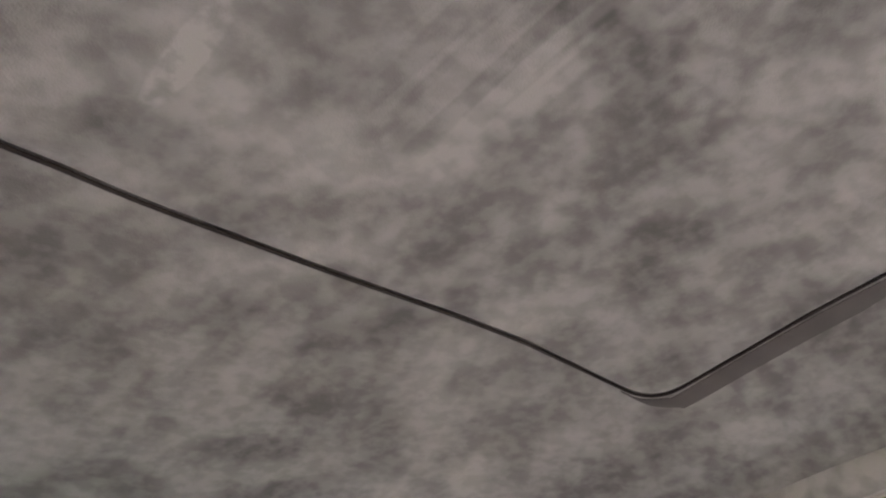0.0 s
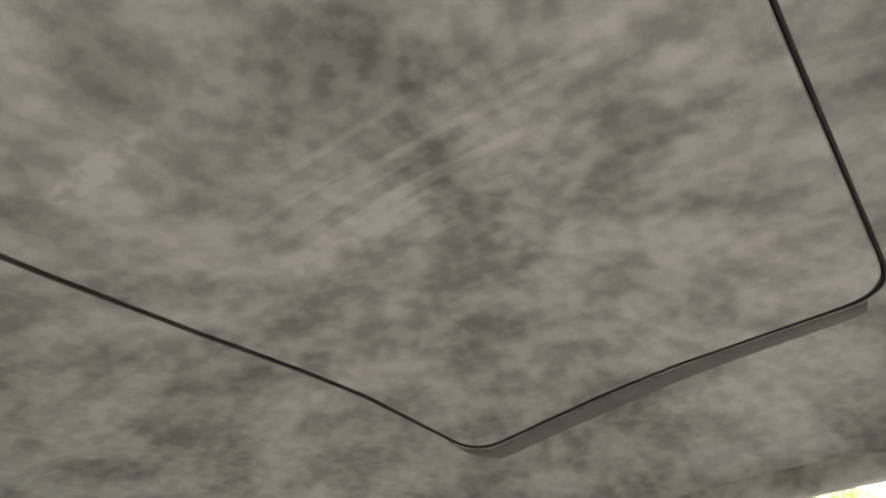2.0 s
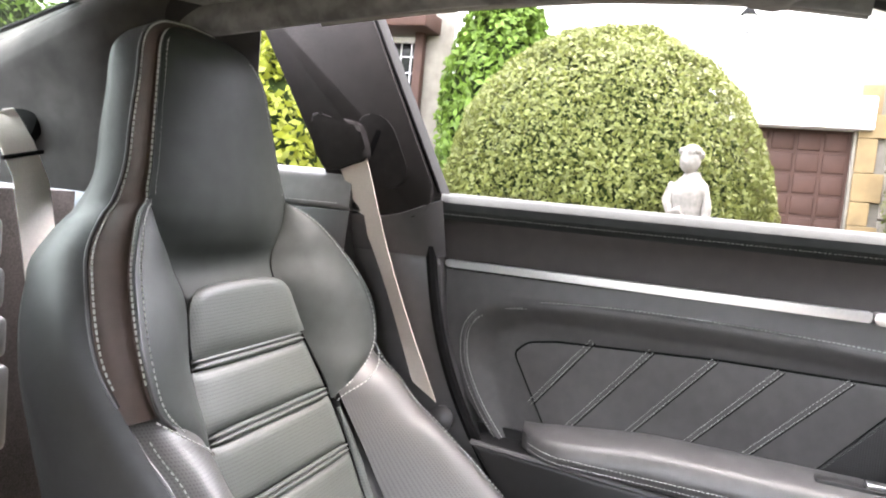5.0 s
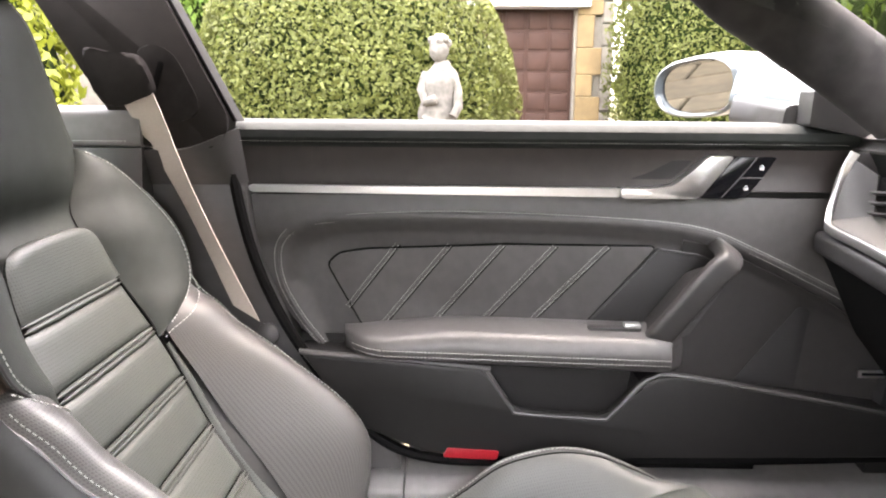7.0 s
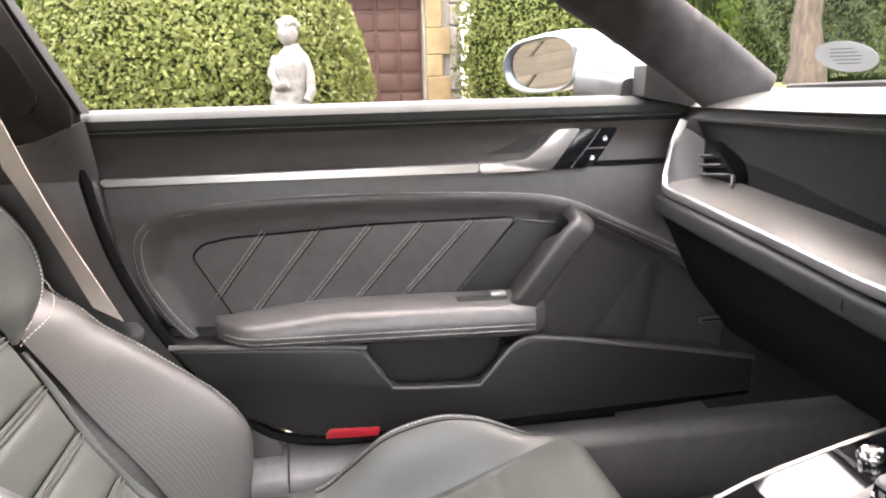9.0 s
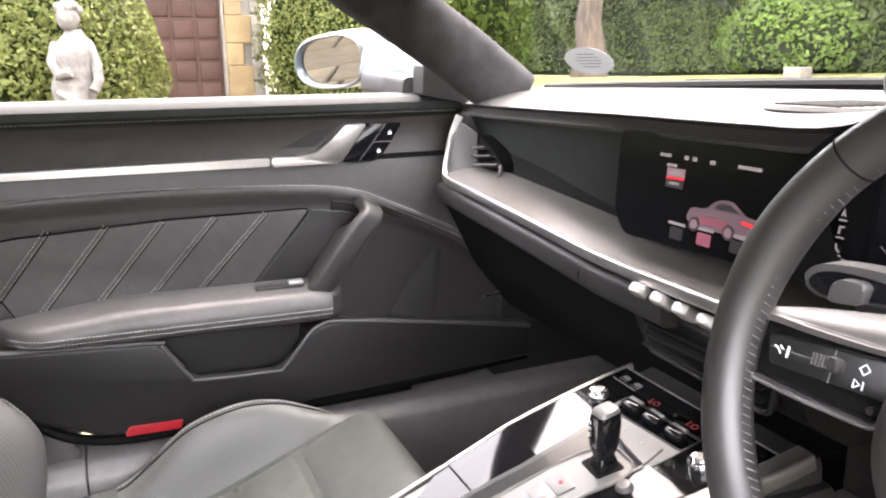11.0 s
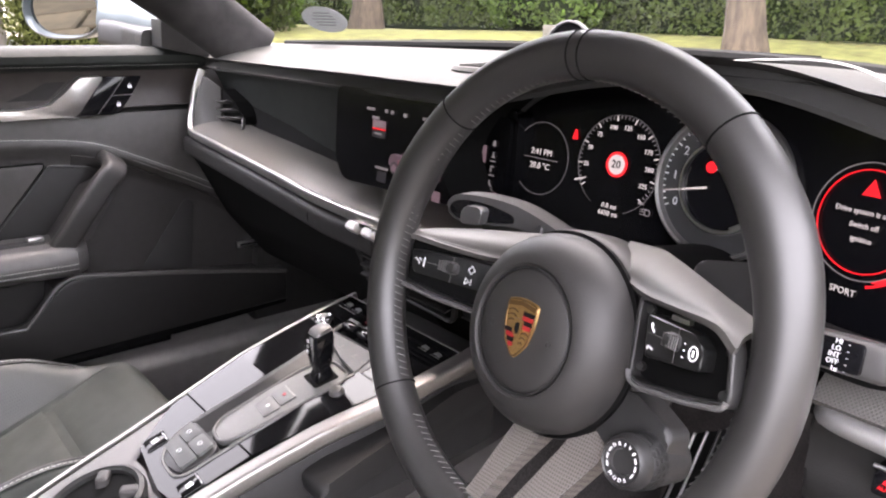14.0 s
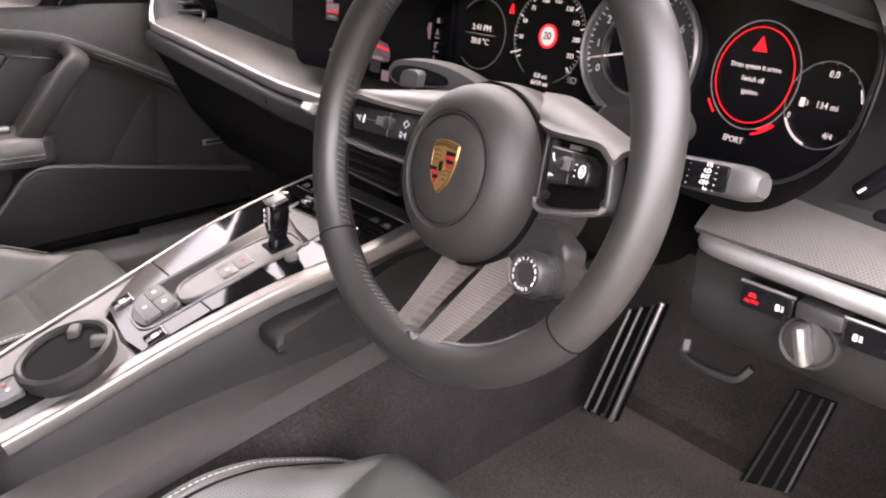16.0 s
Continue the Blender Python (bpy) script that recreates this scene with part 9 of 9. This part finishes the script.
def statue(o):
    """A small garden figure on a plinth, as plain rounded stone."""
    bm = bmesh.new()
    def blob(c, r):
        own = bmesh.new()
        bmesh.ops.create_icosphere(own, subdivisions=3, radius=1)
        for v in own.verts:
            k = 1 + 0.05 * noise.noise(v.co * 4)
            v.co = Vector((o[0] + c[0] + v.co.x * r[0] * k, o[1] + c[1] + v.co.y * r[1] * k, o[2] + c[2] + v.co.z * r[2] * k))
        merge(bm, own)
    box(Vector(o) + Vector((0, 0, 0.23)), (0.34, 0.34, 0.46), 0.02, bm=bm)
    box(Vector(o) + Vector((0, 0, 0.48)), (0.40, 0.40, 0.05), 0.012, bm=bm)
    prof = [(0.115, 0.50), (0.12, 0.56), (0.105, 0.66), (0.108, 0.78), (0.118, 0.88), (0.098, 0.98), (0.108, 1.06), (0.100, 1.13), (0.055, 1.18), (0.042, 1.21)]
    rings = []
    for r, h in prof:
        rings.append([(o[0] + 0.8 * r * math.cos(a) * (1 + 0.06 * math.sin(5 * a + h * 20)), o[1] + r * math.sin(a) * (1 + 0.06 * math.sin(7 * a + h * 14)) + 0.02 * math.sin(h * 6), o[2] + h) for a in [2 * math.pi * k / 28 for k in range(28)]])
    loft(rings, bm)
    blob((0.01, -0.005, 1.275), (0.064, 0.062, 0.082))
    for k in range(10):
        a = 2 * math.pi * k / 10
        blob((0.046 * math.cos(a), 0.052 * math.sin(a), 1.322 + 0.014 * math.sin(3 * a)), (0.027, 0.027, 0.027))
    blob((0, 0, 1.348), (0.044, 0.044, 0.028))
    sweep([Vector(o) + Vector(q) for q in ((0.0, -0.085, 1.13), (0.04, -0.115, 1.03), (0.09, -0.085, 0.95), (0.11, -0.02, 0.97))], oval(0.030, n=10), bm, up=(1, 0, 0))
    sweep([Vector(o) + Vector(q) for q in ((0.0, 0.085, 1.13), (0.02, 0.115, 1.02), (0.07, 0.12, 0.92), (0.10, 0.085, 0.86))], oval(0.029, n=10), bm, up=(1, 0, 0))
    sweep([Vector(o) + Vector(q) for q in ((0.06, -0.10, 0.86), (0.09, -0.02, 0.80), (0.09, 0.07, 0.76), (0.075, 0.095, 0.58))], oval(0.034, 0.028, 10), bm, up=(0, 0, 1))
    return single("garden_statue", bm, STATUE, o, "weathered pale stone garden figure on a plinth", "statue")


statue((-4.45, -0.475, -0.04))


def house():
    h = thing("house", (-9.2, -2.5, 0), "pale stone house with garage, white lintel and leaded window", "house")
    X = -9.0
    # wall pieces round the openings
    def wall(y0, y1, z0, z1, mat=STONE, x=X, t=0.35, name="wall", lab=""):
        return part(name, box((x - t / 2, (y0 + y1) / 2, (z0 + z1) / 2), (t, y1 - y0, z1 - z0)), mat, h, lab, smooth=False)
    wall(1.03, 1.50, 0, 5.5)
    wall(-1.20, 1.03, 2.36, 5.5, WHITE_PAINT, name="rendered_wall", lab="white rendered wall")
    wall(-3.75, -1.20, 0, 5.5, WHITE_PAINT, name="rendered_wall", lab="white rendered wall")
    wall(-4.25, -3.75, 0, 5.5)
    wall(-5.05, -4.25, 0, 1.60)
    wall(-5.05, -4.25, 2.95, 5.5)
    wall(-9.0, -5.05, 0, 5.5)
    # lintel over the garage door
    part("lintel", box((X + 0.02, -0.08, 2.18), (0.30, 2.55, 0.36), 0.02), WHITE_PAINT, h, "white painted lintel")
    # ochre quoins beside the door
    z = 0.0
    k = 0
    while z < 2.35:
        hgt = 0.26 + 0.06 * (k % 3)
        w = 0.20 if k % 2 else 0.30
        part("quoin", box((X + 0.02, 1.06 + w / 2, z + hgt / 2), (0.10, w, hgt - 0.003), 0.010), QUOIN, h, smooth=False)
        z += hgt
        k += 1
    for j in range(9):
        y0 = 1.38
        part("stone", box((X + 0.012, 1.43, 0.13 + j * 0.26), (0.08, 0.14, 0.24), 0.015), STONE, h, smooth=False)
    # garage door with raised panels
    gd = part("garage_door", box((X - 0.14, -0.085, 1.0), (0.06, 2.23, 2.0)), BROWN_PAINT, h, "brown panelled garage door", smooth=False)
    for c in range(8):
        for r in range(8):
            y0, z0 = -1.185 + 0.275 * c, 0.04 + 0.244 * r
            bm = prism([(y0 + 0.018, z0 + 0.018), (y0 + 0.255, z0 + 0.018), (y0 + 0.255, z0 + 0.226), (y0 + 0.018, z0 + 0.226)], X - 0.12, X - 0.092, bevel=0.016, seg=2)
            part("door_panel", bm, BROWN_PAINT, gd)
    part("door_handle", box((X - 0.08, -0.02, 1.55), (0.03, 0.10, 0.04), 0.006), WHITE_PAINT, gd)
    # window with leaded panes and a timber lintel
    w = part("window", box((X - 0.22, -4.65, 2.27), (0.04, 0.80, 1.35)), GLOSS, h, "leaded window with white frame")
    for y in (-5.03, -4.27):
        part("window_frame", box((X - 0.14, y, 2.27), (0.10, 0.07, 1.35), 0.008), WHITE_PAINT, w)
    for z in (1.63, 2.91):
        part("window_frame", box((X - 0.14, -4.65, z), (0.10, 0.80, 0.07), 0.008), WHITE_PAINT, w)
    for k in range(1, 5):
        part("lead", box((X - 0.19, -5.03 + 0.152 * k, 2.27), (0.012, 0.014, 1.3)), WHITE_PAINT, w)
    for k in range(1, 6):
        part("lead", box((X - 0.19, -4.65, 1.63 + 0.213 * k), (0.012, 0.76, 0.014)), WHITE_PAINT, w)
    part("porch_beam", box((X + 0.25, -4.7, 3.06), (0.6, 1.5, 0.22), 0.02), BROWN_PAINT, h, "dark timber beam over the window")
    part("porch_post", box((X + 0.10, -4.18, 2.2), (0.12, 0.12, 1.6), 0.01), BROWN_PAINT, h)
    # roof
    part("roof", prism([(X + 0.4, 5.4), (X - 3.5, 8.0), (X - 7.4, 5.4)], -9.3, 1.9, axis="y"), material("roof_slate", (0.12, 0.10, 0.09), 0.8, spread=0.2, scale=8), h)
    part("end_wall", box((X - 3.4, 1.325, 2.75), (6.5, 0.35, 5.5)), STONE, h)
    return h


house()
lan = thing("wall_lantern", (-8.85, -0.2, 3.0), "small dark wall lantern on the white wall", "lantern")
part("lamp_glass", lathe([(0.001, -0.14), (0.05, -0.13), (0.075, 0.05), (0.001, 0.05)], (-8.82, -0.2, 3.15), (0, 0, 1), 6), material("frosted_glass", (0.5, 0.5, 0.48), 0.3), lan)
part("lamp_cap", lathe([(0.10, 0.05), (0.03, 0.14), (0.001, 0.17)], (-8.82, -0.2, 3.15), (0, 0, 1), 6), SOFT_BLACK, lan)
part("bracket", rod((-9.0, -0.2, 3.05), (-8.82, -0.2, 3.0), 0.015), SOFT_BLACK, lan)


def tree(x, y, r, h, lean, label):
    z0 = land(x, y)
    t = thing("tree", (x, y, z0), label, "tree")
    path = [Vector((x + lean * k * k * 0.02 + 0.05 * math.sin(k * 1.7 + x), y + 0.04 * math.sin(k * 2.3), z0 - 0.1 + h * k / 8)) for k in range(9)]
    prof = [(math.cos(a) * r * (1 + 0.07 * math.sin(5 * a)), math.sin(a) * r * (1 + 0.07 * math.sin(5 * a))) for a in [2 * math.pi * k / 18 for k in range(18)]]
    part("trunk", sweep(path, prof, up=(0, 1, 0), scale=lambda u: 0.55 * (1 - u) ** 8 + 1.0 - 0.45 * u), BARK, t)
    for k in range(6):
        a = k * 1.05 + x
        p = path[5 + k % 3]
        e = p + Vector((math.cos(a) * 1.8, math.sin(a) * 1.8, 1.4 + 0.3 * (k % 2)))
        part("limb", rod(p, e, r * 0.4, n=8, r2=r * 0.12), BARK, t)
    n = 7000
    d = rng.normal(size=(n, 3))
    d /= np.linalg.norm(d, axis=1)[:, None]
    p = np.array((x + lean, y, z0 + h + 0.9)) + d * np.array((2.6, 2.6, 1.6)) * lumps(d * 3, 2.2, 0.22)[:, None] * (rng.random(n) ** 0.45)[:, None]
    ob = leaves("crown", p, d, 0.09, HEDGE_LEAF, "", "")
    ob.parent = t
    ob.location = Vector(ob.location) - Vector((x, y, z0))
    return t


tree(-12.0, 8.35, 0.255, 4.6, 0.3, "mature tree with grey brown bark on the lawn")
tree(-4.15, 8.45, 0.205, 4.6, -0.4, "mature tree with grey brown bark on the lawn")
tree(3.0, 9.2, 0.2, 4.6, 0.2, "mature tree with grey brown bark on the lawn")


def hedge(a, b, height, depth, n, mat, label, size=0.05):
    a, b = np.array(a, float), np.array(b, float)
    L = np.linalg.norm(b - a)
    t = (b - a) / L
    nrm = np.array((t[1], -t[0]))
    z0 = land(*((a + b) / 2))
    th = thing("hedge", ((a[0] + b[0]) / 2, (a[1] + b[1]) / 2, z0), label, "hedge")
    c3 = (a + b) / 2
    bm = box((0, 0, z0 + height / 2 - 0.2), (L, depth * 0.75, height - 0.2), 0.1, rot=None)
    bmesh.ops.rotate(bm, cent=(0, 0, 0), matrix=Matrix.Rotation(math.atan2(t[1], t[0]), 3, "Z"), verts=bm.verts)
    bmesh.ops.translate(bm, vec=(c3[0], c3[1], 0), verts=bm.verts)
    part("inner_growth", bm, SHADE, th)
    u = rng.random(n) * L
    f = rng.random(n)
    front = f < 0.8
    dep = np.where(front, depth / 2, (rng.random(n) - 0.5) * depth)
    z = np.where(front, rng.random(n) * height, height)
    bulge = 0.16 * np.sin(u * 1.7) * np.sin(z * 2.1 + u) + 0.10 * np.sin(u * 5.1 + z * 3) + 0.07 * rng.normal(size=n)
    dep = dep + bulge
    p = np.stack([a[0] + t[0] * u + nrm[0] * dep, a[1] + t[1] * u + nrm[1] * dep, z0 + z + np.where(front, 0, bulge)], 1)
    nn = np.stack([np.full(n, nrm[0]), np.full(n, nrm[1]), np.where(front, 0.2, 1.0)], 1)
    ob = leaves("leaf_face", p, nn, size, mat, "", "")
    ob.parent = th
    ob.location = Vector(ob.location) - Vector((c3[0], c3[1], z0))
    return th


hedge((-19.0, 9.5), (6.0, 12.5), 5.5, 1.4, 120000, HEDGE_LEAF, "tall dark green hedge behind the lawn", 0.046)
# unseen hedge, added to block low light from the driver's side
hedge((7.0, -9.0), (7.0, 5.0), 1.8, 1.4, 12000, HEDGE_LEAF, "unseen green hedge added beside the drive to block low light", 0.08)
hedge((6.0, 12.5), (16.0, 4.0), 5.5, 1.4, 12000, HEDGE_LEAF, "tall dark green hedge behind the lawn", 0.08)
planted("garden_bush", (-13.6, 6.2, 1.6), (1.6, 1.5, 1.9), 12000, 0.06, BRIGHT_LEAF, "bright green shrub on the lawn", amp=0.14, shell=0.3)
planted("garden_bush", (-8.8, 10.0, 1.3), (1.4, 0.7, 0.7), 6000, 0.05, BRIGHT_LEAF, "low light green shrub before the hedge", amp=0.14, shell=0.3)

lawn = sheet(lambda u, v: (-26 + 46 * u, 3.2 + 24 * v, land(-26 + 46 * u, 3.2 + 24 * v) + 0.012), 92, 48)
single("lawn", lawn, GRASS, (0, 10, 0.1), "yellow green mown lawn on a low bank", "lawn", "structure")
post = box((-7.05, 8.3, land(-7.05, 8.3) + 0.13), (0.30, 0.22, 0.30), 0.02)
single("marker_post", post, STONE, (-7.05, 8.3, land(-7.05, 8.3)), "short pale stone marker on the lawn", "marker post")


def wipers():
    w = thing("wiper", (-0.2, 0.70, 0.92), "black windscreen wiper resting at the foot of the glass", "wiper")
    pts = [(-0.45, 0.53, 0.922), (-0.25, 0.63, 0.926), (0.0, 0.69, 0.926), (0.2, 0.71, 0.924)]
    part("blade", sweep(curve_through(pts, 5), oval(0.005, 0.005, 6)), SOFT_BLACK, w)


wipers()

# ---- paving by the car ----
slab_mesh = {}
k = 0
y = -9.0
while y < 1.0:
    x = -3.9 + 0.2 * (k % 2)
    row = 0.46 + 0.10 * ((k * 7) % 3)
    while x < -1.05:
        w = 0.45 + 0.15 * rng.integers(0, 4)
        key = (round(w, 2), round(row, 2))
        if key not in slab_mesh:
            bm = box((0, 0, 0), (w - 0.03, row - 0.03, 0.05), 0.012, seg=1)
            me = bpy.data.meshes.new("paving_stone")
            bm.to_mesh(me)
            bm.free()
            me.materials.append(PAVE)
            slab_mesh[key] = me
        ob = new("paving_stone", slab_mesh[key])
        ob.location = (x + w / 2, y + row / 2, 0.012 + 0.006 * rng.random())
        ob.rotation_euler = (0, 0, 0.03 * rng.normal())
        ob.parent = ground
        x += w
    y += row
    k += 1
